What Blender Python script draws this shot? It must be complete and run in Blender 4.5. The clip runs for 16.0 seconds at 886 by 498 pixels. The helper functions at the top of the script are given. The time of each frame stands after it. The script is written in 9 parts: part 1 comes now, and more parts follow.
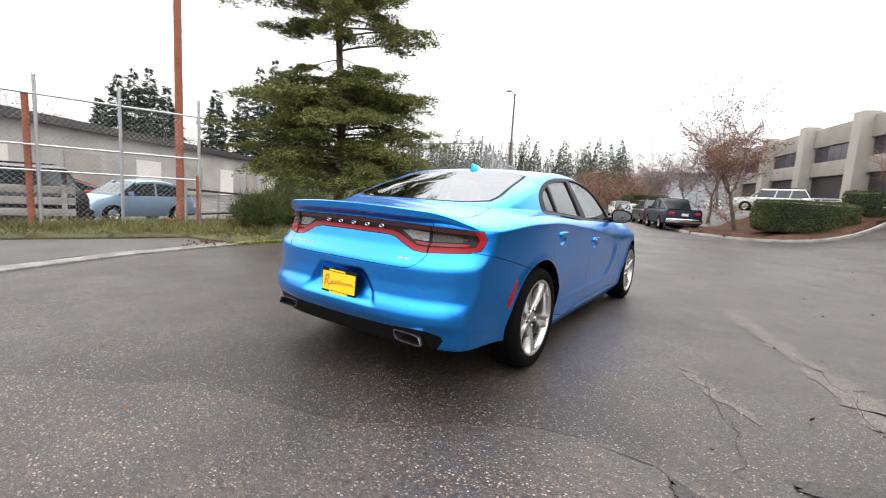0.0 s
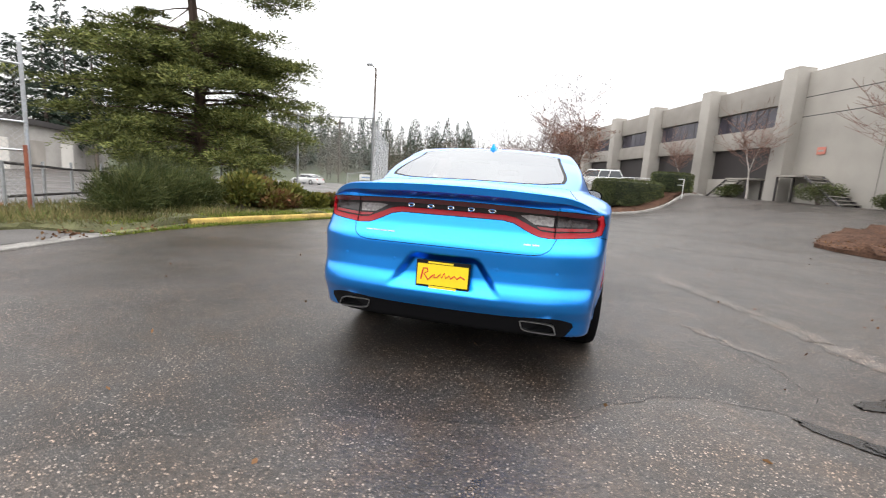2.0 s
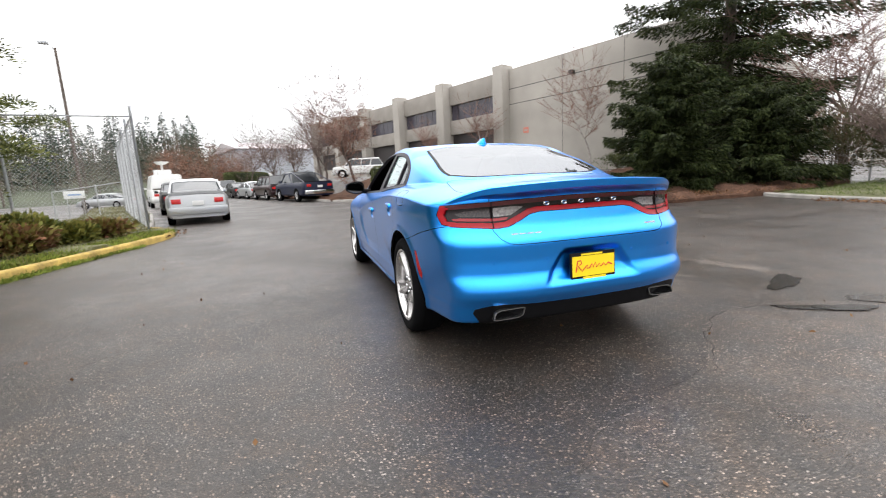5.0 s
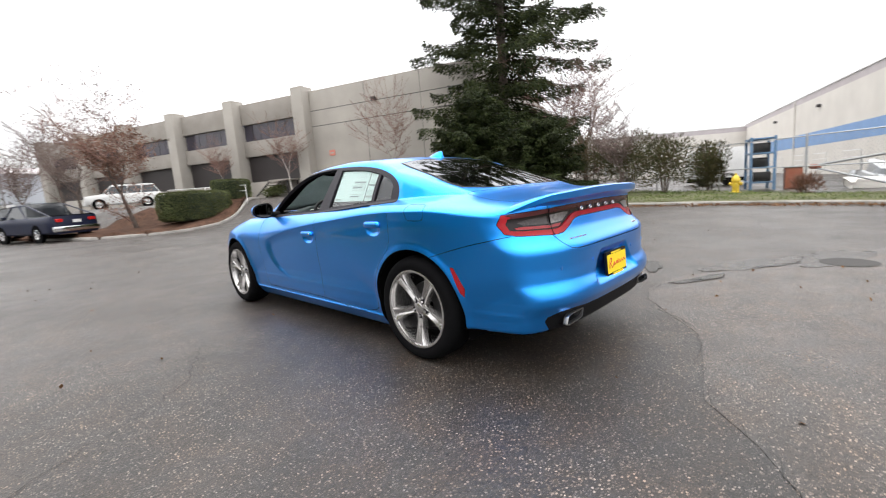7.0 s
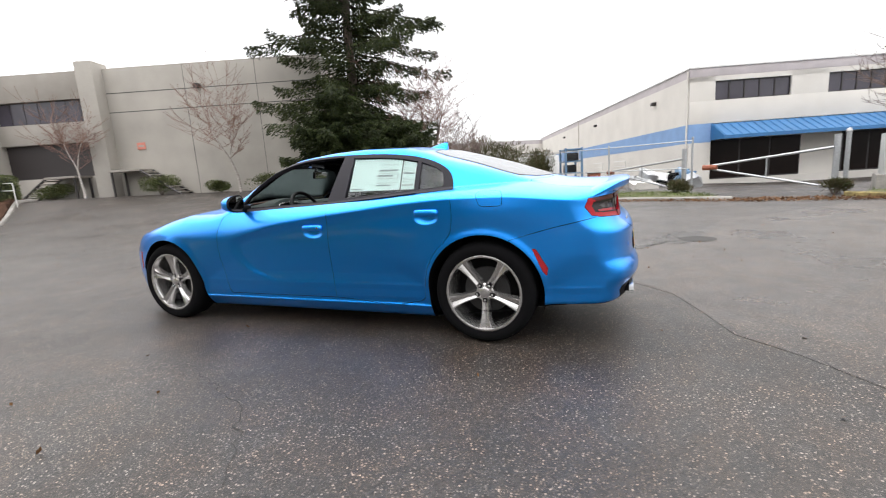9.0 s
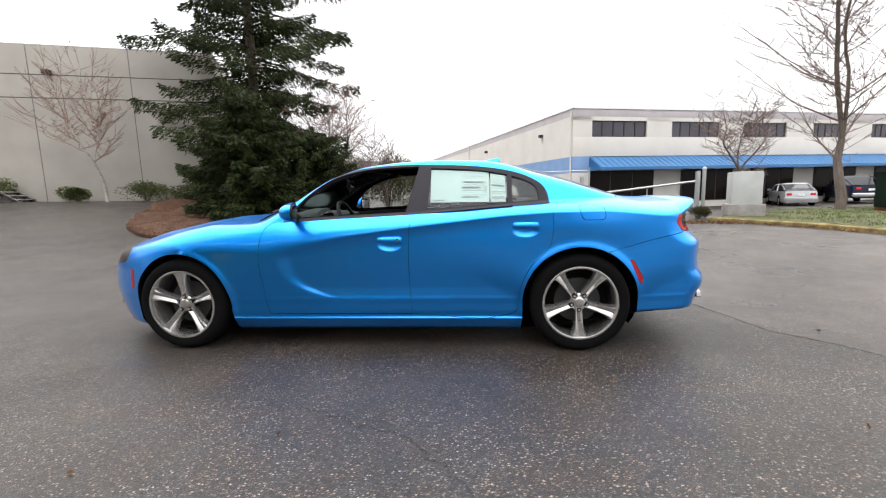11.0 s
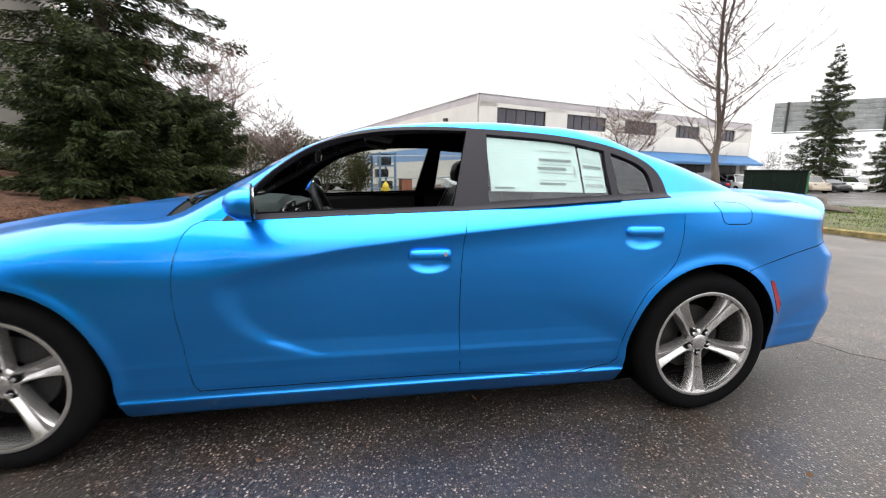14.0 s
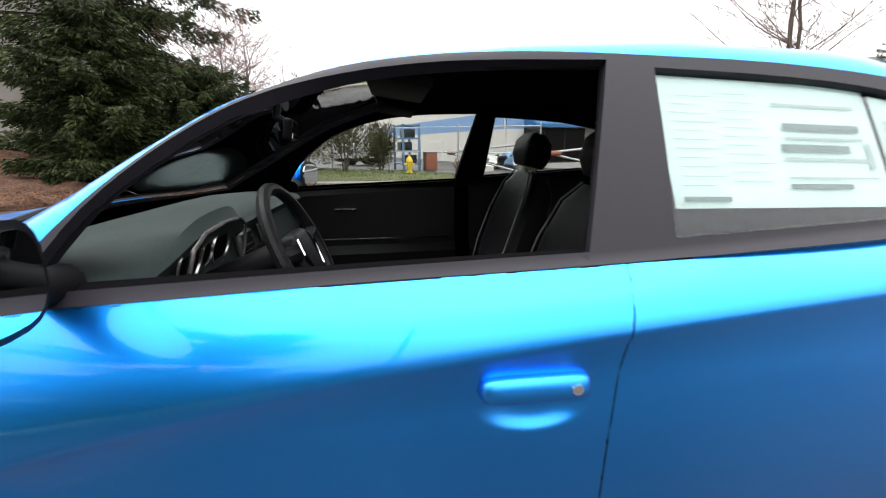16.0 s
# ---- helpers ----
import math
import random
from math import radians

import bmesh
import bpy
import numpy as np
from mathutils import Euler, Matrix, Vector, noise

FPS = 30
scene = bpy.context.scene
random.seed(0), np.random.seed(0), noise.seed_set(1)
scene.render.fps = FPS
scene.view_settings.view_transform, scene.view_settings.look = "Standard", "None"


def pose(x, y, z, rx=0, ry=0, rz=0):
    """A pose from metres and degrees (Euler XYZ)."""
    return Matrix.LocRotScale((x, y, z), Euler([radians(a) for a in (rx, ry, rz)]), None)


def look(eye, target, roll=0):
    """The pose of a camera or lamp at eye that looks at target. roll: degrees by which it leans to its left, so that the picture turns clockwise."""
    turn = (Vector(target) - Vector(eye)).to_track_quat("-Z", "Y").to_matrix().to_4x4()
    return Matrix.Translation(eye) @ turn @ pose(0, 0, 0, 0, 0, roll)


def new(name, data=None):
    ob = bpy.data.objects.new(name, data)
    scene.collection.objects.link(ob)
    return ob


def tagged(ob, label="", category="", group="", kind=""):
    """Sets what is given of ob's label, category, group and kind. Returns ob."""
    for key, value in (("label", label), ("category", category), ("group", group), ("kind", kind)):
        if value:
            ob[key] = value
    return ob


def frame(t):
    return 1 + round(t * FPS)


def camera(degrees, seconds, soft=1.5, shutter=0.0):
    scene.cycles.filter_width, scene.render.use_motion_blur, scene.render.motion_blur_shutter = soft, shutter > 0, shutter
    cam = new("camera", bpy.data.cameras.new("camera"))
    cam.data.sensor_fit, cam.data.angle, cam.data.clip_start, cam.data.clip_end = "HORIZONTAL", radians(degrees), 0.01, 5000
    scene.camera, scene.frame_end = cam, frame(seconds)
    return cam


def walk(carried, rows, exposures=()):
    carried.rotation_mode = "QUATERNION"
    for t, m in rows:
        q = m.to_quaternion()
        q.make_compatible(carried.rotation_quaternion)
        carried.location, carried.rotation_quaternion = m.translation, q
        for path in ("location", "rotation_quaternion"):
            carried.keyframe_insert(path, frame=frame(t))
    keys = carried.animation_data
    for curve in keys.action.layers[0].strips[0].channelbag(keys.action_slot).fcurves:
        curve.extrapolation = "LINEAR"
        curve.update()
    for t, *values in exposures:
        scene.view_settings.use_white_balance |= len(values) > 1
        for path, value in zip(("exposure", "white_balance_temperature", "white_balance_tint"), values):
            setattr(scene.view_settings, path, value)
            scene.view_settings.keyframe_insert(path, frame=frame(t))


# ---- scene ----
cam = camera(92.4, 16.0, 1.1, 0.35)
PATH = [
    (0, (2.007, -4.316, 1.175), (0.887, -2.678, 0.925), 3.5),
    (0.5, (1.657, -4.439, 1.157), (0.651, -2.728, 0.915), 3.6),
    (1, (1.305, -4.566, 1.143), (0.389, -2.804, 0.905), 5.3),
    (1.5, (0.957, -4.718, 1.133), (0.267, -2.86, 0.869), 4.8),
    (2, (0.568, -4.786, 1.115), (0.083, -2.871, 0.804), 3.8),
    (2.5, (0.185, -4.87, 1.113), (-0.132, -2.914, 0.839), 3.4),
    (3, (-0.183, -4.916, 1.117), (-0.305, -2.94, 0.831), 3.0),
    (3.5, (-0.547, -4.87, 1.118), (-0.508, -2.895, 0.804), 2.6),
    (4, (-0.925, -4.836, 1.122), (-0.651, -2.877, 0.83), 1.3),
    (4.2, (-1.067, -4.809, 1.133), (-0.715, -2.864, 0.83), 0.7),
    (6.3, (-2.391, -3.998, 1.162), (-1.298, -2.349, 0.869), -5.8),
    (6.5, (-2.491, -3.901, 1.158), (-1.305, -2.313, 0.885), -5.4),
    (7, (-2.77, -3.635, 1.168), (-1.357, -2.25, 0.878), -4.4),
    (7.5, (-3.001, -3.324, 1.161), (-1.432, -2.13, 0.822), -5.8),
    (8, (-3.263, -3.021, 1.168), (-1.578, -1.982, 0.882), -4.9),
    (8.5, (-3.516, -2.693, 1.186), (-1.74, -1.814, 0.914), -4.7),
    (9, (-3.674, -2.317, 1.176), (-1.836, -1.602, 0.842), -3.8),
    (9.2, (-3.721, -2.19, 1.185), (-1.858, -1.532, 0.877), -3.6),
    (11.3, (-3.99, -0.605, 1.193), (-2.015, -0.484, 0.902), -2.2),
    (11.5, (-3.926, -0.477, 1.179), (-1.951, -0.381, 0.88), -2.7),
    (12, (-3.735, -0.216, 1.186), (-1.753, -0.184, 0.914), -0.9),
    (12.5, (-3.53, -0.01, 1.187), (-1.558, -0.201, 0.919), 1.4),
    (13, (-3.262, 0.098, 1.193), (-1.308, -0.188, 0.876), -0.4),
    (13.5, (-2.965, 0.107, 1.192), (-1.005, -0.138, 0.878), 0.3),
    (14, (-2.68, 0.101, 1.186), (-0.742, -0.233, 0.835), 0.7),
    (14.5, (-2.378, 0.075, 1.185), (-0.461, -0.312, 0.766), -0.3),
    (15, (-2.019, 0.005, 1.185), (-0.082, -0.269, 0.770), 2.1),
    (15.5, (-1.765, 0.017, 1.206), (0.177, -0.188, 0.778), 1.6),
    (16, (-1.512, 0.067, 1.225), (0.418, -0.151, 0.748), -0.4),
]
walk(cam, [(t, look(eye, target, roll)) for t, eye, target, roll in PATH], exposures=[(0.0, 0.0), (13.0, 0.0), (14.0, 0.08), (15.0, 0.25), (16.0, 0.33)])

# ---- light and sky ----
world = bpy.data.worlds.new("overcast")
scene.world = world
world.use_nodes = True
wn, wl = world.node_tree.nodes, world.node_tree.links
wn.clear()
w_out = wn.new("ShaderNodeOutputWorld")
w_bg = wn.new("ShaderNodeBackground")
w_sky = wn.new("ShaderNodeTexSky")
w_sky.sky_type, w_sky.sun_disc = "NISHITA", False
w_sky.sun_elevation, w_sky.sun_rotation = radians(80), radians(45)
w_sky.air_density, w_sky.dust_density, w_sky.ozone_density = 1.0, 4.0, 1.0
# an even white cloud cover over the clear sky
w_tc = wn.new("ShaderNodeTexCoord")
w_noise = wn.new("ShaderNodeTexNoise")
w_noise.inputs["Scale"].default_value, w_noise.inputs["Detail"].default_value = 2.2, 6
w_ramp = wn.new("ShaderNodeValToRGB")
w_ramp.color_ramp.elements[0].position, w_ramp.color_ramp.elements[1].position = 0.3, 0.72
w_ramp.color_ramp.elements[0].color, w_ramp.color_ramp.elements[1].color = (8.75, 8.75, 8.95, 1), (10.4, 10.3, 10.2, 1)
w_mix = wn.new("ShaderNodeMixRGB")
w_mix.inputs["Fac"].default_value = 0.93
wl.new(w_tc.outputs["Generated"], w_noise.inputs["Vector"])
wl.new(w_noise.outputs["Fac"], w_ramp.inputs["Fac"])
wl.new(w_sky.outputs["Color"], w_mix.inputs["Color1"])
wl.new(w_ramp.outputs["Color"], w_mix.inputs["Color2"])
# overcast: the zenith is brighter than the horizon
w_sep = wn.new("ShaderNodeSeparateXYZ")
w_map = wn.new("ShaderNodeMapRange")
w_map.inputs["From Min"].default_value, w_map.inputs["From Max"].default_value = 0.0, 1.0
w_map.inputs["To Min"].default_value, w_map.inputs["To Max"].default_value = 0.56, 2.05
w_mul = wn.new("ShaderNodeVectorMath")
w_mul.operation = "SCALE"
wl.new(w_tc.outputs["Generated"], w_sep.inputs["Vector"])
wl.new(w_sep.outputs["Z"], w_map.inputs["Value"])
wl.new(w_mix.outputs["Color"], w_mul.inputs[0])
wl.new(w_map.outputs["Result"], w_mul.inputs["Scale"])
wl.new(w_mul.outputs["Vector"], w_bg.inputs["Color"])
w_bg.inputs["Strength"].default_value = 0.205
wl.new(w_bg.outputs["Background"], w_out.inputs["Surface"])

sun_data = bpy.data.lights.new("sun", "SUN")
sun_data.energy, sun_data.angle, sun_data.color = 1.1, radians(80), (1.0, 0.98, 0.95)
sun = new("sun", sun_data)
sun.matrix_world = look((0, 0, 30), (-3, -3, 0))


# ---- small builders ----
def part(name, bm, material, parent=None, label="", smooth=True, sharp=35):
    """Links a bmesh as one mesh object under a thing or a part."""
    me = bpy.data.meshes.new(name)
    bm.to_mesh(me)
    bm.free()
    for m in (material if isinstance(material, (list, tuple)) else [material]):
        me.materials.append(m)
    if smooth:
        me.polygons.foreach_set("use_smooth", [True] * len(me.polygons))
        me.set_sharp_from_angle(angle=radians(sharp))
    ob = new(name, me)
    if parent is not None:
        ob.parent = parent
    if label:
        ob["label"] = label
    return ob


def thing(name, label, category, at=(0, 0, 0), rz=0, group="", kind=""):
    ob = new(name)
    ob.empty_display_size = 0.2
    ob.matrix_world = pose(*at, 0, 0, rz)
    return tagged(ob, label, category, group, kind)


def add_box(bm, x0, x1, y0, y1, z0, z1, m=None, mat=0):
    vs = [bm.verts.new(v) for v in ((x0, y0, z0), (x1, y0, z0), (x1, y1, z0), (x0, y1, z0), (x0, y0, z1), (x1, y0, z1), (x1, y1, z1), (x0, y1, z1))]
    if m is not None:
        for v in vs:
            v.co = m @ v.co
    for ids in ((3, 2, 1, 0), (4, 5, 6, 7), (0, 1, 5, 4), (1, 2, 6, 5), (2, 3, 7, 6), (3, 0, 4, 7)):
        bm.faces.new([vs[i] for i in ids]).material_index = mat
    return vs


def box_bm(x0, x1, y0, y1, z0, z1, bevel=0.0, segments=2):
    bm = bmesh.new()
    add_box(bm, x0, x1, y0, y1, z0, z1)
    if bevel:
        bmesh.ops.bevel(bm, geom=bm.edges[:], offset=bevel, segments=segments, affect="EDGES", profile=0.6)
    return bm


def add_tube(bm, pts, radii, sides=8, caps=True):
    """A tube along points; one radius or one for each point."""
    pts = [Vector(p) for p in pts]
    if not isinstance(radii, (list, tuple)):
        radii = [radii] * len(pts)
    rings, side = [], None
    for i, p in enumerate(pts):
        d = (pts[min(i + 1, len(pts) - 1)] - pts[max(i - 1, 0)]).normalized()
        if side is None:
            side = d.cross(Vector((0, 0, 1)) if abs(d.z) < 0.9 else Vector((1, 0, 0))).normalized()
        side = (side - d * side.dot(d)).normalized()
        up = d.cross(side)
        rings.append([bm.verts.new(p + (side * math.cos(a) + up * math.sin(a)) * radii[i]) for a in [2 * math.pi * k / sides for k in range(sides)]])
    for a, b in zip(rings, rings[1:]):
        for k in range(sides):
            bm.faces.new((a[k], a[(k + 1) % sides], b[(k + 1) % sides], b[k]))
    if caps:
        bm.faces.new(rings[0][::-1])
        bm.faces.new(rings[-1])


def tube_bm(pts, radii, sides=8):
    bm = bmesh.new()
    add_tube(bm, pts, radii, sides)
    return bm


def lathe_bm(profile, steps=48, axis="x"):
    """Turns a list of (radius, along) round an axis."""
    bm = bmesh.new()
    rings = []
    for r, a in profile:
        ring = []
        for k in range(steps):
            c, s = math.cos(2 * math.pi * k / steps) * r, math.sin(2 * math.pi * k / steps) * r
            ring.append(bm.verts.new((a, c, s) if axis == "x" else (c, s, a)))
        rings.append(ring)
    for a, b in zip(rings, rings[1:]):
        for k in range(steps):
            bm.faces.new((a[k], b[k], b[(k + 1) % steps], a[(k + 1) % steps]) if axis == "x" else (a[k], a[(k + 1) % steps], b[(k + 1) % steps], b[k]))
    return bm


def prism_bm(poly, depth0, depth1, axes="yz"):
    """A flat polygon given thickness along the axis that is left."""
    bm = bmesh.new()
    def at(p, d):
        return {"yz": (d, p[0], p[1]), "xz": (p[0], d, p[1]), "xy": (p[0], p[1], d)}[axes]
    a = [bm.verts.new(at(p, depth0)) for p in poly]
    b = [bm.verts.new(at(p, depth1)) for p in poly]
    bm.faces.new(a[::-1]), bm.faces.new(b)
    for k in range(len(poly)):
        bm.faces.new((a[k], a[(k + 1) % len(a)], b[(k + 1) % len(a)], b[k]))
    bmesh.ops.recalc_face_normals(bm, faces=bm.faces[:])
    return bm


# ---- materials ----
def material(name, color, rough=0.6, metal=0.0, bump=0.0, grain=40.0, vary=0.12, stain=0.0, stain_scale=1.5, coat=0.0, spec=0.5, alpha=None, emit=None, space="Object", stretch=(1, 1, 1), per_object=0.0):
    """A procedural surface: base colour with grain and blotches at two scales, and a fine relief."""
    m = bpy.data.materials.new(name)
    m.use_nodes = True
    n, l = m.node_tree.nodes, m.node_tree.links
    b = n["Principled BSDF"]
    b.inputs["Roughness"].default_value, b.inputs["Metallic"].default_value = rough, metal
    b.inputs["Coat Weight"].default_value, b.inputs["Coat Roughness"].default_value = coat, 0.03
    b.inputs["Specular IOR Level"].default_value = spec
    tc = n.new("ShaderNodeTexCoord")
    mp = n.new("ShaderNodeMapping")
    mp.inputs["Scale"].default_value = stretch
    l.new(tc.outputs[space], mp.inputs["Vector"])
    fine, broad = n.new("ShaderNodeTexNoise"), n.new("ShaderNodeTexNoise")
    fine.inputs["Scale"].default_value, fine.inputs["Detail"].default_value = grain, 5
    broad.inputs["Scale"].default_value, broad.inputs["Detail"].default_value = stain_scale, 6
    for t in (fine, broad):
        l.new(mp.outputs["Vector"], t.inputs["Vector"])
    r1, r2 = n.new("ShaderNodeMapRange"), n.new("ShaderNodeMapRange")
    r1.inputs["From Min"].default_value, r1.inputs["From Max"].default_value = 0.3, 0.7
    r1.inputs["To Min"].default_value, r1.inputs["To Max"].default_value = 1 - vary, 1 + vary
    r2.inputs["From Min"].default_value, r2.inputs["From Max"].default_value = 0.35, 0.7
    r2.inputs["To Min"].default_value, r2.inputs["To Max"].default_value = 1 + stain * 0.3, 1 - stain
    l.new(fine.outputs["Fac"], r1.inputs["Value"])
    l.new(broad.outputs["Fac"], r2.inputs["Value"])
    mul = n.new("ShaderNodeMath")
    mul.operation = "MULTIPLY"
    l.new(r1.outputs["Result"], mul.inputs[0])
    l.new(r2.outputs["Result"], mul.inputs[1])
    src = mul.outputs[0]
    if per_object:
        oi, r3, mul2 = n.new("ShaderNodeObjectInfo"), n.new("ShaderNodeMapRange"), n.new("ShaderNodeMath")
        r3.inputs["To Min"].default_value, r3.inputs["To Max"].default_value = 1 - per_object, 1 + per_object
        mul2.operation = "MULTIPLY"
        l.new(oi.outputs["Random"], r3.inputs["Value"])
        l.new(src, mul2.inputs[0]), l.new(r3.outputs["Result"], mul2.inputs[1])
        src = mul2.outputs[0]
    sc = n.new("ShaderNodeVectorMath")
    sc.operation = "SCALE"
    sc.inputs[0].default_value = color[:3]
    l.new(src, sc.inputs["Scale"])
    l.new(sc.outputs["Vector"], b.inputs["Base Color"])
    if bump:
        bp = n.new("ShaderNodeBump")
        bp.inputs["Strength"].default_value, bp.inputs["Distance"].default_value = bump, 0.01
        l.new(fine.outputs["Fac"], bp.inputs["Height"])
        l.new(bp.outputs["Normal"], b.inputs["Normal"])
    if emit:
        b.inputs["Emission Color"].default_value, b.inputs["Emission Strength"].default_value = (*emit[:3], 1), emit[3]
    return m


def glass(name, tint=(0.9, 0.95, 0.93), see=0.7, rough=0.0, ior=1.55):
    """A thin pane: see-through with a tint, and a real mirror gloss by Fresnel."""
    m = bpy.data.materials.new(name)
    m.use_nodes = True
    n, l = m.node_tree.nodes, m.node_tree.links
    n.clear()
    out, mix, tr, gl, fr = (n.new(t) for t in ("ShaderNodeOutputMaterial", "ShaderNodeMixShader", "ShaderNodeBsdfTransparent", "ShaderNodeBsdfGlossy", "ShaderNodeFresnel"))
    tr.inputs["Color"].default_value = (*[c * see for c in tint], 1)
    gl.inputs["Roughness"].default_value = rough
    gl.inputs["Color"].default_value = (0.95, 0.97, 1, 1)
    fr.inputs["IOR"].default_value = ior
    l.new(fr.outputs["Fac"], mix.inputs["Fac"])
    l.new(tr.outputs["BSDF"], mix.inputs[1]), l.new(gl.outputs["BSDF"], mix.inputs[2])
    l.new(mix.outputs["Shader"], out.inputs["Surface"])
    return m


M_PAINT = material("metallic_blue_paint", (0.011, 0.315, 1.0), 0.33, 1.0, vary=0.05, grain=900, coat=0.7, stain=0.03)
M_BLACK = material("black_plastic", (0.005, 0.005, 0.006), 0.55, spec=0.12, bump=0.05, grain=300)
M_TRIM = material("grey_window_trim", (0.019, 0.0175, 0.0225), 0.5, spec=0.2, bump=0.05, grain=400)
M_LINER = material("dark_lining", (0.004, 0.004, 0.0045), 0.95, spec=0.05, bump=0.1, grain=200)
M_LEATHER = material("black_leather", (0.006, 0.006, 0.007), 0.42, spec=0.22, bump=0.25, grain=220)
M_PIPING = material("pale_grey_piping", (0.30, 0.30, 0.30), 0.6)
M_DASH = material("dark_green_grey_dash", (0.036, 0.050, 0.049), 0.6, spec=0.3, bump=0.2, grain=260)
M_TIP = material("dull_chrome", (0.32, 0.32, 0.32), 0.34, 1.0, vary=0.1, grain=60)
M_CHROME = material("chrome", (0.75, 0.76, 0.78), 0.12, 1.0, vary=0.02)
M_ALLOY = material("machined_alloy", (0.52, 0.507, 0.50), 0.24, 0.88, vary=0.06, grain=120)
# near black: the shade behind the spokes is put into the barrel's colour
M_ALLOY_SHADED = material("shaded_alloy", (0.006, 0.006, 0.006), 0.9, 0.0, vary=0.1, spec=0.1)
M_DISC = material("dull_brake_iron", (0.035, 0.034, 0.034), 0.6, 0.4, vary=0.2, grain=60)
M_TYRE = material("tyre_rubber", (0.0055, 0.0055, 0.006), 0.95, spec=0.05, bump=0.2, grain=160, stain=0.15, stain_scale=6)
M_GLASS = glass("car_glass", see=0.8)
M_GLASS_CLEAR = glass("clear_glass", see=0.8, ior=1.5)
M_SCREEN_EDGE = material("black_glass_edge", (0.006, 0.006, 0.007), 0.5, spec=0.12)
M_BACKLIGHT = glass("rear_glass", see=0.22, ior=2.9)
M_RED = material("red_lens", (0.27, 0.005, 0.010), 0.2, coat=0.3, vary=0.08, grain=60)
M_RED_BRIGHT = material("bright_red_light_strip", (0.31, 0.005, 0.011), 0.25, spec=0.3, coat=0.1, vary=0.05, grain=60)
M_RED_DEEP = material("dark_red_light_strip", (0.06, 0.004, 0.007), 0.25, coat=0.2, vary=0.06, grain=60)
M_LENS_GREY = material("smoked_grey_lens", (0.024, 0.017, 0.017), 0.2, 0.1, vary=0.35, grain=90, coat=0.4)
M_LENS_DARK = material("dark_lamp", (0.010, 0.005, 0.006), 0.2, spec=0.3, coat=0.15)
M_LENS_CLEAR = material("silver_lamp", (0.20, 0.185, 0.18), 0.3, 0.4, vary=0.5, grain=60, coat=0.3)
M_MIRROR = material("mirror", (0.8, 0.82, 0.84), 0.02, 1.0, vary=0.0)
M_LENS_SMOKE = material("smoked_lamp", (0.06, 0.045, 0.045), 0.3, 0.4, vary=0.5, grain=60, coat=0.2)
M_PAPER = material("pale_paper", (0.76, 0.90, 0.87), 0.8, vary=0.03, stain=0.05)
M_INK = material("grey_ink", (0.24, 0.30, 0.29), 0.8)
M_INK_SOFT = material("soft_grey_ink", (0.5, 0.57, 0.55), 0.8)
M_YELLOW = material("plate_yellow", (0.85, 0.62, 0.01), 0.45, vary=0.03)
M_PLATE_RED = material("plate_red", (0.6, 0.03, 0.02), 0.45)

# ---- the blue saloon car: its form as one smooth field ----
def curve(points, sigma=0.04):
    """A smooth curve through rough points, as a function of arrays."""
    xs, ys = np.array([p[0] for p in points], float), np.array([p[1] for p in points], float)
    order = np.argsort(xs)
    xs, ys = xs[order], ys[order]
    step = 0.004
    grid = np.arange(xs[0] - 0.4, xs[-1] + 0.4, step)
    val = np.interp(grid, xs, ys)
    if sigma:
        k = np.exp(-0.5 * (np.arange(-int(3 * sigma / step), int(3 * sigma / step) + 1) * step / sigma) ** 2)
        pad = len(k) // 2
        val = np.convolve(np.pad(val, pad, mode="edge"), k / k.sum(), mode="valid")
    return lambda q: np.interp(q, grid, val)


def ease(t):
    t = np.clip(t, 0, 1)
    return t * t * (3 - 2 * t)


def smax(a, b, k):
    h = np.clip(0.5 + 0.5 * (a - b) / k, 0, 1)
    return b + (a - b) * h + k * h * (1 - h)


HALF = curve([(-2.7, 0.80), (-2.2, 0.882), (-1.85, 0.926), (-1.5, 0.945), (-1.1, 0.935), (0, 0.934), (0.8, 0.936), (1.5, 0.948), (1.9, 0.925), (2.2, 0.87), (2.6, 0.78)], 0.12)
BELT = curve([(-2.7, 1.06), (-2.2, 1.09), (-1.8, 1.11), (-1.33, 1.10), (-0.33, 1.032), (0.7, 0.99), (1.2, 0.98), (1.6, 0.93), (2.0, 0.84), (2.3, 0.76)], 0.1)
CREASE = curve([(-2.7, 0.94), (-2.2, 0.97), (-1.7, 1.02), (-1.3, 1.02), (-0.98, 1.00), (-0.3, 0.932), (0.24, 0.866), (0.6, 0.790), (0.75, 0.745), (1.2, 0.77), (1.6, 0.79), (2.3, 0.66)], 0.06)
CENTRE = curve([(-2.62, 1.07), (-2.5, 1.085), (-2.3, 1.095), (-2.1, 1.105), (-1.97, 1.125), (-1.80, 1.185), (-1.53, 1.280), (-1.13, 1.396), (-0.87, 1.440), (-0.5, 1.457), (-0.2, 1.449), (0.1, 1.420), (0.42, 1.330), (0.70, 1.20), (1.0, 1.045),
                (1.03, 1.035), (1.2, 1.022), (1.6, 0.968), (2.0, 0.895), (2.25, 0.83), (2.38, 0.77), (2.5, 0.68)], 0.035)
REAR = curve([(0.1, -2.30), (0.2, -2.40), (0.30, -2.475), (0.40, -2.505), (0.455, -2.54), (0.50, -2.545), (0.535, -2.535), (0.58, -2.505), (0.66, -2.50), (0.76, -2.505), (0.785, -2.495), (0.815, -2.46), (0.86, -2.425), (0.94, -2.405), (1.0, -2.405), (1.2, -2.42)], 0.010)
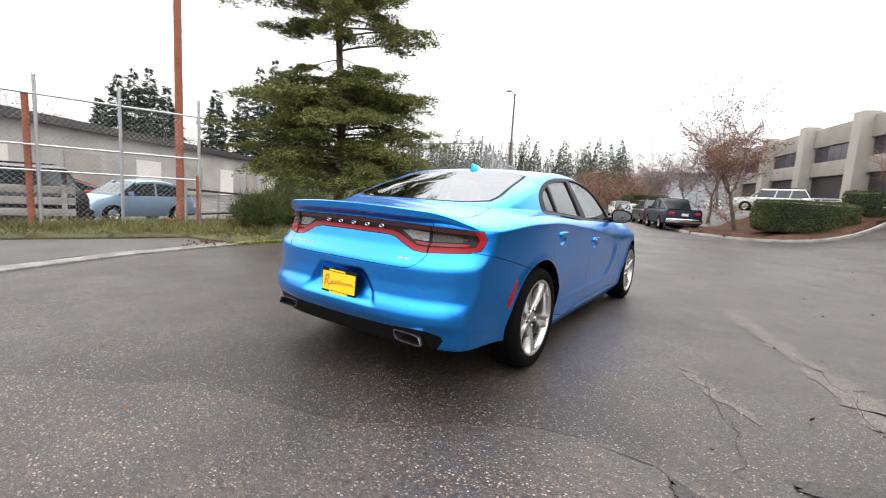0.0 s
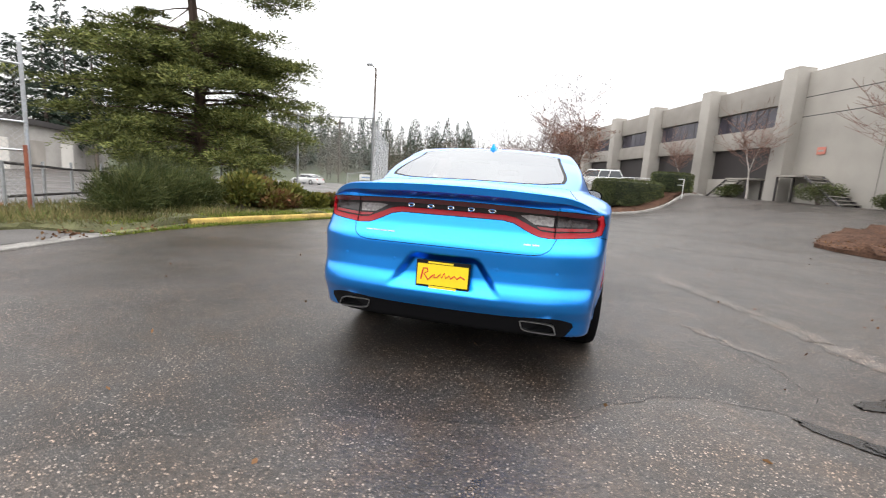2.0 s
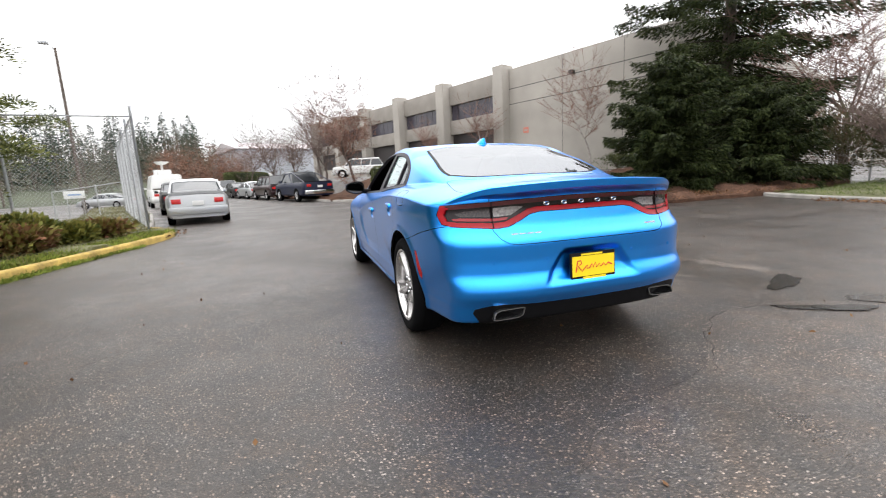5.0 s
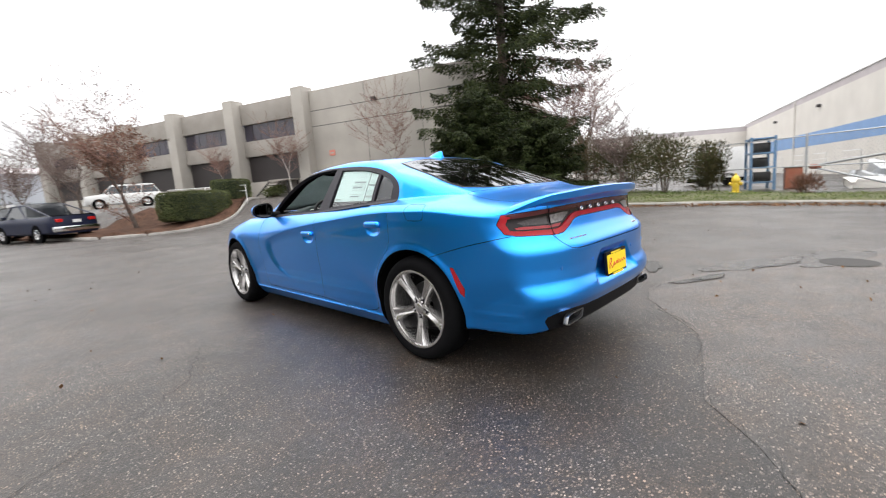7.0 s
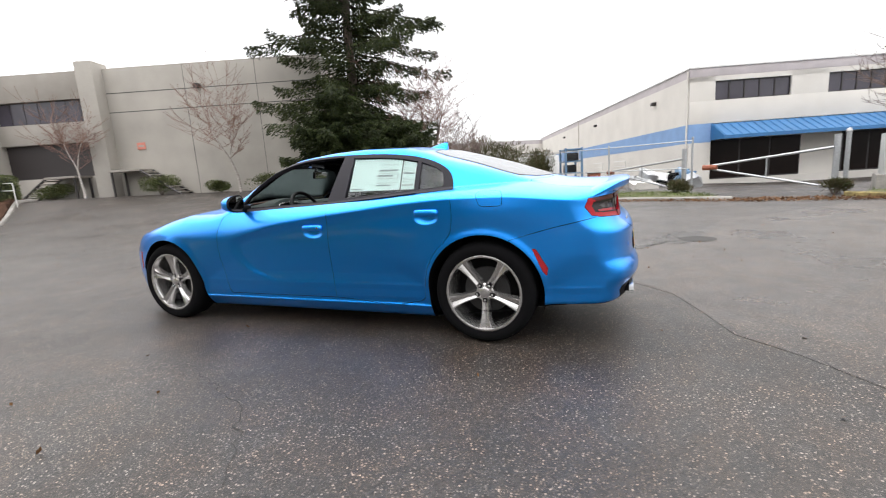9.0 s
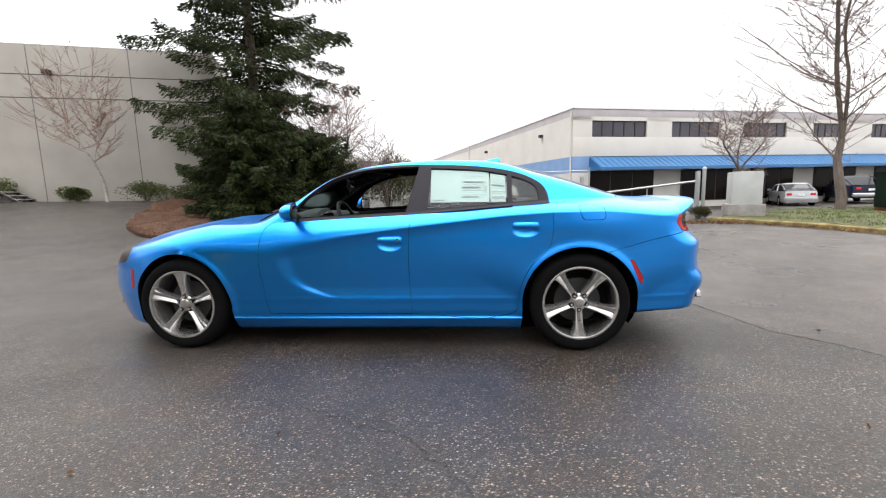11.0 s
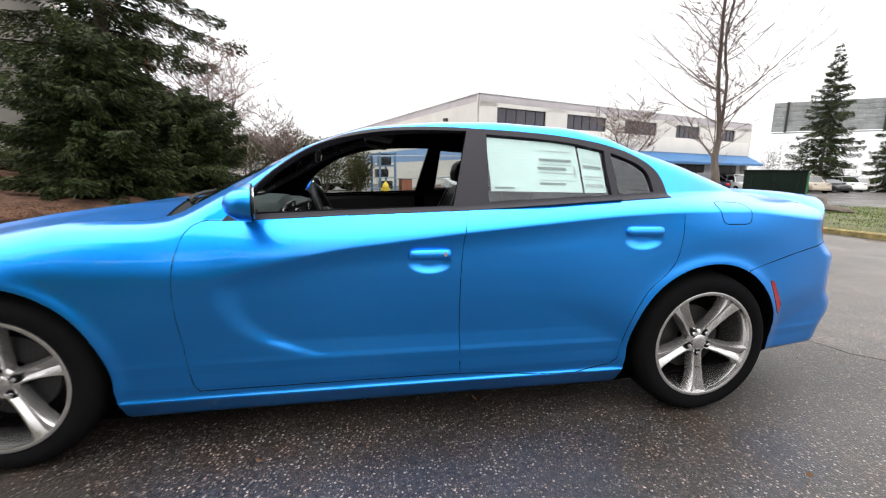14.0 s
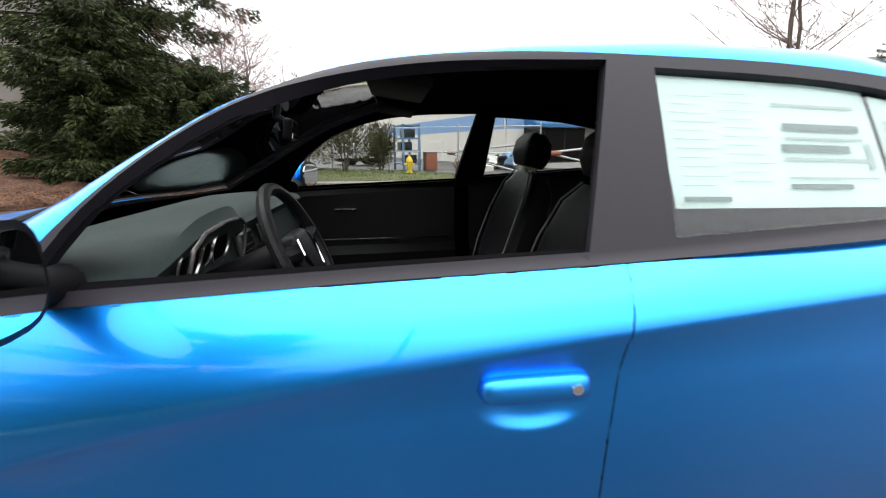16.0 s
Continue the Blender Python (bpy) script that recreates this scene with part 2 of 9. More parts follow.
FRONT = curve([(0.1, 2.33), (0.25, 2.43), (0.45, 2.49), (0.62, 2.48), (0.72, 2.44), (0.8, 2.38), (0.9, 2.3)], 0.03)
# how far the glasshouse stands in from the flank at the belt
INSET = curve([(-2.7, 0.30), (-2.1, 0.285), (-1.8, 0.235), (-1.5, 0.155), (-1.2, 0.10), (-0.9, 0.090), (2.6, 0.090)], 0.09)
SCOOP_LOW, SILL = 0.385, 0.285
HANDLES = ((-0.148, 0.842), (-1.138, 0.932))
ARCHES = ((-1.526, 0.412), (1.526, 0.402))


def side(y, z):
    w, belt = HALF(y), BELT(y)
    crease = np.minimum(CREASE(y), belt - 0.055)
    lower = np.interp(z, [0.12, 0.16, 0.21, 0.242, 0.255, 0.27, 0.34, 0.40, 0.47, 0.6, 0.8, 1.2], [-0.12, -0.085, -0.052, -0.029, -0.036, -0.035, -0.018, -0.004, 0.000, 0.0, 0.0, 0.0])
    # between the wheels the flank tucks in towards the sill
    tuck = np.interp(z, [0.15, 0.30, 0.36, 0.42, 0.48, 0.55, 0.65, 0.75, 0.85], [0.014, 0.012, 0.022, 0.027, 0.026, 0.020, 0.011, 0.004, 0.0])
    away = ease((np.abs(np.abs(y) - 1.526) - np.interp(z, [0.36, 0.62], [0.14, 0.36])) / np.interp(z, [0.36, 0.62], [0.27, 0.55]))
    lower = lower - tuck * away
    t = np.clip((z - crease) / (belt - crease), 0, None)
    x_belt = w - INSET(y)
    shoulder = w - (w - x_belt) * np.minimum(t, 1) ** 1.75
    up = np.clip(z - belt, 0, None)
    x = np.where(z < crease, w, np.where(z < belt, shoulder, x_belt - 0.47 * up - 0.16 * up * up)) + lower
    # the hollow pressed into the doors
    front_edge = 0.745 - 9.0 * np.clip(0.77 - z, 0, 0.36) ** 3.2
    u = np.clip((crease - z) / np.interp(y, [-1.2, -0.4, 0.7], [0.13, 0.10, 0.085]), 0, 1)
    under = 1 - (1 - u) ** 2
    ridge = ease((z - SCOOP_LOW + 0.018) / 0.125)
    ahead = ease((front_edge - y) / 0.13)
    x = x - 0.0145 * under * ridge * ahead * np.interp(y, [-1.25, -0.9, -0.2, 0.3], [0.0, 0.25, 0.75, 1.0])
    x = x - 0.009 * under * (1 - np.clip((crease - z) / 0.32, 0, 1)) ** 1.6 * ahead * np.interp(y, [-1.5, -0.9], [0.1, 1.0])
    # lips round the wheel openings
    for yc, r in ARCHES:
        d = np.hypot(y - yc, z - 0.362)
        x = x + 0.010 * np.exp(-((d - r) / 0.035) ** 2) * (z > 0.25)
    # finger hollows behind the door handles
    for yc, zc in HANDLES:
        x = x - 0.014 * ease((1.35 - ((y - yc) / 0.085) ** 2 - ((z - zc + 0.034) / 0.042) ** 2) / 1.3) * ease((zc - 0.002 - z) / 0.024)
    # rear hip
    x = x + 0.012 * np.exp(-((y + 1.62) / 0.35) ** 2) * np.exp(-((z - 0.93) / 0.12) ** 2)
    return x


def top(x, y):
    ax = np.abs(x)
    k = np.interp(y, [-2.1, -1.2, -0.9, 0.2, 0.6, 1.1, 1.5], [-0.10, -0.22, 0.0, 0.0, 0.22, 0.22, 0.0])
    z = CENTRE(y + k * ax * ax)
    crown = np.interp(y, [-2.5, -2.0, -1.5, -0.5, 0.3, 1.0, 1.3, 2.4], [0.05, 0.04, 0.035, 0.032, 0.035, 0.04, 0.02, 0.10])
    z = z - crown * (ax / 0.7) ** 2
    # two soft ridges along the bonnet
    return z + 0.014 * np.exp(-((ax - 0.36) / 0.10) ** 2) * ease((y - 1.0) / 0.3) * ease((2.4 - y) / 0.4)


def rear(x, z):
    ax = np.abs(x)
    y = REAR(z)
    bow = 0.42 * (1 - np.sqrt(np.clip(1 - (np.minimum(ax, 0.929) / 0.93) ** 4, 0, 1)))
    # hollow for the number plate, with slanted sides
    half = 0.185 + 0.125 * np.clip((0.695 - z) / 0.18, 0, 1)
    hollow = ease((half + 0.035 - ax) / 0.065) * ease((0.718 - z) / 0.05) * ease((z - 0.495) / 0.06)
    return y + bow + 0.036 * hollow


def front(x, z):
    ax = np.abs(x)
    return FRONT(z) - 0.95 * (1 - np.sqrt(np.clip(1 - (np.minimum(ax, 0.949) / 0.95) ** 2.7, 0, 1)))


def field(x, y, z):
    ax = np.abs(x)
    g = smax(ax - side(y, z), z - top(x, y), np.interp(y, [-2.2, -1.5, -0.8, 0.5, 1.2, 2.0], [0.06, 0.05, 0.032, 0.032, 0.06, 0.09]))
    g = smax(g, rear(x, z) - y, 0.05)
    g = smax(g, y - front(x, z), 0.05)
    return smax(g, np.interp(y, [-2.5, -1.95, -1.1, 1.1, 1.95, 2.4], [0.295, 0.275, 0.13, 0.13, 0.17, 0.19]) - z, 0.03)


def gradient(p):
    h = 0.0035
    g = np.stack([field(*(p + np.eye(3)[i] * h).T) - field(*(p - np.eye(3)[i] * h).T) for i in range(3)], 1)
    return g / np.maximum(np.linalg.norm(g, axis=1, keepdims=True), 1e-9)


def shell(level, n_side, n_long, n_cap):
    """Points of the field's skin, found along rays from a spine inside."""
    y0, y1, zc = -1.95, 1.85, 0.66
    ph = np.concatenate([np.full(n_long, 0.0)])
    oy = np.linspace(y0, y1, n_long)
    cap = np.linspace(0, math.pi / 2, n_cap + 1)[1:]
    origin = np.concatenate([np.full(n_cap, y0), oy, np.full(n_cap, y1)])
    tilt = np.concatenate([-cap[::-1], ph, cap])
    ring = len(origin)
    o = np.zeros((ring, n_side, 3))
    o[:, :, 1], o[:, :, 2] = origin[:, None], zc
    # rays follow the sill, the lower ridge, the crease and the belt, so that the skin's rows run along them
    marks = [np.full(ring, 0.0)]
    crease = np.minimum(CREASE(origin), BELT(origin) - 0.055)
    for zz in (np.full(ring, 0.24), np.full(ring, 0.27), np.full(ring, 0.40), np.full(ring, 0.50), crease - 0.06, crease, BELT(origin)):
        marks.append(np.arctan2(side(origin, zz), zc - zz))
    marks.append(np.full(ring, math.pi))
    marks = np.stack(marks, 1)
    share = np.array([0.0, 0.19, 0.215, 0.30, 0.36, 0.52, 0.60, 0.66, 1.0])
    frac = np.linspace(0, 1, n_side)
    th = np.stack([np.interp(frac, share, m) for m in marks])
    d = np.zeros_like(o)
    d[:, :, 0] = np.sin(th) * np.cos(tilt)[:, None]
    d[:, :, 2] = -np.cos(th) * np.cos(tilt)[:, None]
    d[:, :, 1] = np.sin(tilt)[:, None]
    o, d = o.reshape(-1, 3), d.reshape(-1, 3)
    lo, hi = np.zeros(len(o)), np.full(len(o), 1.6)
    for _ in range(26):
        mid = (lo + hi) / 2
        inside = field(*(o + d * mid[:, None]).T) < level
        lo, hi = np.where(inside, mid, lo), np.where(inside, hi, mid)
    return (o + d * lo[:, None]).reshape(ring, n_side, 3)


def shell_mesh(level, n_side=150, n_long=210, n_cap=60):
    """The skin as a bmesh of both halves."""
    grid = shell(level, n_side, n_long, n_cap)
    grid[:, 0, 0] = grid[:, -1, 0] = 0
    ring = len(grid)
    bm = bmesh.new()
    rows = []
    for i in range(ring):
        right = [bm.verts.new(p) for p in grid[i]]
        left = [right[0]] + [bm.verts.new((-p[0], p[1], p[2])) for p in grid[i][1:-1]] + [right[-1]]
        rows.append((right, left))
    for (r0, l0), (r1, l1) in zip(rows, rows[1:]):
        for k in range(n_side - 1):
            bm.faces.new((r0[k], r1[k], r1[k + 1], r0[k + 1]))
            bm.faces.new((l0[k + 1], l1[k + 1], l1[k], l0[k]))
    bmesh.ops.remove_doubles(bm, verts=bm.verts[:], dist=0.0004)
    bm.normal_update()
    return bm


def inside(poly, u, v):
    """Which of the points lie inside a polygon."""
    hit = np.zeros(len(u), bool)
    for (u0, v0), (u1, v1) in zip(poly, poly[1:] + poly[:1]):
        cross = (v0 > v) != (v1 > v)
        hit ^= cross & (u < (u1 - u0) * (v - v0) / ((v1 - v0) if v1 != v0 else 1e-12) + u0)
    return hit


def cut(bm, poly, axes, keep, closed=True, margin=0.05):
    """Cuts a mesh along the outline of a polygon that is seen along one axis."""
    i, j = ("xyz".index(a) for a in axes)
    lo_u, hi_u = min(p[0] for p in poly) - margin, max(p[0] for p in poly) + margin
    lo_v, hi_v = min(p[1] for p in poly) - margin, max(p[1] for p in poly) + margin
    faces = []
    for f in bm.faces:
        c = f.calc_center_median()
        if lo_u < c[i] < hi_u and lo_v < c[j] < hi_v and keep(c, f.normal):
            faces.append(f)
    for (u0, v0), (u1, v1) in zip(poly, poly[1:] + (poly[:1] if closed else [])):
        size = math.hypot(u1 - u0, v1 - v0)
        if size < 1e-6:
            continue
        du, dv = (u1 - u0) / size, (v1 - v0) / size
        faces = [f for f in faces if f.is_valid]
        near = []
        for f in faces:
            c = f.calc_center_median()
            s = (c[i] - u0) * du + (c[j] - v0) * dv
            e = abs((c[i] - u0) * dv - (c[j] - v0) * du)
            if -margin < s < size + margin and e < margin:
                near.append(f)
        if not near:
            continue
        co, no = [0, 0, 0], [0, 0, 0]
        co[i], co[j] = u0, v0
        no[i], no[j] = -dv, du
        geom = set(near)
        for f in near:
            geom.update(f.edges), geom.update(f.verts)
        done = bmesh.ops.bisect_plane(bm, geom=list(geom), dist=1e-5, plane_co=co, plane_no=no)
        known = set(faces)
        faces += [g for g in done["geom"] if isinstance(g, bmesh.types.BMFace) and g not in known]


def rounded(poly, r=0.03, steps=4):
    """The polygon with its corners rounded."""
    out = []
    n = len(poly)
    for k in range(n):
        p, a, b = (Vector(poly[k]), Vector(poly[k - 1]), Vector(poly[(k + 1) % n]))
        ra, rb = min(r, (a - p).length * 0.45), min(r, (b - p).length * 0.45)
        s, e = p + (a - p).normalized() * ra, p + (b - p).normalized() * rb
        for t in [q / steps for q in range(steps + 1)]:
            out.append(tuple(s * (1 - t) ** 2 + p * 2 * t * (1 - t) + e * t * t))
    return out


def arch_poly(yc, r):
    pts = [(yc + r * math.cos(a), 0.362 + r * math.sin(a)) for a in np.linspace(math.pi + 0.12, -0.12, 26)]
    return [(yc - r * 1.01, 0.05)] + pts + [(yc + r * 1.01, 0.05)]


# outlines seen from the side (y, z)
FRONT_DOOR = [(0.66, 0.985), (0.765, 0.985), (0.815, 0.955), (0.848, 0.88), (0.868, 0.74), (0.866, 0.60), (0.85, 0.45), (0.832, 0.305), (0.815, 0.277), (-0.295, 0.277), (-0.283, 0.50), (-0.285, 0.80), (-0.30, 0.95), (-0.322, 1.026), (0.2, 1.006)]
REAR_DOOR = [(-0.322, 1.026), (-0.30, 0.95), (-0.285, 0.80), (-0.283, 0.50), (-0.295, 0.277), (-1.04, 0.277), (-1.075, 0.305), (-1.095, 0.45), (-1.13, 0.56), (-1.19, 0.66), (-1.27, 0.735), (-1.31, 0.79), (-1.328, 0.87), (-1.33, 0.98), (-1.318, 1.085), (-1.0, 1.066)]
DLO = [(0.69, 0.985), (0.60, 1.10), (0.49, 1.205), (0.36, 1.292), (0.2, 1.356), (0.02, 1.388), (-0.2, 1.399), (-0.42, 1.394), (-0.80, 1.370), (-1.06, 1.324), (-1.20, 1.270), (-1.275, 1.215), (-1.305, 1.16), (-1.318, 1.086), (-1.0, 1.066), (-0.322, 1.026), (0.2, 1.006), (0.5, 0.992)]
WIN_FRONT = [(0.622, 1.016), (0.545, 1.122), (0.435, 1.218), (0.31, 1.292), (0.15, 1.350), (0.0, 1.374), (-0.14, 1.368), (-0.346, 1.372), (-0.303, 1.20), (-0.262, 1.046), (0.2, 1.031)]
WIN_REAR = [(-0.445, 1.368), (-0.66, 1.355), (-0.86, 1.334), (-1.02, 1.302), (-1.015, 1.20), (-1.02, 1.096), (-0.422, 1.062)]
WIN_QUARTER = [(-1.052, 1.292), (-1.12, 1.268), (-1.19, 1.235), (-1.228, 1.198), (-1.242, 1.110), (-1.052, 1.098)]
FUEL = rounded([(-1.50, 1.068), (-1.68, 1.062), (-1.69, 0.965), (-1.53, 0.965)], 0.035)
MARKER_REAR = [(-1.868, 0.675), (-1.892, 0.672), (-1.965, 0.545), (-1.958, 0.495), (-1.935, 0.52)]
MARKER_FRONT = [(1.975, 0.645), (1.945, 0.64), (1.945, 0.56), (1.955, 0.49), (1.985, 0.47), (1.985, 0.56)]
HEADLIGHT = [(2.00, 0.785), (2.04, 0.805), (2.20, 0.795), (2.45, 0.76), (2.45, 0.675), (2.15, 0.675), (2.05, 0.70)]
SILL_STRIP = [(1.09, 0.242), (1.09, 0.256), (-1.085, 0.27), (-1.085, 0.254)]
# outlines seen from above (x, y)
SCREEN = [(-0.64, 0.86), (-0.40, 0.975), (0, 1.005), (0.40, 0.975), (0.64, 0.86), (0.60, 0.60), (0.545, 0.25), (0.50, 0.075), (0.3, 0.11), (0, 0.125), (-0.3, 0.11), (-0.50, 0.075), (-0.545, 0.25), (-0.60, 0.60)]
BACKLIGHT = [(-0.575, -1.10), (-0.30, -1.055), (0, -1.045), (0.30, -1.055), (0.575, -1.10), (0.60, -1.35), (0.635, -1.66), (0.62, -1.75), (0.45, -1.86), (0, -1.925), (-0.45, -1.86), (-0.62, -1.75), (-0.635, -1.66), (-0.60, -1.35)]
BACKLIGHT_IN = [(-0.553, -1.105), (-0.30, -1.063), (0, -1.053), (0.30, -1.063), (0.553, -1.105), (0.578, -1.35), (0.612, -1.66), (0.60, -1.74), (0.44, -1.85), (0, -1.915), (-0.44, -1.85), (-0.60, -1.74), (-0.612, -1.66), (-0.578, -1.35)]
BONNET = [(-0.76, 1.02), (-0.72, 0.95), (0, 1.10), (0.72, 0.95), (0.76, 1.02), (0.74, 1.5), (0.68, 2.0), (0.60, 2.26), (0.3, 2.34), (0, 2.36), (-0.3, 2.34), (-0.60, 2.26), (-0.68, 2.0), (-0.74, 1.5)]
LID_TOP = [(-0.66, -1.83), (-0.40, -1.92), (0, -1.96), (0.40, -1.92), (0.66, -1.83), (0.70, -2.1), (0.68, -2.6), (-0.68, -2.6), (-0.70, -2.1)]
# outlines seen from behind (x, z)
LAMP_BAND = [(-0.845, 0.985), (-0.60, 0.998), (-0.3, 1.008), (0, 1.012), (0.3, 1.008), (0.60, 0.998), (0.845, 0.985), (0.862, 0.93), (0.845, 0.875), (0.80, 0.862), (0.57, 0.846), (0.50, 0.852), (0.44, 0.875), (0.36, 0.915), (0.30, 0.926), (-0.30, 0.926), (-0.36, 0.915), (-0.44, 0.875), (-0.50, 0.852), (-0.57, 0.846), (-0.80, 0.862), (-0.845, 0.875), (-0.862, 0.93)]
LAMP_IN = [(-0.822, 0.958), (-0.60, 0.971), (-0.3, 0.981), (0, 0.985), (0.3, 0.981), (0.60, 0.971), (0.822, 0.958), (0.832, 0.93), (0.822, 0.896), (0.79, 0.890), (0.575, 0.879), (0.515, 0.884), (0.462, 0.905), (0.37, 0.947), (0.31, 0.957), (-0.31, 0.957), (-0.37, 0.947), (-0.462, 0.905), (-0.515, 0.884), (-0.575, 0.879), (-0.79, 0.890), (-0.822, 0.896), (-0.832, 0.93)]
BUMPER = [(-1.70, 0.05), (-1.72, 0.735), (-1.79, 0.755), (-2.01, 0.813), (-2.28, 0.868), (-2.45, 0.895), (-2.75, 0.90), (-2.75, 0.05)]
LID_REAR = [(-0.60, 1.13), (-0.60, 0.846), (-0.57, 0.79), (-0.53, 0.765), (-0.48, 0.757), (0.48, 0.757), (0.53, 0.765), (0.57, 0.79), (0.60, 0.846), (0.60, 1.13)]
VALANCE = [(-0.60, 0.12), (-0.68, 0.28), (-0.735, 0.365), (-0.725, 0.392), (-0.66, 0.412), (-0.55, 0.418), (-0.40, 0.408), (0.40, 0.408), (0.55, 0.418), (0.66, 0.412), (0.725, 0.392), (0.735, 0.365), (0.68, 0.28), (0.60, 0.12)]
LAMP_CLEAR = [(0.475, 0.918), (0.578, 0.912), (0.578, 0.960), (0.45, 0.966), (0.395, 0.960)]
LAMP_MID = [(0.598, 0.912), (0.755, 0.918), (0.785, 0.934), (0.73, 0.950), (0.598, 0.958)]
LAMP_LOW = [(0.505, 0.893), (0.578, 0.888), (0.79, 0.896), (0.80, 0.908), (0.755, 0.911), (0.578, 0.904), (0.49, 0.908)]
COWL = [(-0.72, 0.95), (0, 1.10), (0.72, 0.95), (0.64, 0.86), (0.40, 0.975), (0, 1.005), (-0.40, 0.975), (-0.64, 0.86)]


WIN_FRONT_IN = WIN_FRONT
WIN_FRONT = [(0.645, 1.008), (0.562, 1.130), (0.449, 1.230), (0.32, 1.306), (0.155, 1.352), (0.0, 1.374), (-0.14, 1.381), (-0.352, 1.383), (-0.303, 1.20), (-0.262, 1.044), (0.2, 1.027)]


def flowing(poly, steps=4, sharp=0.75):
    """The polygon with its gently bent runs turned into smooth curves; sharp corners stay."""
    pts = [Vector(p) for p in poly]
    n = len(pts)
    tang = []
    for k in range(n):
        a, b = pts[k] - pts[k - 1], pts[(k + 1) % n] - pts[k]
        tang.append((a.normalized() + b.normalized()).normalized() if a.normalized().dot(b.normalized()) > sharp else None)
    out = []
    for k in range(n):
        p, q = pts[k], pts[(k + 1) % n]
        size = (q - p).length
        t0 = tang[k] if tang[k] is not None else (q - p).normalized()
        t1 = tang[(k + 1) % n] if tang[(k + 1) % n] is not None else (q - p).normalized()
        m = steps if size > 0.05 else 1
        for j in range(m):
            t = j / m
            h = (2 * t ** 3 - 3 * t ** 2 + 1, t ** 3 - 2 * t ** 2 + t, -2 * t ** 3 + 3 * t ** 2, t ** 3 - t ** 2)
            out.append(tuple(p * h[0] + t0 * size * h[1] + q * h[2] + t1 * size * h[3]))
    return out


FRONT_DOOR, REAR_DOOR, DLO, WIN_FRONT, WIN_FRONT_IN, WIN_REAR, WIN_QUARTER, SCREEN, BACKLIGHT, BACKLIGHT_IN, VALANCE = (flowing(p) for p in (FRONT_DOOR, REAR_DOOR, DLO, WIN_FRONT, WIN_FRONT_IN, WIN_REAR, WIN_QUARTER, SCREEN, BACKLIGHT, BACKLIGHT_IN, VALANCE))


def mirrored(poly):
    return [(-u, v) for u, v in poly]




def sideways(c, n):
    return abs(c.x) > 0.5 and abs(n.x) > 0.25


def backward(c, n):
    return c.y < -1.95 and n.y < -0.12


def upward(c, n):
    return n.z > 0.25


def refine(bm, near, cuts):
    """Splits the faces of a region and lays the new corners on the form."""
    edges = {e for f in bm.faces if near(f.calc_center_median()) for e in f.edges}
    bmesh.ops.subdivide_edges(bm, edges=list(edges), cuts=cuts, use_grid_fill=True)
    vs = [v for v in bm.verts if near(v.co)]
    p = np.array([v.co for v in vs])
    for _ in range(4):
        h = 0.001
        g = np.stack([field(*(p + np.eye(3)[i] * h).T) - field(*(p - np.eye(3)[i] * h).T) for i in range(3)], 1) / (2 * h)
        p = p - g * (np.clip(field(*p.T), -0.02, 0.02) / np.maximum((g * g).sum(1), 0.05))[:, None]
    for v, q in zip(vs, p):
        v.co = q
    bm.normal_update()


skin = shell_mesh(0.0)
for yc, zc in HANDLES:
    refine(skin, lambda c: abs(c.y - yc) < 0.14 and abs(c.z - zc + 0.03) < 0.08 and abs(c.x) > 0.7, 2)
refine(skin, lambda c: abs(c.x) < 0.40 and 0.47 < c.z < 0.74 and c.y < -2.2, 2)
for outline in (FRONT_DOOR, REAR_DOOR, DLO, WIN_FRONT, WIN_REAR, WIN_QUARTER, FUEL, MARKER_REAR, MARKER_FRONT, HEADLIGHT, SILL_STRIP, *(arch_poly(*a) for a in ARCHES)):
    cut(skin, outline, "yz", sideways)
cut(skin, BUMPER, "yz", lambda c, n: c.y < -1.6)
for outline in (SCREEN, BACKLIGHT, BACKLIGHT_IN, BONNET, LID_TOP):
    cut(skin, outline, "xy", upward)
for outline in (LAMP_BAND, LAMP_IN, LID_REAR, VALANCE, LAMP_CLEAR, LAMP_MID, LAMP_LOW, mirrored(LAMP_CLEAR), mirrored(LAMP_MID), mirrored(LAMP_LOW)):
    cut(skin, outline, "xz", backward)
skin.normal_update()
skin.faces.ensure_lookup_table()


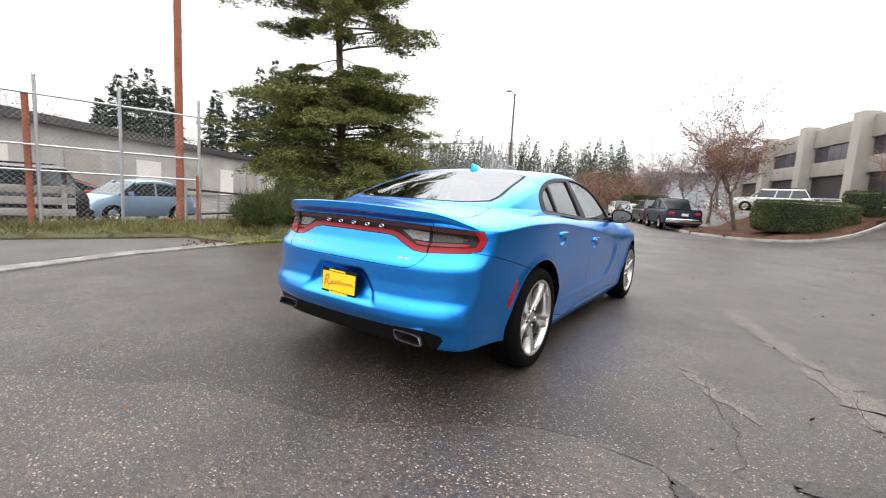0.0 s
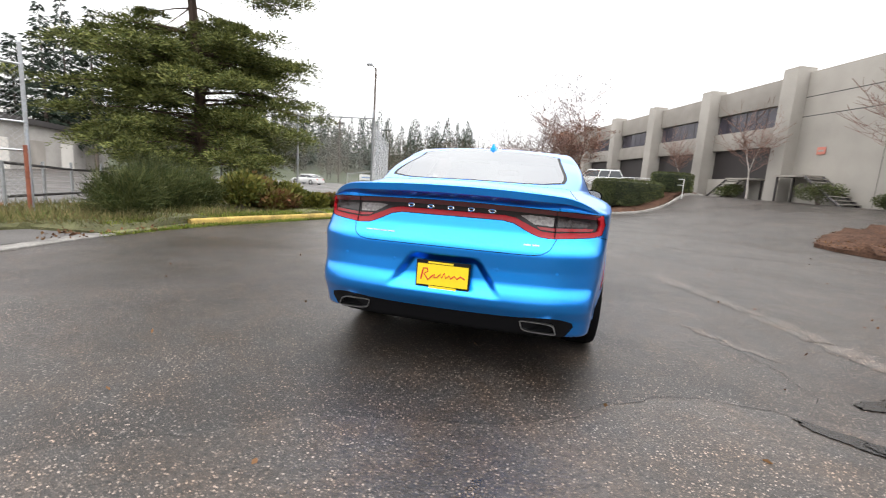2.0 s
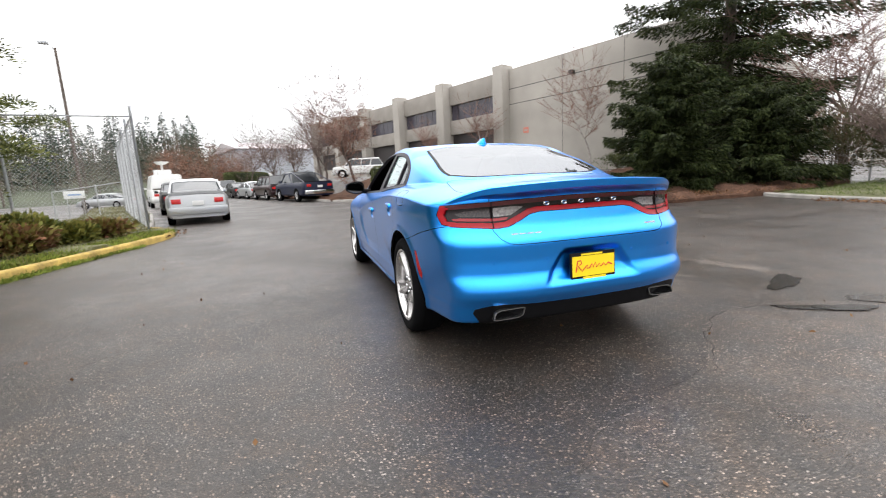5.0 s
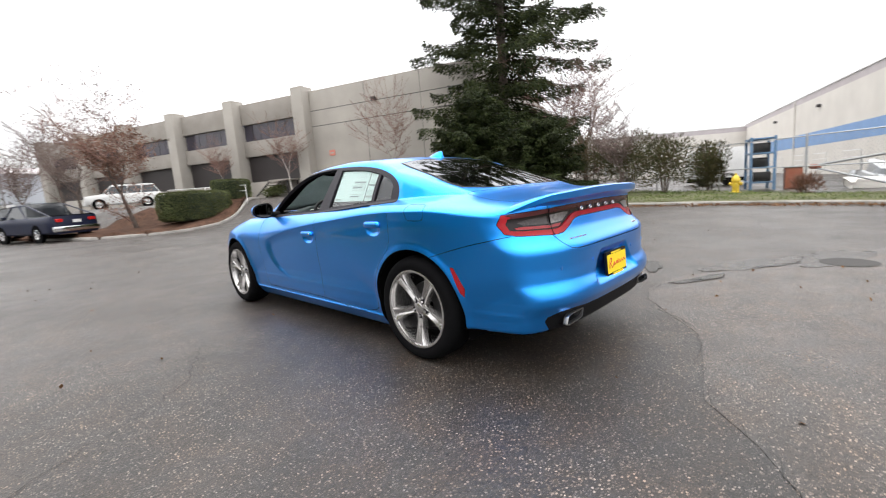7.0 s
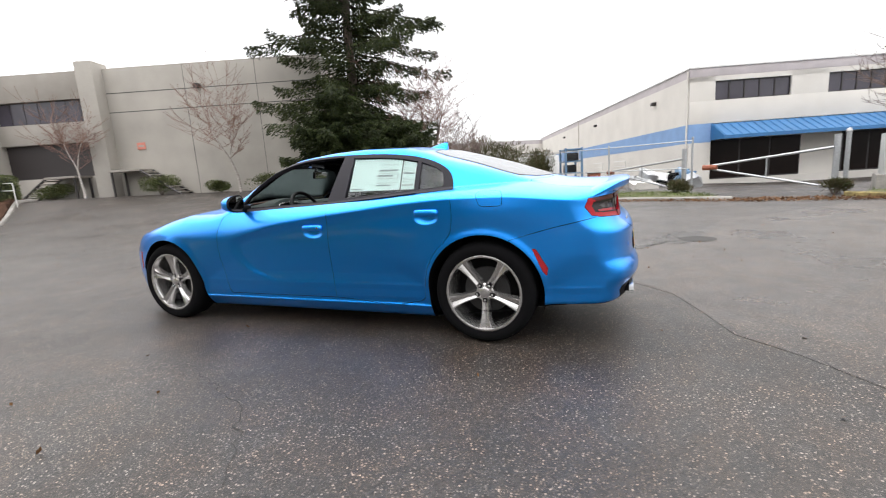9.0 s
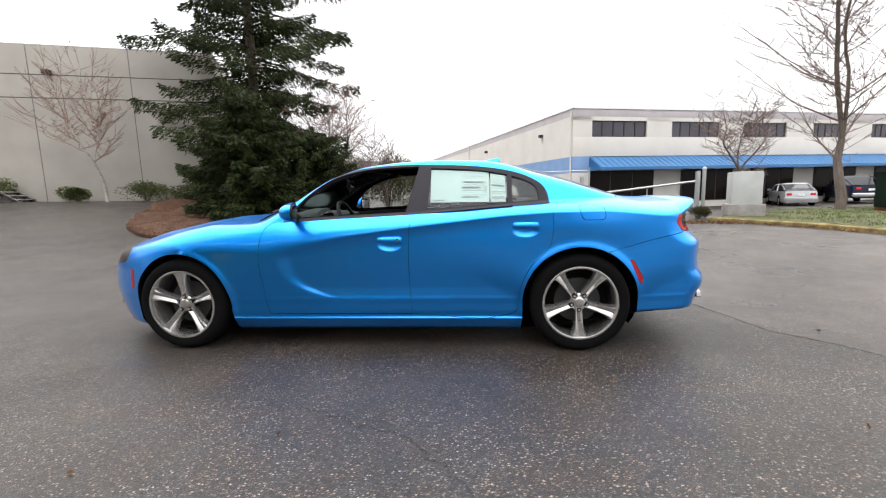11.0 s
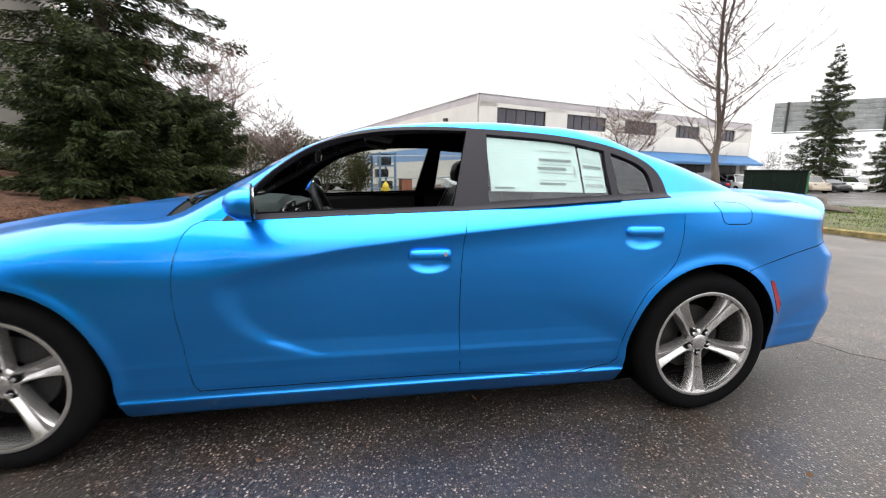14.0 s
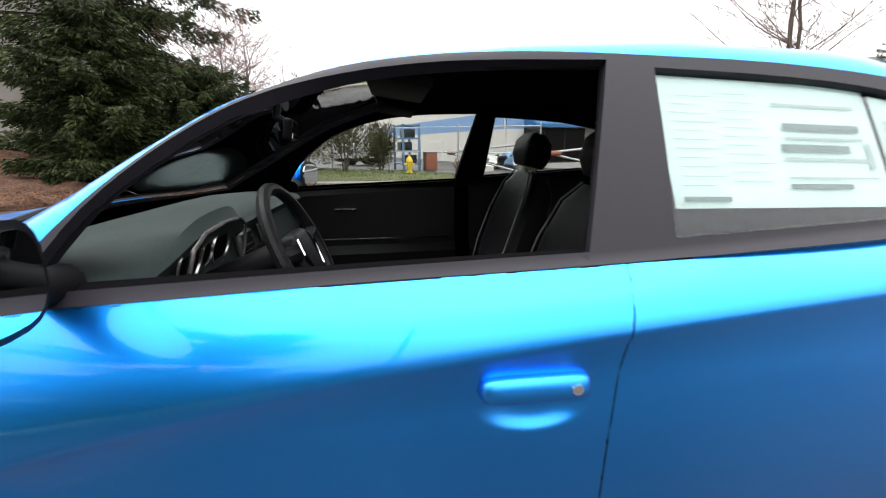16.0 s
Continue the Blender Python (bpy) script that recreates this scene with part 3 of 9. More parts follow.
def assign(bm):
    """The name of the panel that each face belongs to."""
    c = np.array([f.calc_center_median() for f in bm.faces])
    n = np.array([f.normal for f in bm.faces])
    name = np.full(len(c), "body", dtype=object)
    x, y, z = c.T
    up, sd, bk = n[:, 2] > 0.25, (np.abs(x) > 0.5) & (np.abs(n[:, 0]) > 0.25), (y < -1.95) & (n[:, 1] < -0.12)
    flank = np.where(x < 0, "_left", "_right").astype(object)

    def put(mask, what):
        name[mask] = what[mask] if isinstance(what, np.ndarray) else what
    put(up & inside(BONNET, x, y) & (z < 1.06), "bonnet")
    put(up & inside(LID_TOP, x, y) & (z < 1.16), "boot_lid")
    put(bk & inside(LID_REAR, x, z), "boot_lid")
    put((y < -1.6) & inside(BUMPER, y, z) & ~(bk & inside(LID_REAR, x, z)), "rear_bumper")
    put(bk & inside(VALANCE, x, z), "valance")
    put(bk & inside(LAMP_BAND, x, z), "lamp_ring")
    put(bk & inside(LAMP_BAND, x, z) & (z > np.interp(np.abs(x), [0.0, 0.6, 0.80, 0.83], [0.97, 0.955, 0.95, 0.995])), "lamp_ring_top")
    put(bk & inside(LAMP_IN, x, z), "lamp_lens")
    for poly, key in ((LAMP_CLEAR, "lamp_clear"), (LAMP_MID, "lamp_mid"), (LAMP_LOW, "lamp_low")):
        put(bk & (inside(poly, x, z) | inside(mirrored(poly), x, z)), key + flank)
    put(up & inside(COWL, x, y) & (z < 1.1), "cowl")
    put(sd & inside(FRONT_DOOR, y, z), "front_door" + flank)
    put(sd & inside(REAR_DOOR, y, z), "rear_door" + flank)
    put(sd & inside(FUEL, y, z) & (x < 0), "fuel_flap")
    put(sd & inside(MARKER_REAR, y, z), "marker_rear" + flank)
    put(sd & inside(MARKER_FRONT, y, z), "marker_front" + flank)
    put((np.abs(x) > 0.5) & (y > 1.9) & inside(HEADLIGHT, y, z), "headlight" + flank)
    put(sd & inside(DLO, y, z) & (z > 0.97), "window_trim" + flank)
    put(sd & inside(WIN_FRONT, y, z), "front_window" + flank)
    put(sd & inside(WIN_REAR, y, z), "rear_window" + flank)
    put(sd & inside(WIN_QUARTER, y, z), "quarter_window" + flank)
    put(up & inside(SCREEN, x, y) & (z > 1.0), "windscreen")
    put(up & inside(BACKLIGHT, x, y) & (z > 1.1), "rear_screen_edge")
    put(up & inside(BACKLIGHT_IN, x, y) & (z > 1.1), "rear_screen")
    for a in ARCHES:
        put((np.abs(x) > 0.45) & inside(arch_poly(*a), y, z) & (z < 0.9), "hole")
    put((n[:, 2] < -0.8) & (z < 0.3), "underside")
    return name


panel_of = assign(skin)


def panel_mesh(name, names, faces, gap, depth, lift=0.0):
    """One panel out of the skin: drawn in a little at its edge, with a flange turned inwards, and with the field's own normals."""
    pick = [f for f, k in zip(faces, names) if k == name]
    if not pick:
        return None
    bm = bmesh.new()
    seen = {}
    for f in pick:
        vs = []
        for v in f.verts:
            if v.index not in seen:
                seen[v.index] = bm.verts.new(v.co)
            vs.append(seen[v.index])
        try:
            bm.faces.new(vs)
        except ValueError:
            pass
    bm.normal_update()
    edge = [e for e in bm.edges if len(e.link_faces) == 1 and (abs(e.verts[0].co.x) > 1e-4 or abs(e.verts[1].co.x) > 1e-4)]
    rim = {}
    for e in edge:
        mid = (e.verts[0].co + e.verts[1].co) / 2
        d = e.verts[1].co - e.verts[0].co
        if d.length < 1e-7:
            continue
        inward = e.link_faces[0].normal.cross(d.normalized())
        if inward.dot(e.link_faces[0].calc_center_median() - mid) < 0:
            inward = -inward
        for v in e.verts:
            rim.setdefault(v, Vector())
            rim[v] += inward * d.length
    skin_faces = set(bm.faces)
    flange = []
    if edge and depth:
        made = bmesh.ops.extrude_edge_only(bm, edges=edge)
        flange = [g for g in made["geom"] if isinstance(g, bmesh.types.BMVert)]
    bm.verts.ensure_lookup_table()
    bm.verts.index_update()
    p = np.array([v.co for v in bm.verts])
    g = gradient(p)
    for v, d in rim.items():
        if d.length > 1e-9:
            v.co = v.co + d.normalized() * gap
    for v in flange:
        v.co = v.co - Vector(g[v.index]) * depth
    if lift:
        for v in bm.verts:
            v.co = v.co + Vector(g[v.index]) * lift
    bm.normal_update()
    bm.faces.index_update()
    on_skin = [f in skin_faces for f in bm.faces]
    flat = [tuple(f.normal) for f in bm.faces]
    loops = []
    for f, ok, fn in zip(bm.faces, on_skin, flat):
        for v in f.verts:
            gv = g[v.index]
            loops.append(tuple(gv) if ok and gv @ np.array(fn) > 0.5 else fn)
    return bm, loops, on_skin


skin.verts.index_update()
skin_faces_all = list(skin.faces)


def car_panel(name, key, mat, parent, label="", gap=0.0022, depth=0.018, lift=0.0):
    built = panel_mesh(key, panel_of, skin_faces_all, gap, depth, lift)
    if built is None:
        return None
    bm, loops, on_skin = built
    me = bpy.data.meshes.new(name)
    bm.to_mesh(me)
    bm.free()
    me.materials.append(mat)
    if mat == M_PAINT:
        # the turned-in edges are blackened: shut-line shade put into their colour
        me.materials.append(M_LINER)
        me.polygons.foreach_set("material_index", [0 if k else 1 for k in on_skin])
    me.polygons.foreach_set("use_smooth", [True] * len(me.polygons))
    me.normals_split_custom_set(loops)
    ob = new(name, me)
    ob.parent = parent
    if label:
        ob["label"] = label
    return ob


car = thing("saloon_car", "bright metallic blue four-door saloon on wet asphalt, driver window down", "car")
P_ = {}
P_["body"] = car_panel("body", "body", M_PAINT, car)
car_panel("bonnet", "bonnet", M_PAINT, car)
boot = car_panel("boot_lid", "boot_lid", M_PAINT, car)
car_panel("rear_bumper", "rear_bumper", M_PAINT, car)
car_panel("valance", "valance", M_BLACK, car, "black plastic rear valance", gap=0.0)
car_panel("underside", "underside", M_LINER, car, gap=0, depth=0)
for flank in ("_left", "_right"):
    P_["fd" + flank] = car_panel("front_door", "front_door" + flank, M_PAINT, car)
    P_["rd" + flank] = car_panel("rear_door", "rear_door" + flank, M_PAINT, car)
    car_panel("window_trim", "window_trim" + flank, M_TRIM, car, "dark grey window surround", gap=0.0, depth=0.03, lift=0.002)
    if flank == "_right":
        P_["fw"] = car_panel("window_pane", "front_window" + flank, M_GLASS, car, "closed window", gap=0, depth=0, lift=-0.012)
    P_["rw" + flank] = car_panel("window_pane", "rear_window" + flank, M_GLASS, car, "closed window", gap=0, depth=0, lift=-0.012)
    car_panel("quarter_pane", "quarter_window" + flank, M_GLASS, car, gap=0, depth=0, lift=-0.010)
    car_panel("side_marker", "marker_rear" + flank, M_RED, car, "red side reflector", gap=0.0, depth=0.01, lift=0.002)
    car_panel("side_marker", "marker_front" + flank, M_RED, car, "orange-red side reflector", gap=0.0, depth=0.01, lift=0.002)
    car_panel("headlight", "headlight" + flank, M_LENS_SMOKE, car, "smoked headlight", gap=0.002, depth=0.02)
    car_panel("reversing_lamp", "lamp_clear" + flank, M_LENS_CLEAR, car, "clear reversing lamp", gap=0.0, depth=0.0, lift=-0.008)
    car_panel("indicator_lamp", "lamp_mid" + flank, M_LENS_GREY, car, "smoked grey indicator lamp", gap=0.0, depth=0.0, lift=-0.008)
    car_panel("tail_lamp", "lamp_low" + flank, M_RED, car, "deep red tail lamp", gap=0.0, depth=0.0, lift=-0.008)
    sx = -0.588 if flank == "_left" else 0.588
    part("lamp_joint", tube_bm([(sx, float(rear(np.array([sx]), np.array([z]))[0]) - 0.0005, z) for z in (0.846, 0.88, 0.92, 0.96, 0.998)], 0.0028, 6), M_LINER, car)
car_panel("cowl", "cowl", M_BLACK, car, "black cowl grille", gap=0.0, depth=0.01, lift=-0.008)
car_panel("fuel_flap", "fuel_flap", M_PAINT, car)
windscreen = car_panel("windscreen", "windscreen", M_GLASS_CLEAR, car, "clear windscreen", gap=0, depth=0)
rear_screen = car_panel("rear_screen", "rear_screen", M_BACKLIGHT, car, "dark tinted rear window", gap=0, depth=0, lift=0.001)
car_panel("rear_screen_edge", "rear_screen_edge", M_SCREEN_EDGE, car, "black edge of the rear window", gap=0, depth=0.01, lift=0.0012)
ring = car_panel("tail_light_ring", "lamp_ring", M_RED_BRIGHT, car, "bright red light strip across the tail", gap=0.002, depth=0.03)
car_panel("tail_light_ring", "lamp_ring_top", M_RED_DEEP, car, "dark red upper strip of the tail light", gap=0.001, depth=0.02, lift=-0.002)
car_panel("tail_light_lens", "lamp_lens", M_LENS_DARK, car, "dark smoked tail light panel", gap=0.0, depth=0.0, lift=-0.012)
skin.free()

# inner lining of the cabin; in engine bay and boot an added light block
lining = shell_mesh(-0.021, 80, 120, 30)
for outline in (WIN_FRONT_IN, WIN_REAR, WIN_QUARTER, *(arch_poly(*a) for a in ARCHES)):
    cut(lining, outline, "yz", sideways)
for outline in (SCREEN, BACKLIGHT):
    cut(lining, outline, "xy", upward)
lining.normal_update()
lc = np.array([f.calc_center_median() for f in lining.faces])
gone = np.zeros(len(lc), bool)
for outline in (WIN_FRONT_IN, WIN_REAR, WIN_QUARTER, *(arch_poly(*a) for a in ARCHES)):
    gone |= inside(outline, lc[:, 1], lc[:, 2]) & (np.abs(lc[:, 0]) > 0.4)
for outline in (SCREEN, BACKLIGHT):
    gone |= inside(outline, lc[:, 0], lc[:, 1]) & (lc[:, 2] > 1.0)
gone |= lc[:, 2] < 0.2
bmesh.ops.delete(lining, geom=[f for f, k in zip(lining.faces, gone) if k], context="FACES")
part("cabin_lining", lining, M_LINER, car, "black cabin lining")


# ---- parts of the blue car ----
def skin_x(y, z):
    """Half width of the body at a height."""
    return float(side(np.array([y]), np.array([z]))[0])


def car_wheel(y, sign, turn):
    # outer face looks along x
    tyre = lathe_bm([(0.268, -0.115), (0.30, -0.122), (0.335, -0.118), (0.352, -0.098), (0.3605, -0.06), (0.362, 0.0), (0.3605, 0.06), (0.352, 0.098), (0.335, 0.118), (0.315, 0.1235), (0.300, 0.1225), (0.285, 0.121), (0.268, 0.113)], 72)
    wheel = part("wheel", tyre, M_TYRE, car, "low-profile black tyre on a five-spoke alloy wheel", sharp=50)
    # tread grooves
    bm = bmesh.new()
    for x in (-0.055, 0.0, 0.055):
        ringv = [[bm.verts.new((x + dx, math.cos(a) * 0.3632, math.sin(a) * 0.3632)) for a in [2 * math.pi * k / 48 for k in range(48)]] for dx in (-0.005, 0.005)]
        for k in range(48):
            bm.faces.new((ringv[0][k], ringv[1][k], ringv[1][(k + 1) % 48], ringv[0][(k + 1) % 48]))
    part("tread_groove", bm, M_LINER, wheel)
    rim = lathe_bm([(0.225, -0.10), (0.245, -0.02), (0.25, 0.06), (0.254, 0.094), (0.262, 0.106), (0.270, 0.110), (0.270, 0.118), (0.262, 0.1205), (0.254, 0.117), (0.250, 0.100)], 72)
    part("rim", rim, M_ALLOY, wheel, "bright machined rim lip", sharp=50)
    barrel = lathe_bm([(0.05, -0.02), (0.16, -0.03), (0.222, -0.06), (0.238, -0.05)], 48)
    part("barrel", barrel, M_ALLOY_SHADED, wheel)
    disc = lathe_bm([(0.06, 0.0), (0.075, 0.002), (0.165, 0.002), (0.168, -0.016)], 40)
    part("brake_disc", disc, M_DISC, wheel)
    for k in range(5):
        a = turn + k * 2 * math.pi / 5
        bm = bmesh.new()
        # a broad spoke with a sunk middle, wider to the rim and dished to the hub
        rows = []
        for r, half, xf in ((0.040, 0.028, 0.076), (0.085, 0.026, 0.080), (0.13, 0.027, 0.089), (0.18, 0.031, 0.099), (0.225, 0.040, 0.107), (0.257, 0.054, 0.111)):
            cross = [(-half * 1.25, xf - 0.05), (-half, xf - 0.008), (-half * 0.86, xf), (-half * 0.62, xf - 0.001), (0, xf - 0.015), (half * 0.62, xf - 0.001), (half * 0.86, xf), (half, xf - 0.008), (half * 1.25, xf - 0.05)]
            rows.append([bm.verts.new((x, r * math.cos(a) - w * math.sin(a), r * math.sin(a) + w * math.cos(a))) for w, x in cross])
        for p, q in zip(rows, rows[1:]):
            for i in range(8):
                bm.faces.new((p[i], q[i], q[i + 1], p[i + 1]))
        bm.faces.new(rows[-1]), bm.faces.new(rows[0][::-1])
        bmesh.ops.recalc_face_normals(bm, faces=bm.faces[:])
        part("spoke", bm, M_ALLOY, wheel, sharp=28)
    hub = lathe_bm([(0.066, 0.04), (0.064, 0.066), (0.056, 0.073), (0.040, 0.075), (0.0385, 0.082), (0.034, 0.085), (0.020, 0.0875), (0.0005, 0.088)], 40)
    part("hub_cap", hub, M_ALLOY, wheel)
    for k in range(5):
        a = turn + k * 2 * math.pi / 5
        # a raised black disc: the shade of the nut's hole is put in as colour
        well = lathe_bm([(0.0005, 0.0765), (0.0165, 0.0775), (0.0185, 0.072), (0.0185, 0.05)], 20)
        bmesh.ops.translate(well, verts=well.verts[:], vec=(0, 0.0565 * math.cos(a), 0.0565 * math.sin(a)))
        part("nut_well_shade", well, M_LINER, wheel)
        nut = lathe_bm([(0.0105, 0.06), (0.0105, 0.084), (0.008, 0.089), (0.0005, 0.090)], 6)
        bmesh.ops.translate(nut, verts=nut.verts[:], vec=(0, 0.0565 * math.cos(a), 0.0565 * math.sin(a)))
        part("wheel_nut", nut, M_CHROME, wheel)
    wheel.matrix_world = pose(sign * 0.815, y, 0.362) @ (Matrix.Identity(4) if sign > 0 else Matrix.Rotation(math.pi, 4, "Z"))
    return wheel


for y, turn in ((-1.526, -math.pi / 2), (1.526, math.pi / 2)):
    for sign in (-1, 1):
        car_wheel(y, sign, turn)

for yc, r in ARCHES:
    for sign in (-1, 1):
        bm = bmesh.new()
        n = 28
        angles = np.linspace(-0.45, math.pi + 0.45, n)
        rr = r + 0.004
        prof = [(0.50, 0.05), (0.50, rr), (skin_x(yc, 0.75) - 0.03, rr)]
        rings = []
        for a in angles:
            out = min(prof[2][0], skin_x(yc + rr * math.cos(a), max(0.2, 0.362 + rr * math.sin(a))) - 0.025)
            rings.append([bm.verts.new((sign * x, yc + q * math.cos(a), 0.362 + q * math.sin(a))) for x, q in (*prof[:2], (out, rr))])
        for p, q in zip(rings, rings[1:]):
            for i in range(2):
                bm.faces.new((p[i], p[i + 1], q[i + 1], q[i]))
        part("wheel_arch_liner", bm, M_LINER, car)

# spoiler along the tail
bm = bmesh.new()
rows = []
for x in np.linspace(-0.85, 0.85, 45):
    q = abs(x) / 0.85
    # a thin lip that runs out into the flanks at both ends
    fade = 1 - q ** 5
    tip_z = 1.104 - 0.046 * q ** 2.2 - 0.075 * max(0, (q - 0.70) / 0.30) ** 2
    tip_y = float(rear(np.array([x]), np.array([tip_z - 0.06]))[0]) - 0.075 * fade + 0.02 * (1 - fade)
    chord, deep = 0.235 - 0.05 * q, 0.024 + 0.062 * fade
    sec = [(tip_y + chord, tip_z - 0.055), (tip_y + chord * 0.62, tip_z - 0.010), (tip_y + chord * 0.28, tip_z - 0.001), (tip_y + 0.010, tip_z), (tip_y, tip_z - 0.006), (tip_y + 0.006, tip_z - 0.006 - 0.032 * fade - 0.008), (tip_y + 0.016, tip_z - 0.006 - 0.036 * fade - 0.010), (tip_y + 0.075, tip_z - deep), (tip_y + chord, tip_z - deep)]
    rows.append([bm.verts.new((x, yy, zz)) for yy, zz in sec])
for p, q in zip(rows, rows[1:]):
    for i in range(9):
        bm.faces.new((p[i], p[(i + 1) % 9], q[(i + 1) % 9], q[i]))
bm.faces.new(rows[0]), bm.faces.new(rows[-1][::-1])
bmesh.ops.recalc_face_normals(bm, faces=bm.faces[:])
part("spoiler", bm, M_PAINT, car, "body-coloured lip spoiler", sharp=40)

# roof aerial
bm = bmesh.new()
rows = []
for y, h, w in ((-0.83, 0.004, 0.006), (-0.87, 0.020, 0.022), (-0.92, 0.042, 0.030), (-0.97, 0.058, 0.026), (-1.0, 0.060, 0.014), (-1.005, 0.01, 0.028)):
    z = float(top(np.array([0.0]), np.array([y]))[0])
    rows.append([bm.verts.new((u * w, y, z + v * h - 0.004)) for u, v in ((-1.3, 0), (-0.8, 0.45), (-0.3, 0.9), (0, 1), (0.3, 0.9), (0.8, 0.45), (1.3, 0))])
for p, q in zip(rows, rows[1:]):
    for i in range(6):
        bm.faces.new((p[i], p[i + 1], q[i + 1], q[i]))
bm.faces.new(rows[-1])
bmesh.ops.recalc_face_normals(bm, faces=bm.faces[:])
part("roof_aerial", bm, M_PAINT, car, "blue shark-fin aerial", sharp=60)

# door handles
for flank, sign in (("_left", -1), ("_right", 1)):
    for key, (yc, zc) in (("fd", HANDLES[0]), ("rd", HANDLES[1])):
        bm = bmesh.new()
        rows = []
        x0 = skin_x(yc, zc + 0.022)
        for t in np.linspace(-1, 1, 25):
            y = yc + t * 0.094
            full = max(0.0, 1 - abs(t) ** 7) ** 0.5
            flat = skin_x(y, zc + 0.022) - 0.003
            ring = []
            for a in np.linspace(0, 2 * math.pi, 17)[:-1]:
                cu, sv = math.cos(a), math.sin(a)
                u = abs(cu) ** 0.7 * (1 if cu > 0 else -1)
                v = abs(sv) ** 0.7 * (1 if sv > 0 else -1)
                ring.append(bm.verts.new((sign * (flat + 0.010 * full + (0.004 + 0.011 * full) * u - 0.004 * max(v, 0)), y, zc + 0.004 + (0.006 + 0.017 * full) * v)))
            rows.append(ring)
        for p, q in zip(rows, rows[1:]):
            for i in range(16):
                bm.faces.new((p[i], p[(i + 1) % 16], q[(i + 1) % 16], q[i]))
        bm.faces.new(rows[0]), bm.faces.new(rows[-1][::-1])
        bmesh.ops.recalc_face_normals(bm, faces=bm.faces[:])
        h = part("handle", bm, M_PAINT, P_[key + flank], "body-coloured pull handle", sharp=60)
        if key == "fd":
            lock = lathe_bm([(0.0005, 0.003), (0.009, 0.003), (0.010, 0.0)], 16)
            for v in lock.verts:
                v.co = Vector((sign * (x0 + 0.0205 + v.co.x), yc - 0.062 + v.co.y, zc + 0.006 + v.co.z))
            bmesh.ops.recalc_face_normals(lock, faces=lock.faces[:])
            part("lock", lock, M_CHROME, h)

# wing mirrors
for flank, sign in (("_left", -1), ("_right", 1)):
    bm = bmesh.new()
    rows = []
    for t in np.linspace(0, 1, 11):
        # from the broad rear opening to the rounded front
        y = 0.535 + 0.095 * t
        k = math.sqrt(max(0.0, 1 - (t * 0.985) ** 2.6))
        ring = []
        for a in np.linspace(0, 2 * math.pi, 25)[:-1]:
            cu, sv = math.cos(a), math.sin(a)
            u = abs(cu) ** 0.7 * (1 if cu > 0 else -1) * 0.112 * (0.25 + 0.75 * k)
            v = abs(sv) ** 0.75 * (1 if sv > 0 else -1) * 0.070 * k * (1.0 - 0.18 * u / 0.112)
            ring.append(bm.verts.new((sign * (0.985 + u), y - 0.05 * (u / 0.112) * (1 - t) * 0.5, 1.066 + v)))
        rows.append(ring)
    for p, q in zip(rows, rows[1:]):
        for i in range(24):
            bm.faces.new((p[i], p[(i + 1) % 24], q[(i + 1) % 24], q[i]))
    bm.faces.new(rows[-1])
    bmesh.ops.recalc_face_normals(bm, faces=bm.faces[:])
    mir = part("wing_mirror", bm, M_PAINT, car, "blue mirror housing", sharp=60)
    for name, mat, scale, dy in (("bezel", M_BLACK, 1.0, 0.002), ("mirror_glass", M_MIRROR, 0.84, -0.004)):
        bm = bmesh.new()
        ring = []
        for a in np.linspace(0, 2 * math.pi, 25)[:-1]:
            cu, sv = math.cos(a), math.sin(a)
            u = abs(cu) ** 0.7 * (1 if cu > 0 else -1) * 0.112
            v = abs(sv) ** 0.75 * (1 if sv > 0 else -1) * 0.070 * (1.0 - 0.18 * u / 0.112)
            ring.append((sign * (0.985 + u * scale), 0.533 - 0.025 * (u * scale / 0.112) + dy, 1.066 + v * scale))
        back = [bm.verts.new((x, y + 0.006, z)) for x, y, z in ring]
        vs = [bm.verts.new(p) for p in ring]
        bm.faces.new(vs)
        for i in range(24):
            bm.faces.new((vs[i], vs[(i + 1) % 24], back[(i + 1) % 24], back[i]))
        bmesh.ops.recalc_face_normals(bm, faces=bm.faces[:])
        part(name, bm, mat, mir, sharp=30)
    foot = bmesh.new()
    add_tube(foot, [(sign * 0.80, 0.60, 1.012), (sign * 0.86, 0.592, 1.022), (sign * 0.92, 0.585, 1.034)], [0.035, 0.028, 0.03], 12)
    part("mirror_foot", foot, M_BLACK, mir)

# number plate: black frame, yellow card with red and black marks
plate_y = float(rear(np.array([0.0]), np.array([0.6]))[0])
pm = pose(0, plate_y - 0.040, 0.592, -3, 0, 0)
plate = part("number_plate", box_bm(-0.157, 0.157, -0.012, 0.006, -0.082, 0.082, 0.006), M_BLACK, car, "yellow dealer plate in a black frame")
plate.matrix_world = pm
card = part("card", box_bm(-0.148, 0.148, -0.0135, -0.0105, -0.058, 0.062), M_YELLOW, plate)
for x0, x1 in ((-0.085, 0.06), ):
    part("frame_text", box_bm(x0, x1, -0.0165, -0.0125, 0.066, 0.076), M_YELLOW, plate, "small unreadable yellow writing")
part("frame_text", box_bm(-0.075, 0.085, -0.0165, -0.0125, -0.078, -0.062), M_YELLOW, plate, "small unreadable yellow writing")
bm = bmesh.new()
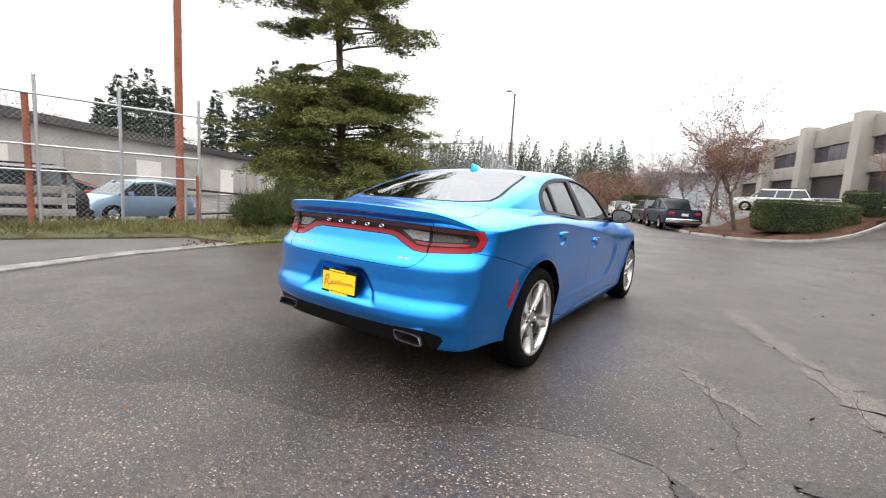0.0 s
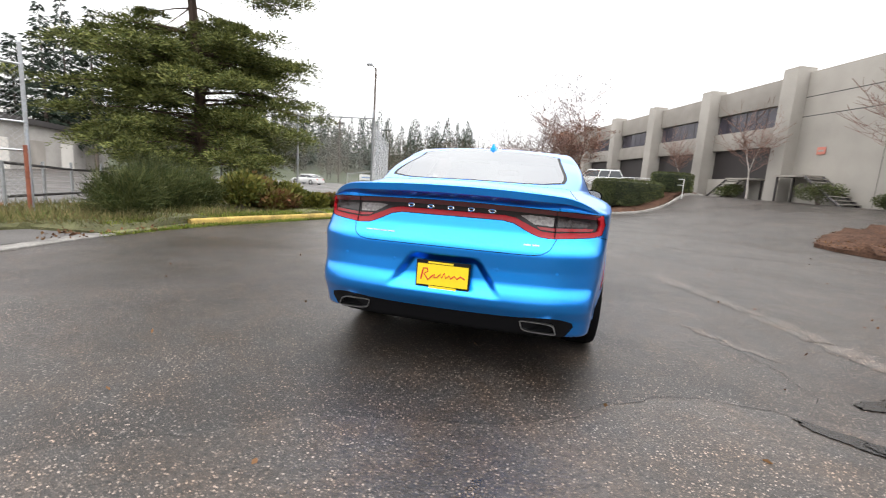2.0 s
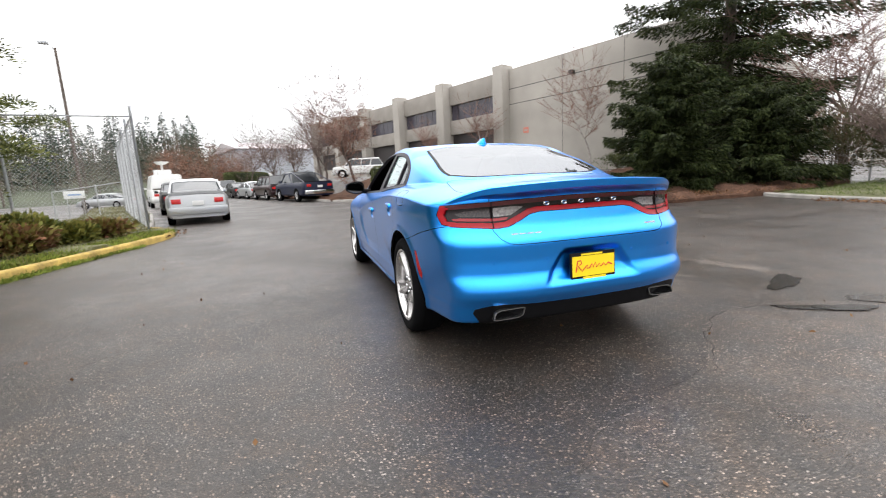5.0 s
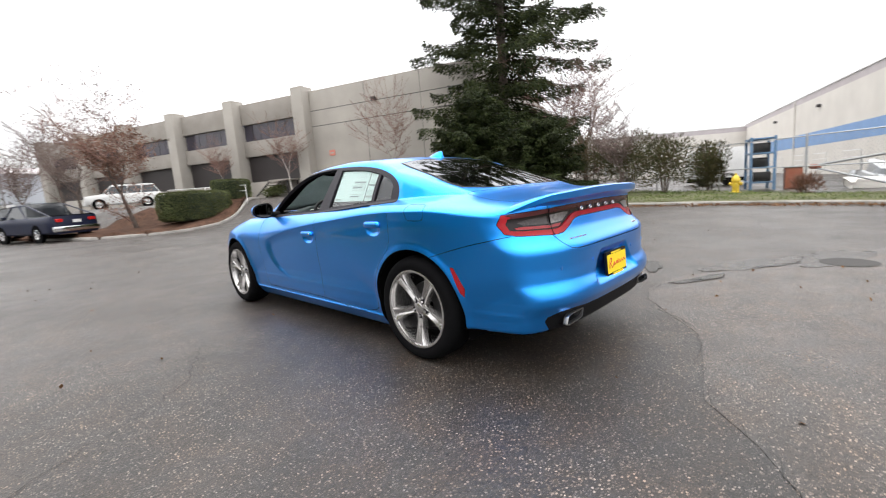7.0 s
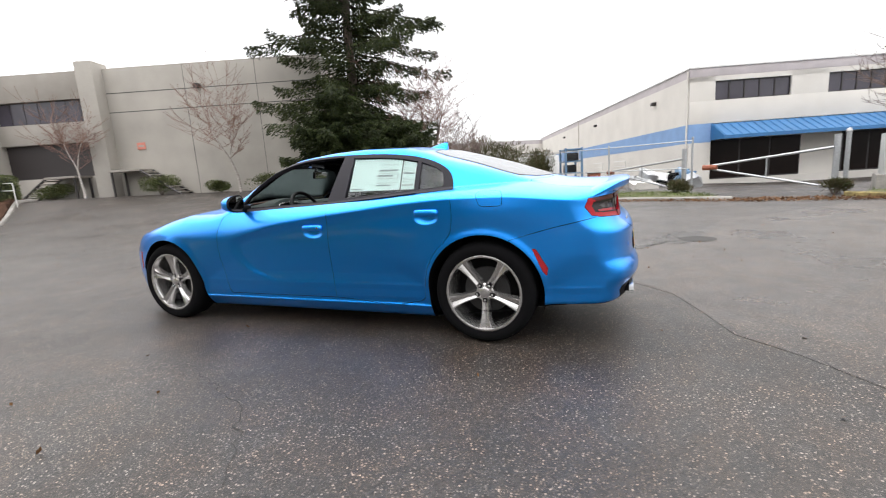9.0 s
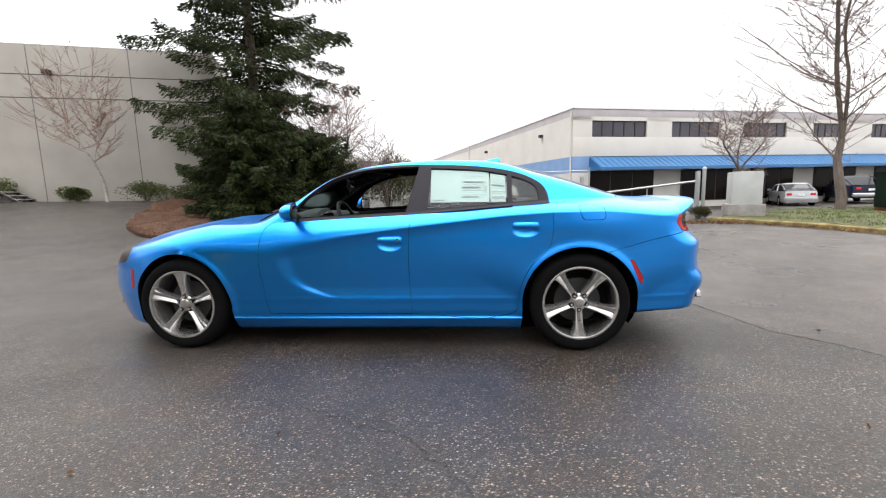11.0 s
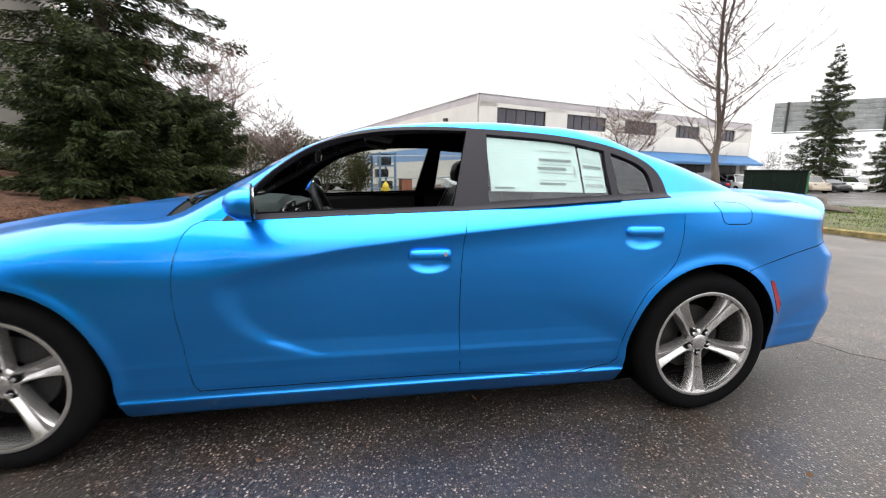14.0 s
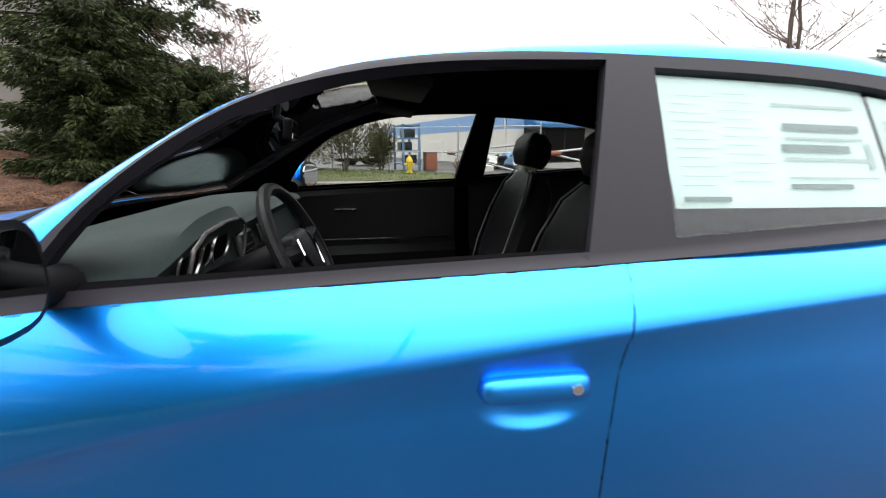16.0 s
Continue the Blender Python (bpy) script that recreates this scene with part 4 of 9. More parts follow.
stroke = [(-0.125, -0.03), (-0.115, 0.02), (-0.112, 0.035), (-0.09, 0.036), (-0.085, 0.018), (-0.108, 0.004), (-0.082, -0.028), (-0.06, -0.006), (-0.045, 0.006), (-0.048, -0.014), (-0.03, -0.012), (-0.012, 0.010), (-0.005, -0.012), (0.012, 0.018), (0.02, -0.012), (0.04, 0.008), (0.05, -0.012), (0.07, 0.008), (0.085, -0.008), (0.105, 0.008), (0.13, -0.006)]
add_tube(bm, [(x, -0.0150, z) for x, z in stroke], 0.0045, 5)
bmesh.ops.scale(bm, vec=(1, 0.25, 1), verts=bm.verts[:], space=Matrix.Translation((0, 0.0150, 0)))
part("emblem", bm, M_PLATE_RED, plate, "red scrawled dealer emblem as a plain shape")

# exhaust tips
for sign in (-1, 1):
    def rrect(w, h, y, r=0.42):
        out = []
        for a in np.linspace(0, 2 * math.pi, 33)[:-1]:
            cu, sv = math.cos(a), math.sin(a)
            out.append((sign * 0.545 + abs(cu) ** r * (1 if cu > 0 else -1) * w - sign * 0.024 * sv, y, 0.362 + abs(sv) ** r * (1 if sv > 0 else -1) * h))
        return out
    bm = bmesh.new()
    prof = [(0.088, 0.026, -2.25), (0.092, 0.029, -2.465), (0.095, 0.0315, -2.488), (0.093, 0.030, -2.494), (0.0885, 0.0255, -2.494), (0.087, 0.024, -2.48), (0.084, 0.021, -2.33)]
    sleeve = bmesh.new()
    ends = [[sleeve.verts.new(p) for p in rrect(*q)] for q in prof[:2]]
    for i in range(32):
        sleeve.faces.new((ends[0][i], ends[0][(i + 1) % 32], ends[1][(i + 1) % 32], ends[1][i]))
    bmesh.ops.recalc_face_normals(sleeve, faces=sleeve.faces[:])
    rows = [[bm.verts.new(p) for p in rrect(*q)] for q in prof[1:]]
    for p, q in zip(rows, rows[1:]):
        for i in range(32):
            bm.faces.new((p[i], p[(i + 1) % 32], q[(i + 1) % 32], q[i]))
    bmesh.ops.recalc_face_normals(bm, faces=bm.faces[:])
    tip = part("exhaust_tip", bm, M_TIP, car, "chrome oblong exhaust tip", sharp=40)
    part("sleeve", sleeve, M_LINER, tip, "dark exhaust pipe end")
    # flat dark plate near the mouth paints in the shade of the hollow pipe
    bm = bmesh.new()
    bm.faces.new([bm.verts.new((p[0], -2.472, p[2])) for p in rrect(0.084, 0.021, 0)])
    part("inside", bm, M_LINER, tip)

# plain shapes where the letters and the badges stand
for x in (-0.245, -0.125, -0.005, 0.115, 0.235):
    bm = bmesh.new()
    add_tube(bm, [(0.017 * math.cos(a), 0, 0.0085 * math.sin(a)) for a in np.linspace(0, 2 * math.pi, 21)], 0.0042, 6, caps=False)
    bmesh.ops.remove_doubles(bm, verts=bm.verts[:], dist=0.0005)
    mk = part("emblem", bm, M_CHROME, car, "plain chrome emblem shape")
    mk.matrix_world = pose(x, float(rear(np.array([x]), np.array([0.970]))[0]) + 0.004, 0.9705)
for x0, x1, z, h in ((-0.505, -0.315, 0.812, 0.0045), (0.425, 0.515, 0.808, 0.006)):
    n = round((x1 - x0) / 0.045)
    for k in range(n):
        xc = x0 + (x1 - x0) * (k + 0.5) / n
        half = (x1 - x0) / n * 0.44
        mk = part("emblem", box_bm(-half, half, -0.003, 0.004, -h, h, 0.002, 1), M_ALLOY, boot, "plain chrome emblem shape")
        mk.matrix_world = pose(xc, float(rear(np.array([xc]), np.array([z]))[0]) - 0.001, z, -18)

# parking sensors
for x in (-0.62, -0.30, 0.30, 0.62):
    bm = lathe_bm([(0.011, 0.0), (0.011, 0.002), (0.0005, 0.003)], 14, "z")
    s_ = part("parking_sensor", bm, M_PAINT, car)
    s_.matrix_world = pose(x, float(rear(np.array([x]), np.array([0.66]))[0]) - 0.0005, 0.66, 90, 0, 0)

# wipers
for x0, x1 in ((-0.52, 0.06), (0.02, 0.55)):
    pts = []
    for t in np.linspace(0, 1, 9):
        x = x0 + (x1 - x0) * t
        y = 1.005 - 0.22 * x * x - 0.01
        pts.append((x, y, float(top(np.array([x]), np.array([y]))[0]) + 0.020))
    part("wiper", tube_bm(pts, 0.009, 6), M_BLACK, car, "black windscreen wiper")

# papers inside the near rear window
def sheet_in_window(name, y0, y1, z_of, mat, inset, parent, label=""):
    bm = bmesh.new()
    rows = []
    for y in np.linspace(y0, y1, 8):
        lo, hi = z_of(y)
        rows.append([bm.verts.new((-(skin_x(y, z) - inset), y, z)) for z in np.linspace(lo, hi, 8)])
    for p, q in zip(rows, rows[1:]):
        for i in range(7):
            bm.faces.new((p[i], p[i + 1], q[i + 1], q[i]))
    bmesh.ops.recalc_face_normals(bm, faces=bm.faces[:])
    return part(name, bm, mat, parent, label)


def main_z(y):
    t = (y + 0.445) / (-0.44)
    return 1.108 - 0.004 * t, 1.358 - 0.028 * t


def side_z(y):
    t = (y + 0.895) / (-0.11)
    return 1.103, 1.315 - 0.02 * t


price = sheet_in_window("price_sheet", -0.445, -0.885, main_z, M_PAPER, 0.020, car, "pale printed price sheet inside the window")
fuel_sheet = sheet_in_window("economy_sheet", -0.895, -1.005, side_z, M_PAPER, 0.020, car, "narrow pale printed sheet inside the window")


def bars(parent, z_of, y0, y1, rows_):
    """Unreadable print: (from, to) along and up the sheet in shares, and how dark."""
    for a0, a1, b0, b1, dark in rows_:
        ya, yb = y0 + (y1 - y0) * a0, y0 + (y1 - y0) * a1
        def zz(y):
            lo, hi = z_of(y)
            return lo + (hi - lo) * b0, lo + (hi - lo) * b1
        sheet_in_window("print", ya, yb, zz, M_INK if dark else M_INK_SOFT, 0.0165, parent)


lines = [(0.53, 0.93, 0.80, 0.825, 0), (0.56, 0.92, 0.60, 0.66, 1), (0.56, 0.93, 0.53, 0.55, 0), (0.53, 0.85, 0.43, 0.49, 1), (0.53, 0.95, 0.36, 0.385, 0), (0.53, 0.82, 0.14, 0.18, 1), (0.53, 0.95, 0.22, 0.235, 0), (0.04, 0.25, 0.05, 0.085, 1), (0.93, 0.955, 0.30, 0.52, 0)]
lines += [(0.04 + 0.23 * (k % 2), 0.20 + 0.23 * (k % 2) + 0.03 * ((k * 7) % 3), 0.16 + 0.034 * k, 0.168 + 0.034 * k, 0) for k in range(22)]
bars(price, main_z, -0.445, -0.885, lines)
bars(fuel_sheet, side_z, -0.895, -1.005, [(0.1, 0.9, 0.55, 0.62, 1), (0.1, 0.9, 0.35, 0.38, 0), (0.1, 0.8, 0.28, 0.30, 0), (0.1, 0.9, 0.12, 0.20, 0), (0.1, 0.7, 0.75, 0.77, 0), (0.1, 0.9, 0.68, 0.70, 0)])


# ---- inside the car ----
def seat(x):
    s = thing_part("front_seat", car, "black leather front seat")
    bm = bmesh.new()
    def loft(sections, name):
        bm = bmesh.new()
        rows = []
        for (y, z, ny, nz, w, t) in sections:
            ring = []
            for a in np.linspace(0, 2 * math.pi, 21)[:-1]:
                cu, sv = math.cos(a), math.sin(a)
                u = abs(cu) ** 0.55 * (1 if cu > 0 else -1) * w
                v = abs(sv) ** 0.6 * (1 if sv > 0 else -1) * t * (1 + 0.35 * (abs(u) / w) ** 3 * (sv > 0))
                ring.append(bm.verts.new((x + u, y + ny * v, z + nz * v)))
            rows.append(ring)
        for p, q in zip(rows, rows[1:]):
            for i in range(20):
                bm.faces.new((p[i], p[(i + 1) % 20], q[(i + 1) % 20], q[i]))
        bm.faces.new(rows[0][::-1]), bm.faces.new(rows[-1])
        bmesh.ops.recalc_face_normals(bm, faces=bm.faces[:])
        return bm
    part("cushion", loft([(-0.30, 0.52, 0, 1, 0.22, 0.09), (-0.1, 0.53, 0, 1, 0.26, 0.10), (0.12, 0.56, 0, 1, 0.26, 0.10), (0.24, 0.57, 0, 1, 0.24, 0.06)], "c"), M_LEATHER, s)
    part("backrest", loft([(-0.20, 0.56, 0.97, 0.25, 0.24, 0.08), (-0.245, 0.72, 0.97, 0.25, 0.27, 0.085), (-0.295, 0.90, 0.97, 0.25, 0.26, 0.075), (-0.335, 1.03, 0.97, 0.25, 0.22, 0.06), (-0.352, 1.095, 0.97, 0.25, 0.15, 0.035)], "b"), M_LEATHER, s)
    part("headrest", loft([(-0.335, 1.125, 0.97, 0.25, 0.10, 0.045), (-0.345, 1.17, 0.97, 0.25, 0.135, 0.06), (-0.355, 1.23, 0.97, 0.25, 0.13, 0.055), (-0.36, 1.265, 0.97, 0.25, 0.09, 0.03)], "h"), M_LEATHER, s)
    for dx in (-0.225, 0.225):
        part("piping", tube_bm([(x + dx * 0.98, -0.115, 0.62), (x + dx * 1.06, -0.155, 0.76), (x + dx, -0.212, 0.92), (x + dx * 0.82, -0.268, 1.05), (x + dx * 0.5, -0.305, 1.11)], 0.0035, 6), M_PIPING, s, "pale grey stitched piping")
    for dx in (-0.06, 0.06):
        part("headrest_post", tube_bm([(x + dx, -0.345, 1.07), (x + dx, -0.345, 1.14)], 0.007), M_CHROME, s)
    return s


def thing_part(name, parent, label=""):
    ob = new(name)
    ob.parent = parent
    if label:
        ob["label"] = label
    return ob


for x in (-0.37, 0.37):
    seat(x).location = (0, -0.20, 0)
bm = box_bm(-0.62, 0.62, -1.15, -0.62, 0.40, 0.62, 0.06, 3)
rear_bench = part("rear_bench", bm, M_LEATHER, car, "black leather rear bench")
bm = box_bm(-0.62, 0.62, -0.09, 0.09, -0.30, 0.30, 0.06, 3)
rb = part("backrest", bm, M_LEATHER, rear_bench)
rb.matrix_world = pose(0, -1.20, 0.82, 18, 0, 0)
part("parcel_shelf", box_bm(-0.60, 0.60, -1.78, -1.28, 1.06, 1.09, 0.01), M_LINER, car)
part("cabin_floor", box_bm(-0.75, 0.75, -1.9, 1.1, 0.28, 0.31), M_LINER, car)

# dashboard: one moulding with a hump over the dials
bm = bmesh.new()
rows = []
for x in np.linspace(-0.74, 0.74, 33):
    hump = 0.055 * math.exp(-((x + 0.37) / 0.20) ** 4)
    sec = [(1.02, 0.985), (0.90, 1.015), (0.75, 1.025 + hump * 0.35), (0.62, 1.02 + hump), (0.56 - hump * 0.6, 1.005 + hump * 1.15), (0.545 - hump * 0.6, 0.985 + hump * 0.9), (0.58, 0.95), (0.56, 0.86), (0.60, 0.62), (0.85, 0.45)]
    rows.append([bm.verts.new((x, y, z - 0.02 * (abs(x) / 0.74) ** 3)) for y, z in sec])
for p, q in zip(rows, rows[1:]):
    for i in range(9):
        bm.faces.new((p[i], q[i], q[i + 1], p[i + 1]))
bmesh.ops.recalc_face_normals(bm, faces=bm.faces[:])
dash = part("dashboard", bm, M_DASH, car, "soft dark grey-green dashboard", sharp=50)
for x, r in ((-0.47, 0.062), (-0.28, 0.062), (-0.375, 0.035)):
    bm = lathe_bm([(r * 0.90, 0.0), (r * 0.93, -0.005), (r * 0.97, -0.005), (r * 1.0, 0.0)], 28, "z")
    d = part("dial_ring", bm, M_ALLOY, dash)
    d.matrix_world = pose(x, 0.560, 0.955, -75, 0, 0)
    bm = bmesh.new()
    bmesh.ops.create_circle(bm, cap_ends=True, radius=r * 0.88, segments=28)
    d = part("dial", bm, M_LINER, dash)
    d.matrix_world = pose(x, 0.562, 0.955, 105, 0, 0)
part("dial_surround", tube_bm([(-0.545, 0.535, 0.885), (-0.560, 0.525, 0.94), (-0.545, 0.512, 1.0), (-0.49, 0.506, 1.028), (-0.375, 0.503, 1.036), (-0.26, 0.506, 1.028), (-0.205, 0.512, 1.0), (-0.19, 0.525, 0.94), (-0.205, 0.535, 0.885)], 0.0055, 8), M_ALLOY, dash, "silver edge round the dials")
for x in (-0.665, 0.12, -0.10, 0.665):
    d = part("air_vent", box_bm(-0.055, 0.055, -0.01, 0.01, -0.035, 0.035, 0.008), M_ALLOY, dash, "silver framed air vent")
    d.matrix_world = pose(x, 0.556, 0.925, -8, 0, 0)
    for k in range(3):
        f = part("vent_slat", box_bm(-0.047, 0.047, -0.0135, -0.0105, -0.026 + k * 0.019, -0.012 + k * 0.019), M_LINER, dash)
        f.matrix_world = pose(x, 0.556, 0.925, -8, 0, 0)
part("centre_screen", box_bm(-0.105, 0.125, 0.545, 0.56, 0.74, 0.885, 0.008), M_LENS_DARK, dash, "dark touch screen")
part("centre_console", box_bm(-0.13, 0.13, -0.35, 0.60, 0.31, 0.60, 0.04, 3), M_LEATHER, car)

# steering wheel
sw = thing_part("steering_wheel", car, "black leather steering wheel with silver-edged hub")
sw.matrix_world = pose(-0.37, 0.315, 0.950, 66, 0, 0)
bm = bmesh.new()
add_tube(bm, [(0.182 * math.cos(a), 0.182 * math.sin(a), 0) for a in np.linspace(0, 2 * math.pi, 49)], 0.0165, 10, caps=False)
bmesh.ops.remove_doubles(bm, verts=bm.verts[:], dist=0.001)
part("wheel_rim", bm, M_LEATHER, sw)
bm = box_bm(-0.065, 0.065, -0.075, 0.06, -0.035, 0.02, 0.025, 3)
part("hub", bm, M_LEATHER, sw)
for a in (math.radians(8), math.radians(172), math.radians(270)):
    bm = bmesh.new()
    add_tube(bm, [(0.05 * math.cos(a), 0.05 * math.sin(a), -0.012), (0.12 * math.cos(a), 0.12 * math.sin(a), -0.008), (0.178 * math.cos(a), 0.178 * math.sin(a), 0)], [0.028, 0.022, 0.018], 8)
    part("spoke", bm, M_BLACK, sw)
for s_ in (-1, 1):
    bm = tube_bm([(s_ * 0.06, 0.04, 0.018), (s_ * 0.075, 0.0, 0.02), (s_ * 0.05, -0.06, 0.02)], 0.004, 6)
    part("hub_trim", bm, M_CHROME, sw)
part("column", tube_bm([(-0.37, 0.35, 0.945), (-0.37, 0.60, 0.84)], 0.045, 12), M_BLACK, car)

# inner mirror, visor, grab details and far door trim
im = part("inner_mirror", box_bm(-0.125, 0.125, -0.012, 0.016, -0.033, 0.033, 0.012, 3), M_BLACK, car, "inside rear-view mirror")
im.matrix_world = pose(0.0, 0.40, 1.275, 6, 0, 8)
part("mirror_glass", box_bm(-0.115, 0.115, -0.0145, -0.0115, -0.026, 0.026), M_MIRROR, im)
part("mirror_stalk", tube_bm([(0, 0.005, 0.02), (0, 0.09, 0.055)], 0.012), M_BLACK, im)
for x in (-0.36, 0.36):
    v = part("sun_visor", box_bm(-0.19, 0.19, -0.075, 0.075, -0.010, 0.010, 0.008), M_BLACK, car, "folded-up sun visor")
    v.matrix_world = pose(x, 0.05, 1.366, 9, 0, 0)
for sign in (-1, 1):
    for y0, y1 in ((-0.26, 0.80), (-1.05, -0.34)):
        bm = bmesh.new()
        rows = []
        for y in np.linspace(y0, y1, 12):
            base = skin_x(y, 0.98) - 0.09
            sec = [(base - 0.0, 0.36), (base - 0.005, 0.55), (base - 0.055, 0.60), (base - 0.06, 0.66), (base - 0.012, 0.70), (base - 0.01, 0.86), (base + 0.005, 0.975), (base + 0.03, 1.0)]
            zb = float(BELT(np.array([y]))[0]) - 0.005
            rows.append([bm.verts.new((sign * x, y, z * zb / 1.0 if z > 0.8 else z)) for x, z in sec])
        for p, q in zip(rows, rows[1:]):
            for i in range(7):
                bm.faces.new((p[i], p[i + 1], q[i + 1], q[i]))
        bmesh.ops.recalc_face_normals(bm, faces=bm.faces[:])
        card_ = part("door_card", bm, M_LEATHER, P_["fd_left" if sign < 0 and y1 > 0 else "fd_right" if y1 > 0 else "rd_left" if sign < 0 else "rd_right"], "black door trim")
        yh = y1 - 0.42 if y1 > 0 else y1 - 0.12
        xb = skin_x(yh, 0.98) - 0.105
        part("inner_handle", tube_bm([(sign * xb, yh, 0.895), (sign * (xb - 0.012), yh - 0.05, 0.897), (sign * xb, yh - 0.11, 0.893)], 0.009, 8), M_CHROME, P_["fd_left" if sign < 0 and y1 > 0 else "fd_right" if y1 > 0 else "rd_left" if sign < 0 else "rd_right"], "chrome inner handle")
        part("trim_line", tube_bm([(sign * (xb + 0.004), y0 + 0.04, 0.735), (sign * (xb + 0.004), y1 - 0.3, 0.735)], 0.005, 6), M_CHROME, P_["fd_left" if sign < 0 and y1 > 0 else "fd_right" if y1 > 0 else "rd_left" if sign < 0 else "rd_right"])

for pane in (P_["fw"], P_["rw_left"], P_["rw_right"], windscreen, rear_screen):
    pane.visible_shadow = False

# ---- ground ----
U, N = Vector((-0.345, 0.9386, 0)), Vector((0.9386, 0.345, 0))
B1 = Vector((13.5, 25.8, 0))
B2, U2, N2 = Vector((23.67, -6.58, 0)), Vector((0.345, -0.9386, 0)), Vector((0.962, 0.274, 0))


def ease1(t):
    t = min(max(t, 0.0), 1.0)
    return t * t * (3 - 2 * t)


def height(x, y):
    """The lie of the land: a yard that rises to the office block, and falls beyond the fence and to the south-east."""
    rx, ry = x - B1.x, y - B1.y
    d, s = rx * N.x + ry * N.y, rx * U.x + ry * U.y
    base = np.interp(s, [-27, -19, -12, 0, 8, 40], [0, 0.4, 1.05, 1.3, 1.4, 1.4])
    foot, head = -13.5 + ease1((s + 4) / 7) * 1.2, -1.0 - ease1((s + 4) / 7) * 8.6
    z = float(base) * ease1((d - foot) / (head - foot))
    z -= 0.45 * ease1((-9.6 - x) / 4.0)
    z -= 0.35 * ease1((x - 14) / 10) * ease1((-3 - y) / 10)
    return z


asphalt = bpy.data.materials.new("worn_wet_asphalt")
asphalt.use_nodes = True


def build_asphalt(m, dark=0.0150, stone=0.74, wet_=(0.50, 0.34)):
    n, l = m.node_tree.nodes, m.node_tree.links
    b = n["Principled BSDF"]
    tc = n.new("ShaderNodeTexCoord")

    def noise_tex(scale, detail=4, rough=0.55):
        t = n.new("ShaderNodeTexNoise")
        t.inputs["Scale"].default_value, t.inputs["Detail"].default_value, t.inputs["Roughness"].default_value = scale, detail, rough
        l.new(tc.outputs["Object"], t.inputs["Vector"])
        return t.outputs["Fac"]

    def remap(src, a, b_, c, d):
        r = n.new("ShaderNodeMapRange")
        for key, v in (("From Min", a), ("From Max", b_), ("To Min", c), ("To Max", d)):
            r.inputs[key].default_value = v
        l.new(src, r.inputs["Value"])
        return r.outputs["Result"]

    def math2(op, a, c):
        q = n.new("ShaderNodeMath")
        q.operation = op
        for i, v in enumerate((a, c)):
            if isinstance(v, (int, float)):
                q.inputs[i].default_value = v
            else:
                l.new(v, q.inputs[i])
        return q.outputs[0]
    # stones set in the binder: each cell has its own tone, few of them pale
    def stones(scale, share, width):
        v = n.new("ShaderNodeTexVoronoi")
        v.inputs["Scale"].default_value = scale
        l.new(tc.outputs["Object"], v.inputs["Vector"])
        sep = n.new("ShaderNodeSeparateColor")
        l.new(v.outputs["Color"], sep.inputs["Color"])
        pick = remap(sep.outputs["Red"], share, share + 0.12, 0.0, 1.0)
        tone_ = remap(math2("POWER", sep.outputs["Green"], 2.0), 0.0, 1.0, 0.15, 1.0)
        core_ = remap(v.outputs["Distance"], width, width + 0.08, 1.0, 0.0)
        return math2("MULTIPLY", math2("MULTIPLY", pick, tone_), core_), core_
    speck_a, core = stones(66, 0.30, 0.28)
    speck_b, core_b = stones(140, 0.36, 0.30)
    patch = math2("MULTIPLY", remap(noise_tex(0.35, 5), 0.35, 0.65, 0.65, 1.3), remap(noise_tex(1.6, 5, 0.65), 0.35, 0.65, 0.7, 1.35))
    fine = remap(noise_tex(34, 5, 0.75), 0.32, 0.68, 0.15, 2.0)
    tone = math2("MULTIPLY", patch, fine)
    base = math2("MULTIPLY", tone, dark)
    gain = remap(noise_tex(0.9, 4), 0.35, 0.65, 0.45, 1.0)
    total = math2("ADD", base, math2("MULTIPLY", gain, math2("ADD", math2("MULTIPLY", speck_a, 0.46 * stone), math2("MULTIPLY", speck_b, 0.26 * stone))))
    comb = n.new("ShaderNodeCombineColor")
    hue = noise_tex(4.5, 3)
    l.new(math2("MULTIPLY", total, remap(hue, 0.35, 0.65, 1.14, 1.36)), comb.inputs["Red"])
    l.new(total, comb.inputs["Green"])
    l.new(math2("MULTIPLY", total, remap(hue, 0.35, 0.65, 0.90, 0.76)), comb.inputs["Blue"])
    l.new(comb.outputs["Color"], b.inputs["Base Color"])
    wet = remap(noise_tex(0.55, 6, 0.6), 0.42, 0.62, 0.0, 1.0)
    l.new(remap(wet, 0, 1, *wet_), b.inputs["Roughness"])
    b.inputs["Specular IOR Level"].default_value = 0.46
    bp = n.new("ShaderNodeBump")
    bp.inputs["Strength"].default_value, bp.inputs["Distance"].default_value = 0.75, 0.008
    l.new(math2("ADD", math2("MULTIPLY", core, 0.7), math2("MULTIPLY", noise_tex(90, 3), 0.6)), bp.inputs["Height"])
    l.new(bp.outputs["Normal"], b.inputs["Normal"])


build_asphalt(asphalt)
asphalt_worn = bpy.data.materials.new("pale_worn_asphalt")
asphalt_worn.use_nodes = True
build_asphalt(asphalt_worn, 0.034, 1.25)
asphalt_patch = bpy.data.materials.new("smoother_newer_asphalt")
asphalt_patch.use_nodes = True
build_asphalt(asphalt_patch, 0.028, 0.75, (0.46, 0.26))


def sheet(name, xs, ys, mat, lift=0.0, keep=None):
    bm = bmesh.new()
    grid = [[bm.verts.new((x, y, height(x, y) + lift)) for y in ys] for x in xs]
    for i in range(len(xs) - 1):
        for j in range(len(ys) - 1):
            bm.faces.new((grid[i][j], grid[i + 1][j], grid[i + 1][j + 1], grid[i][j + 1]))
    return part(name, bm, mat)


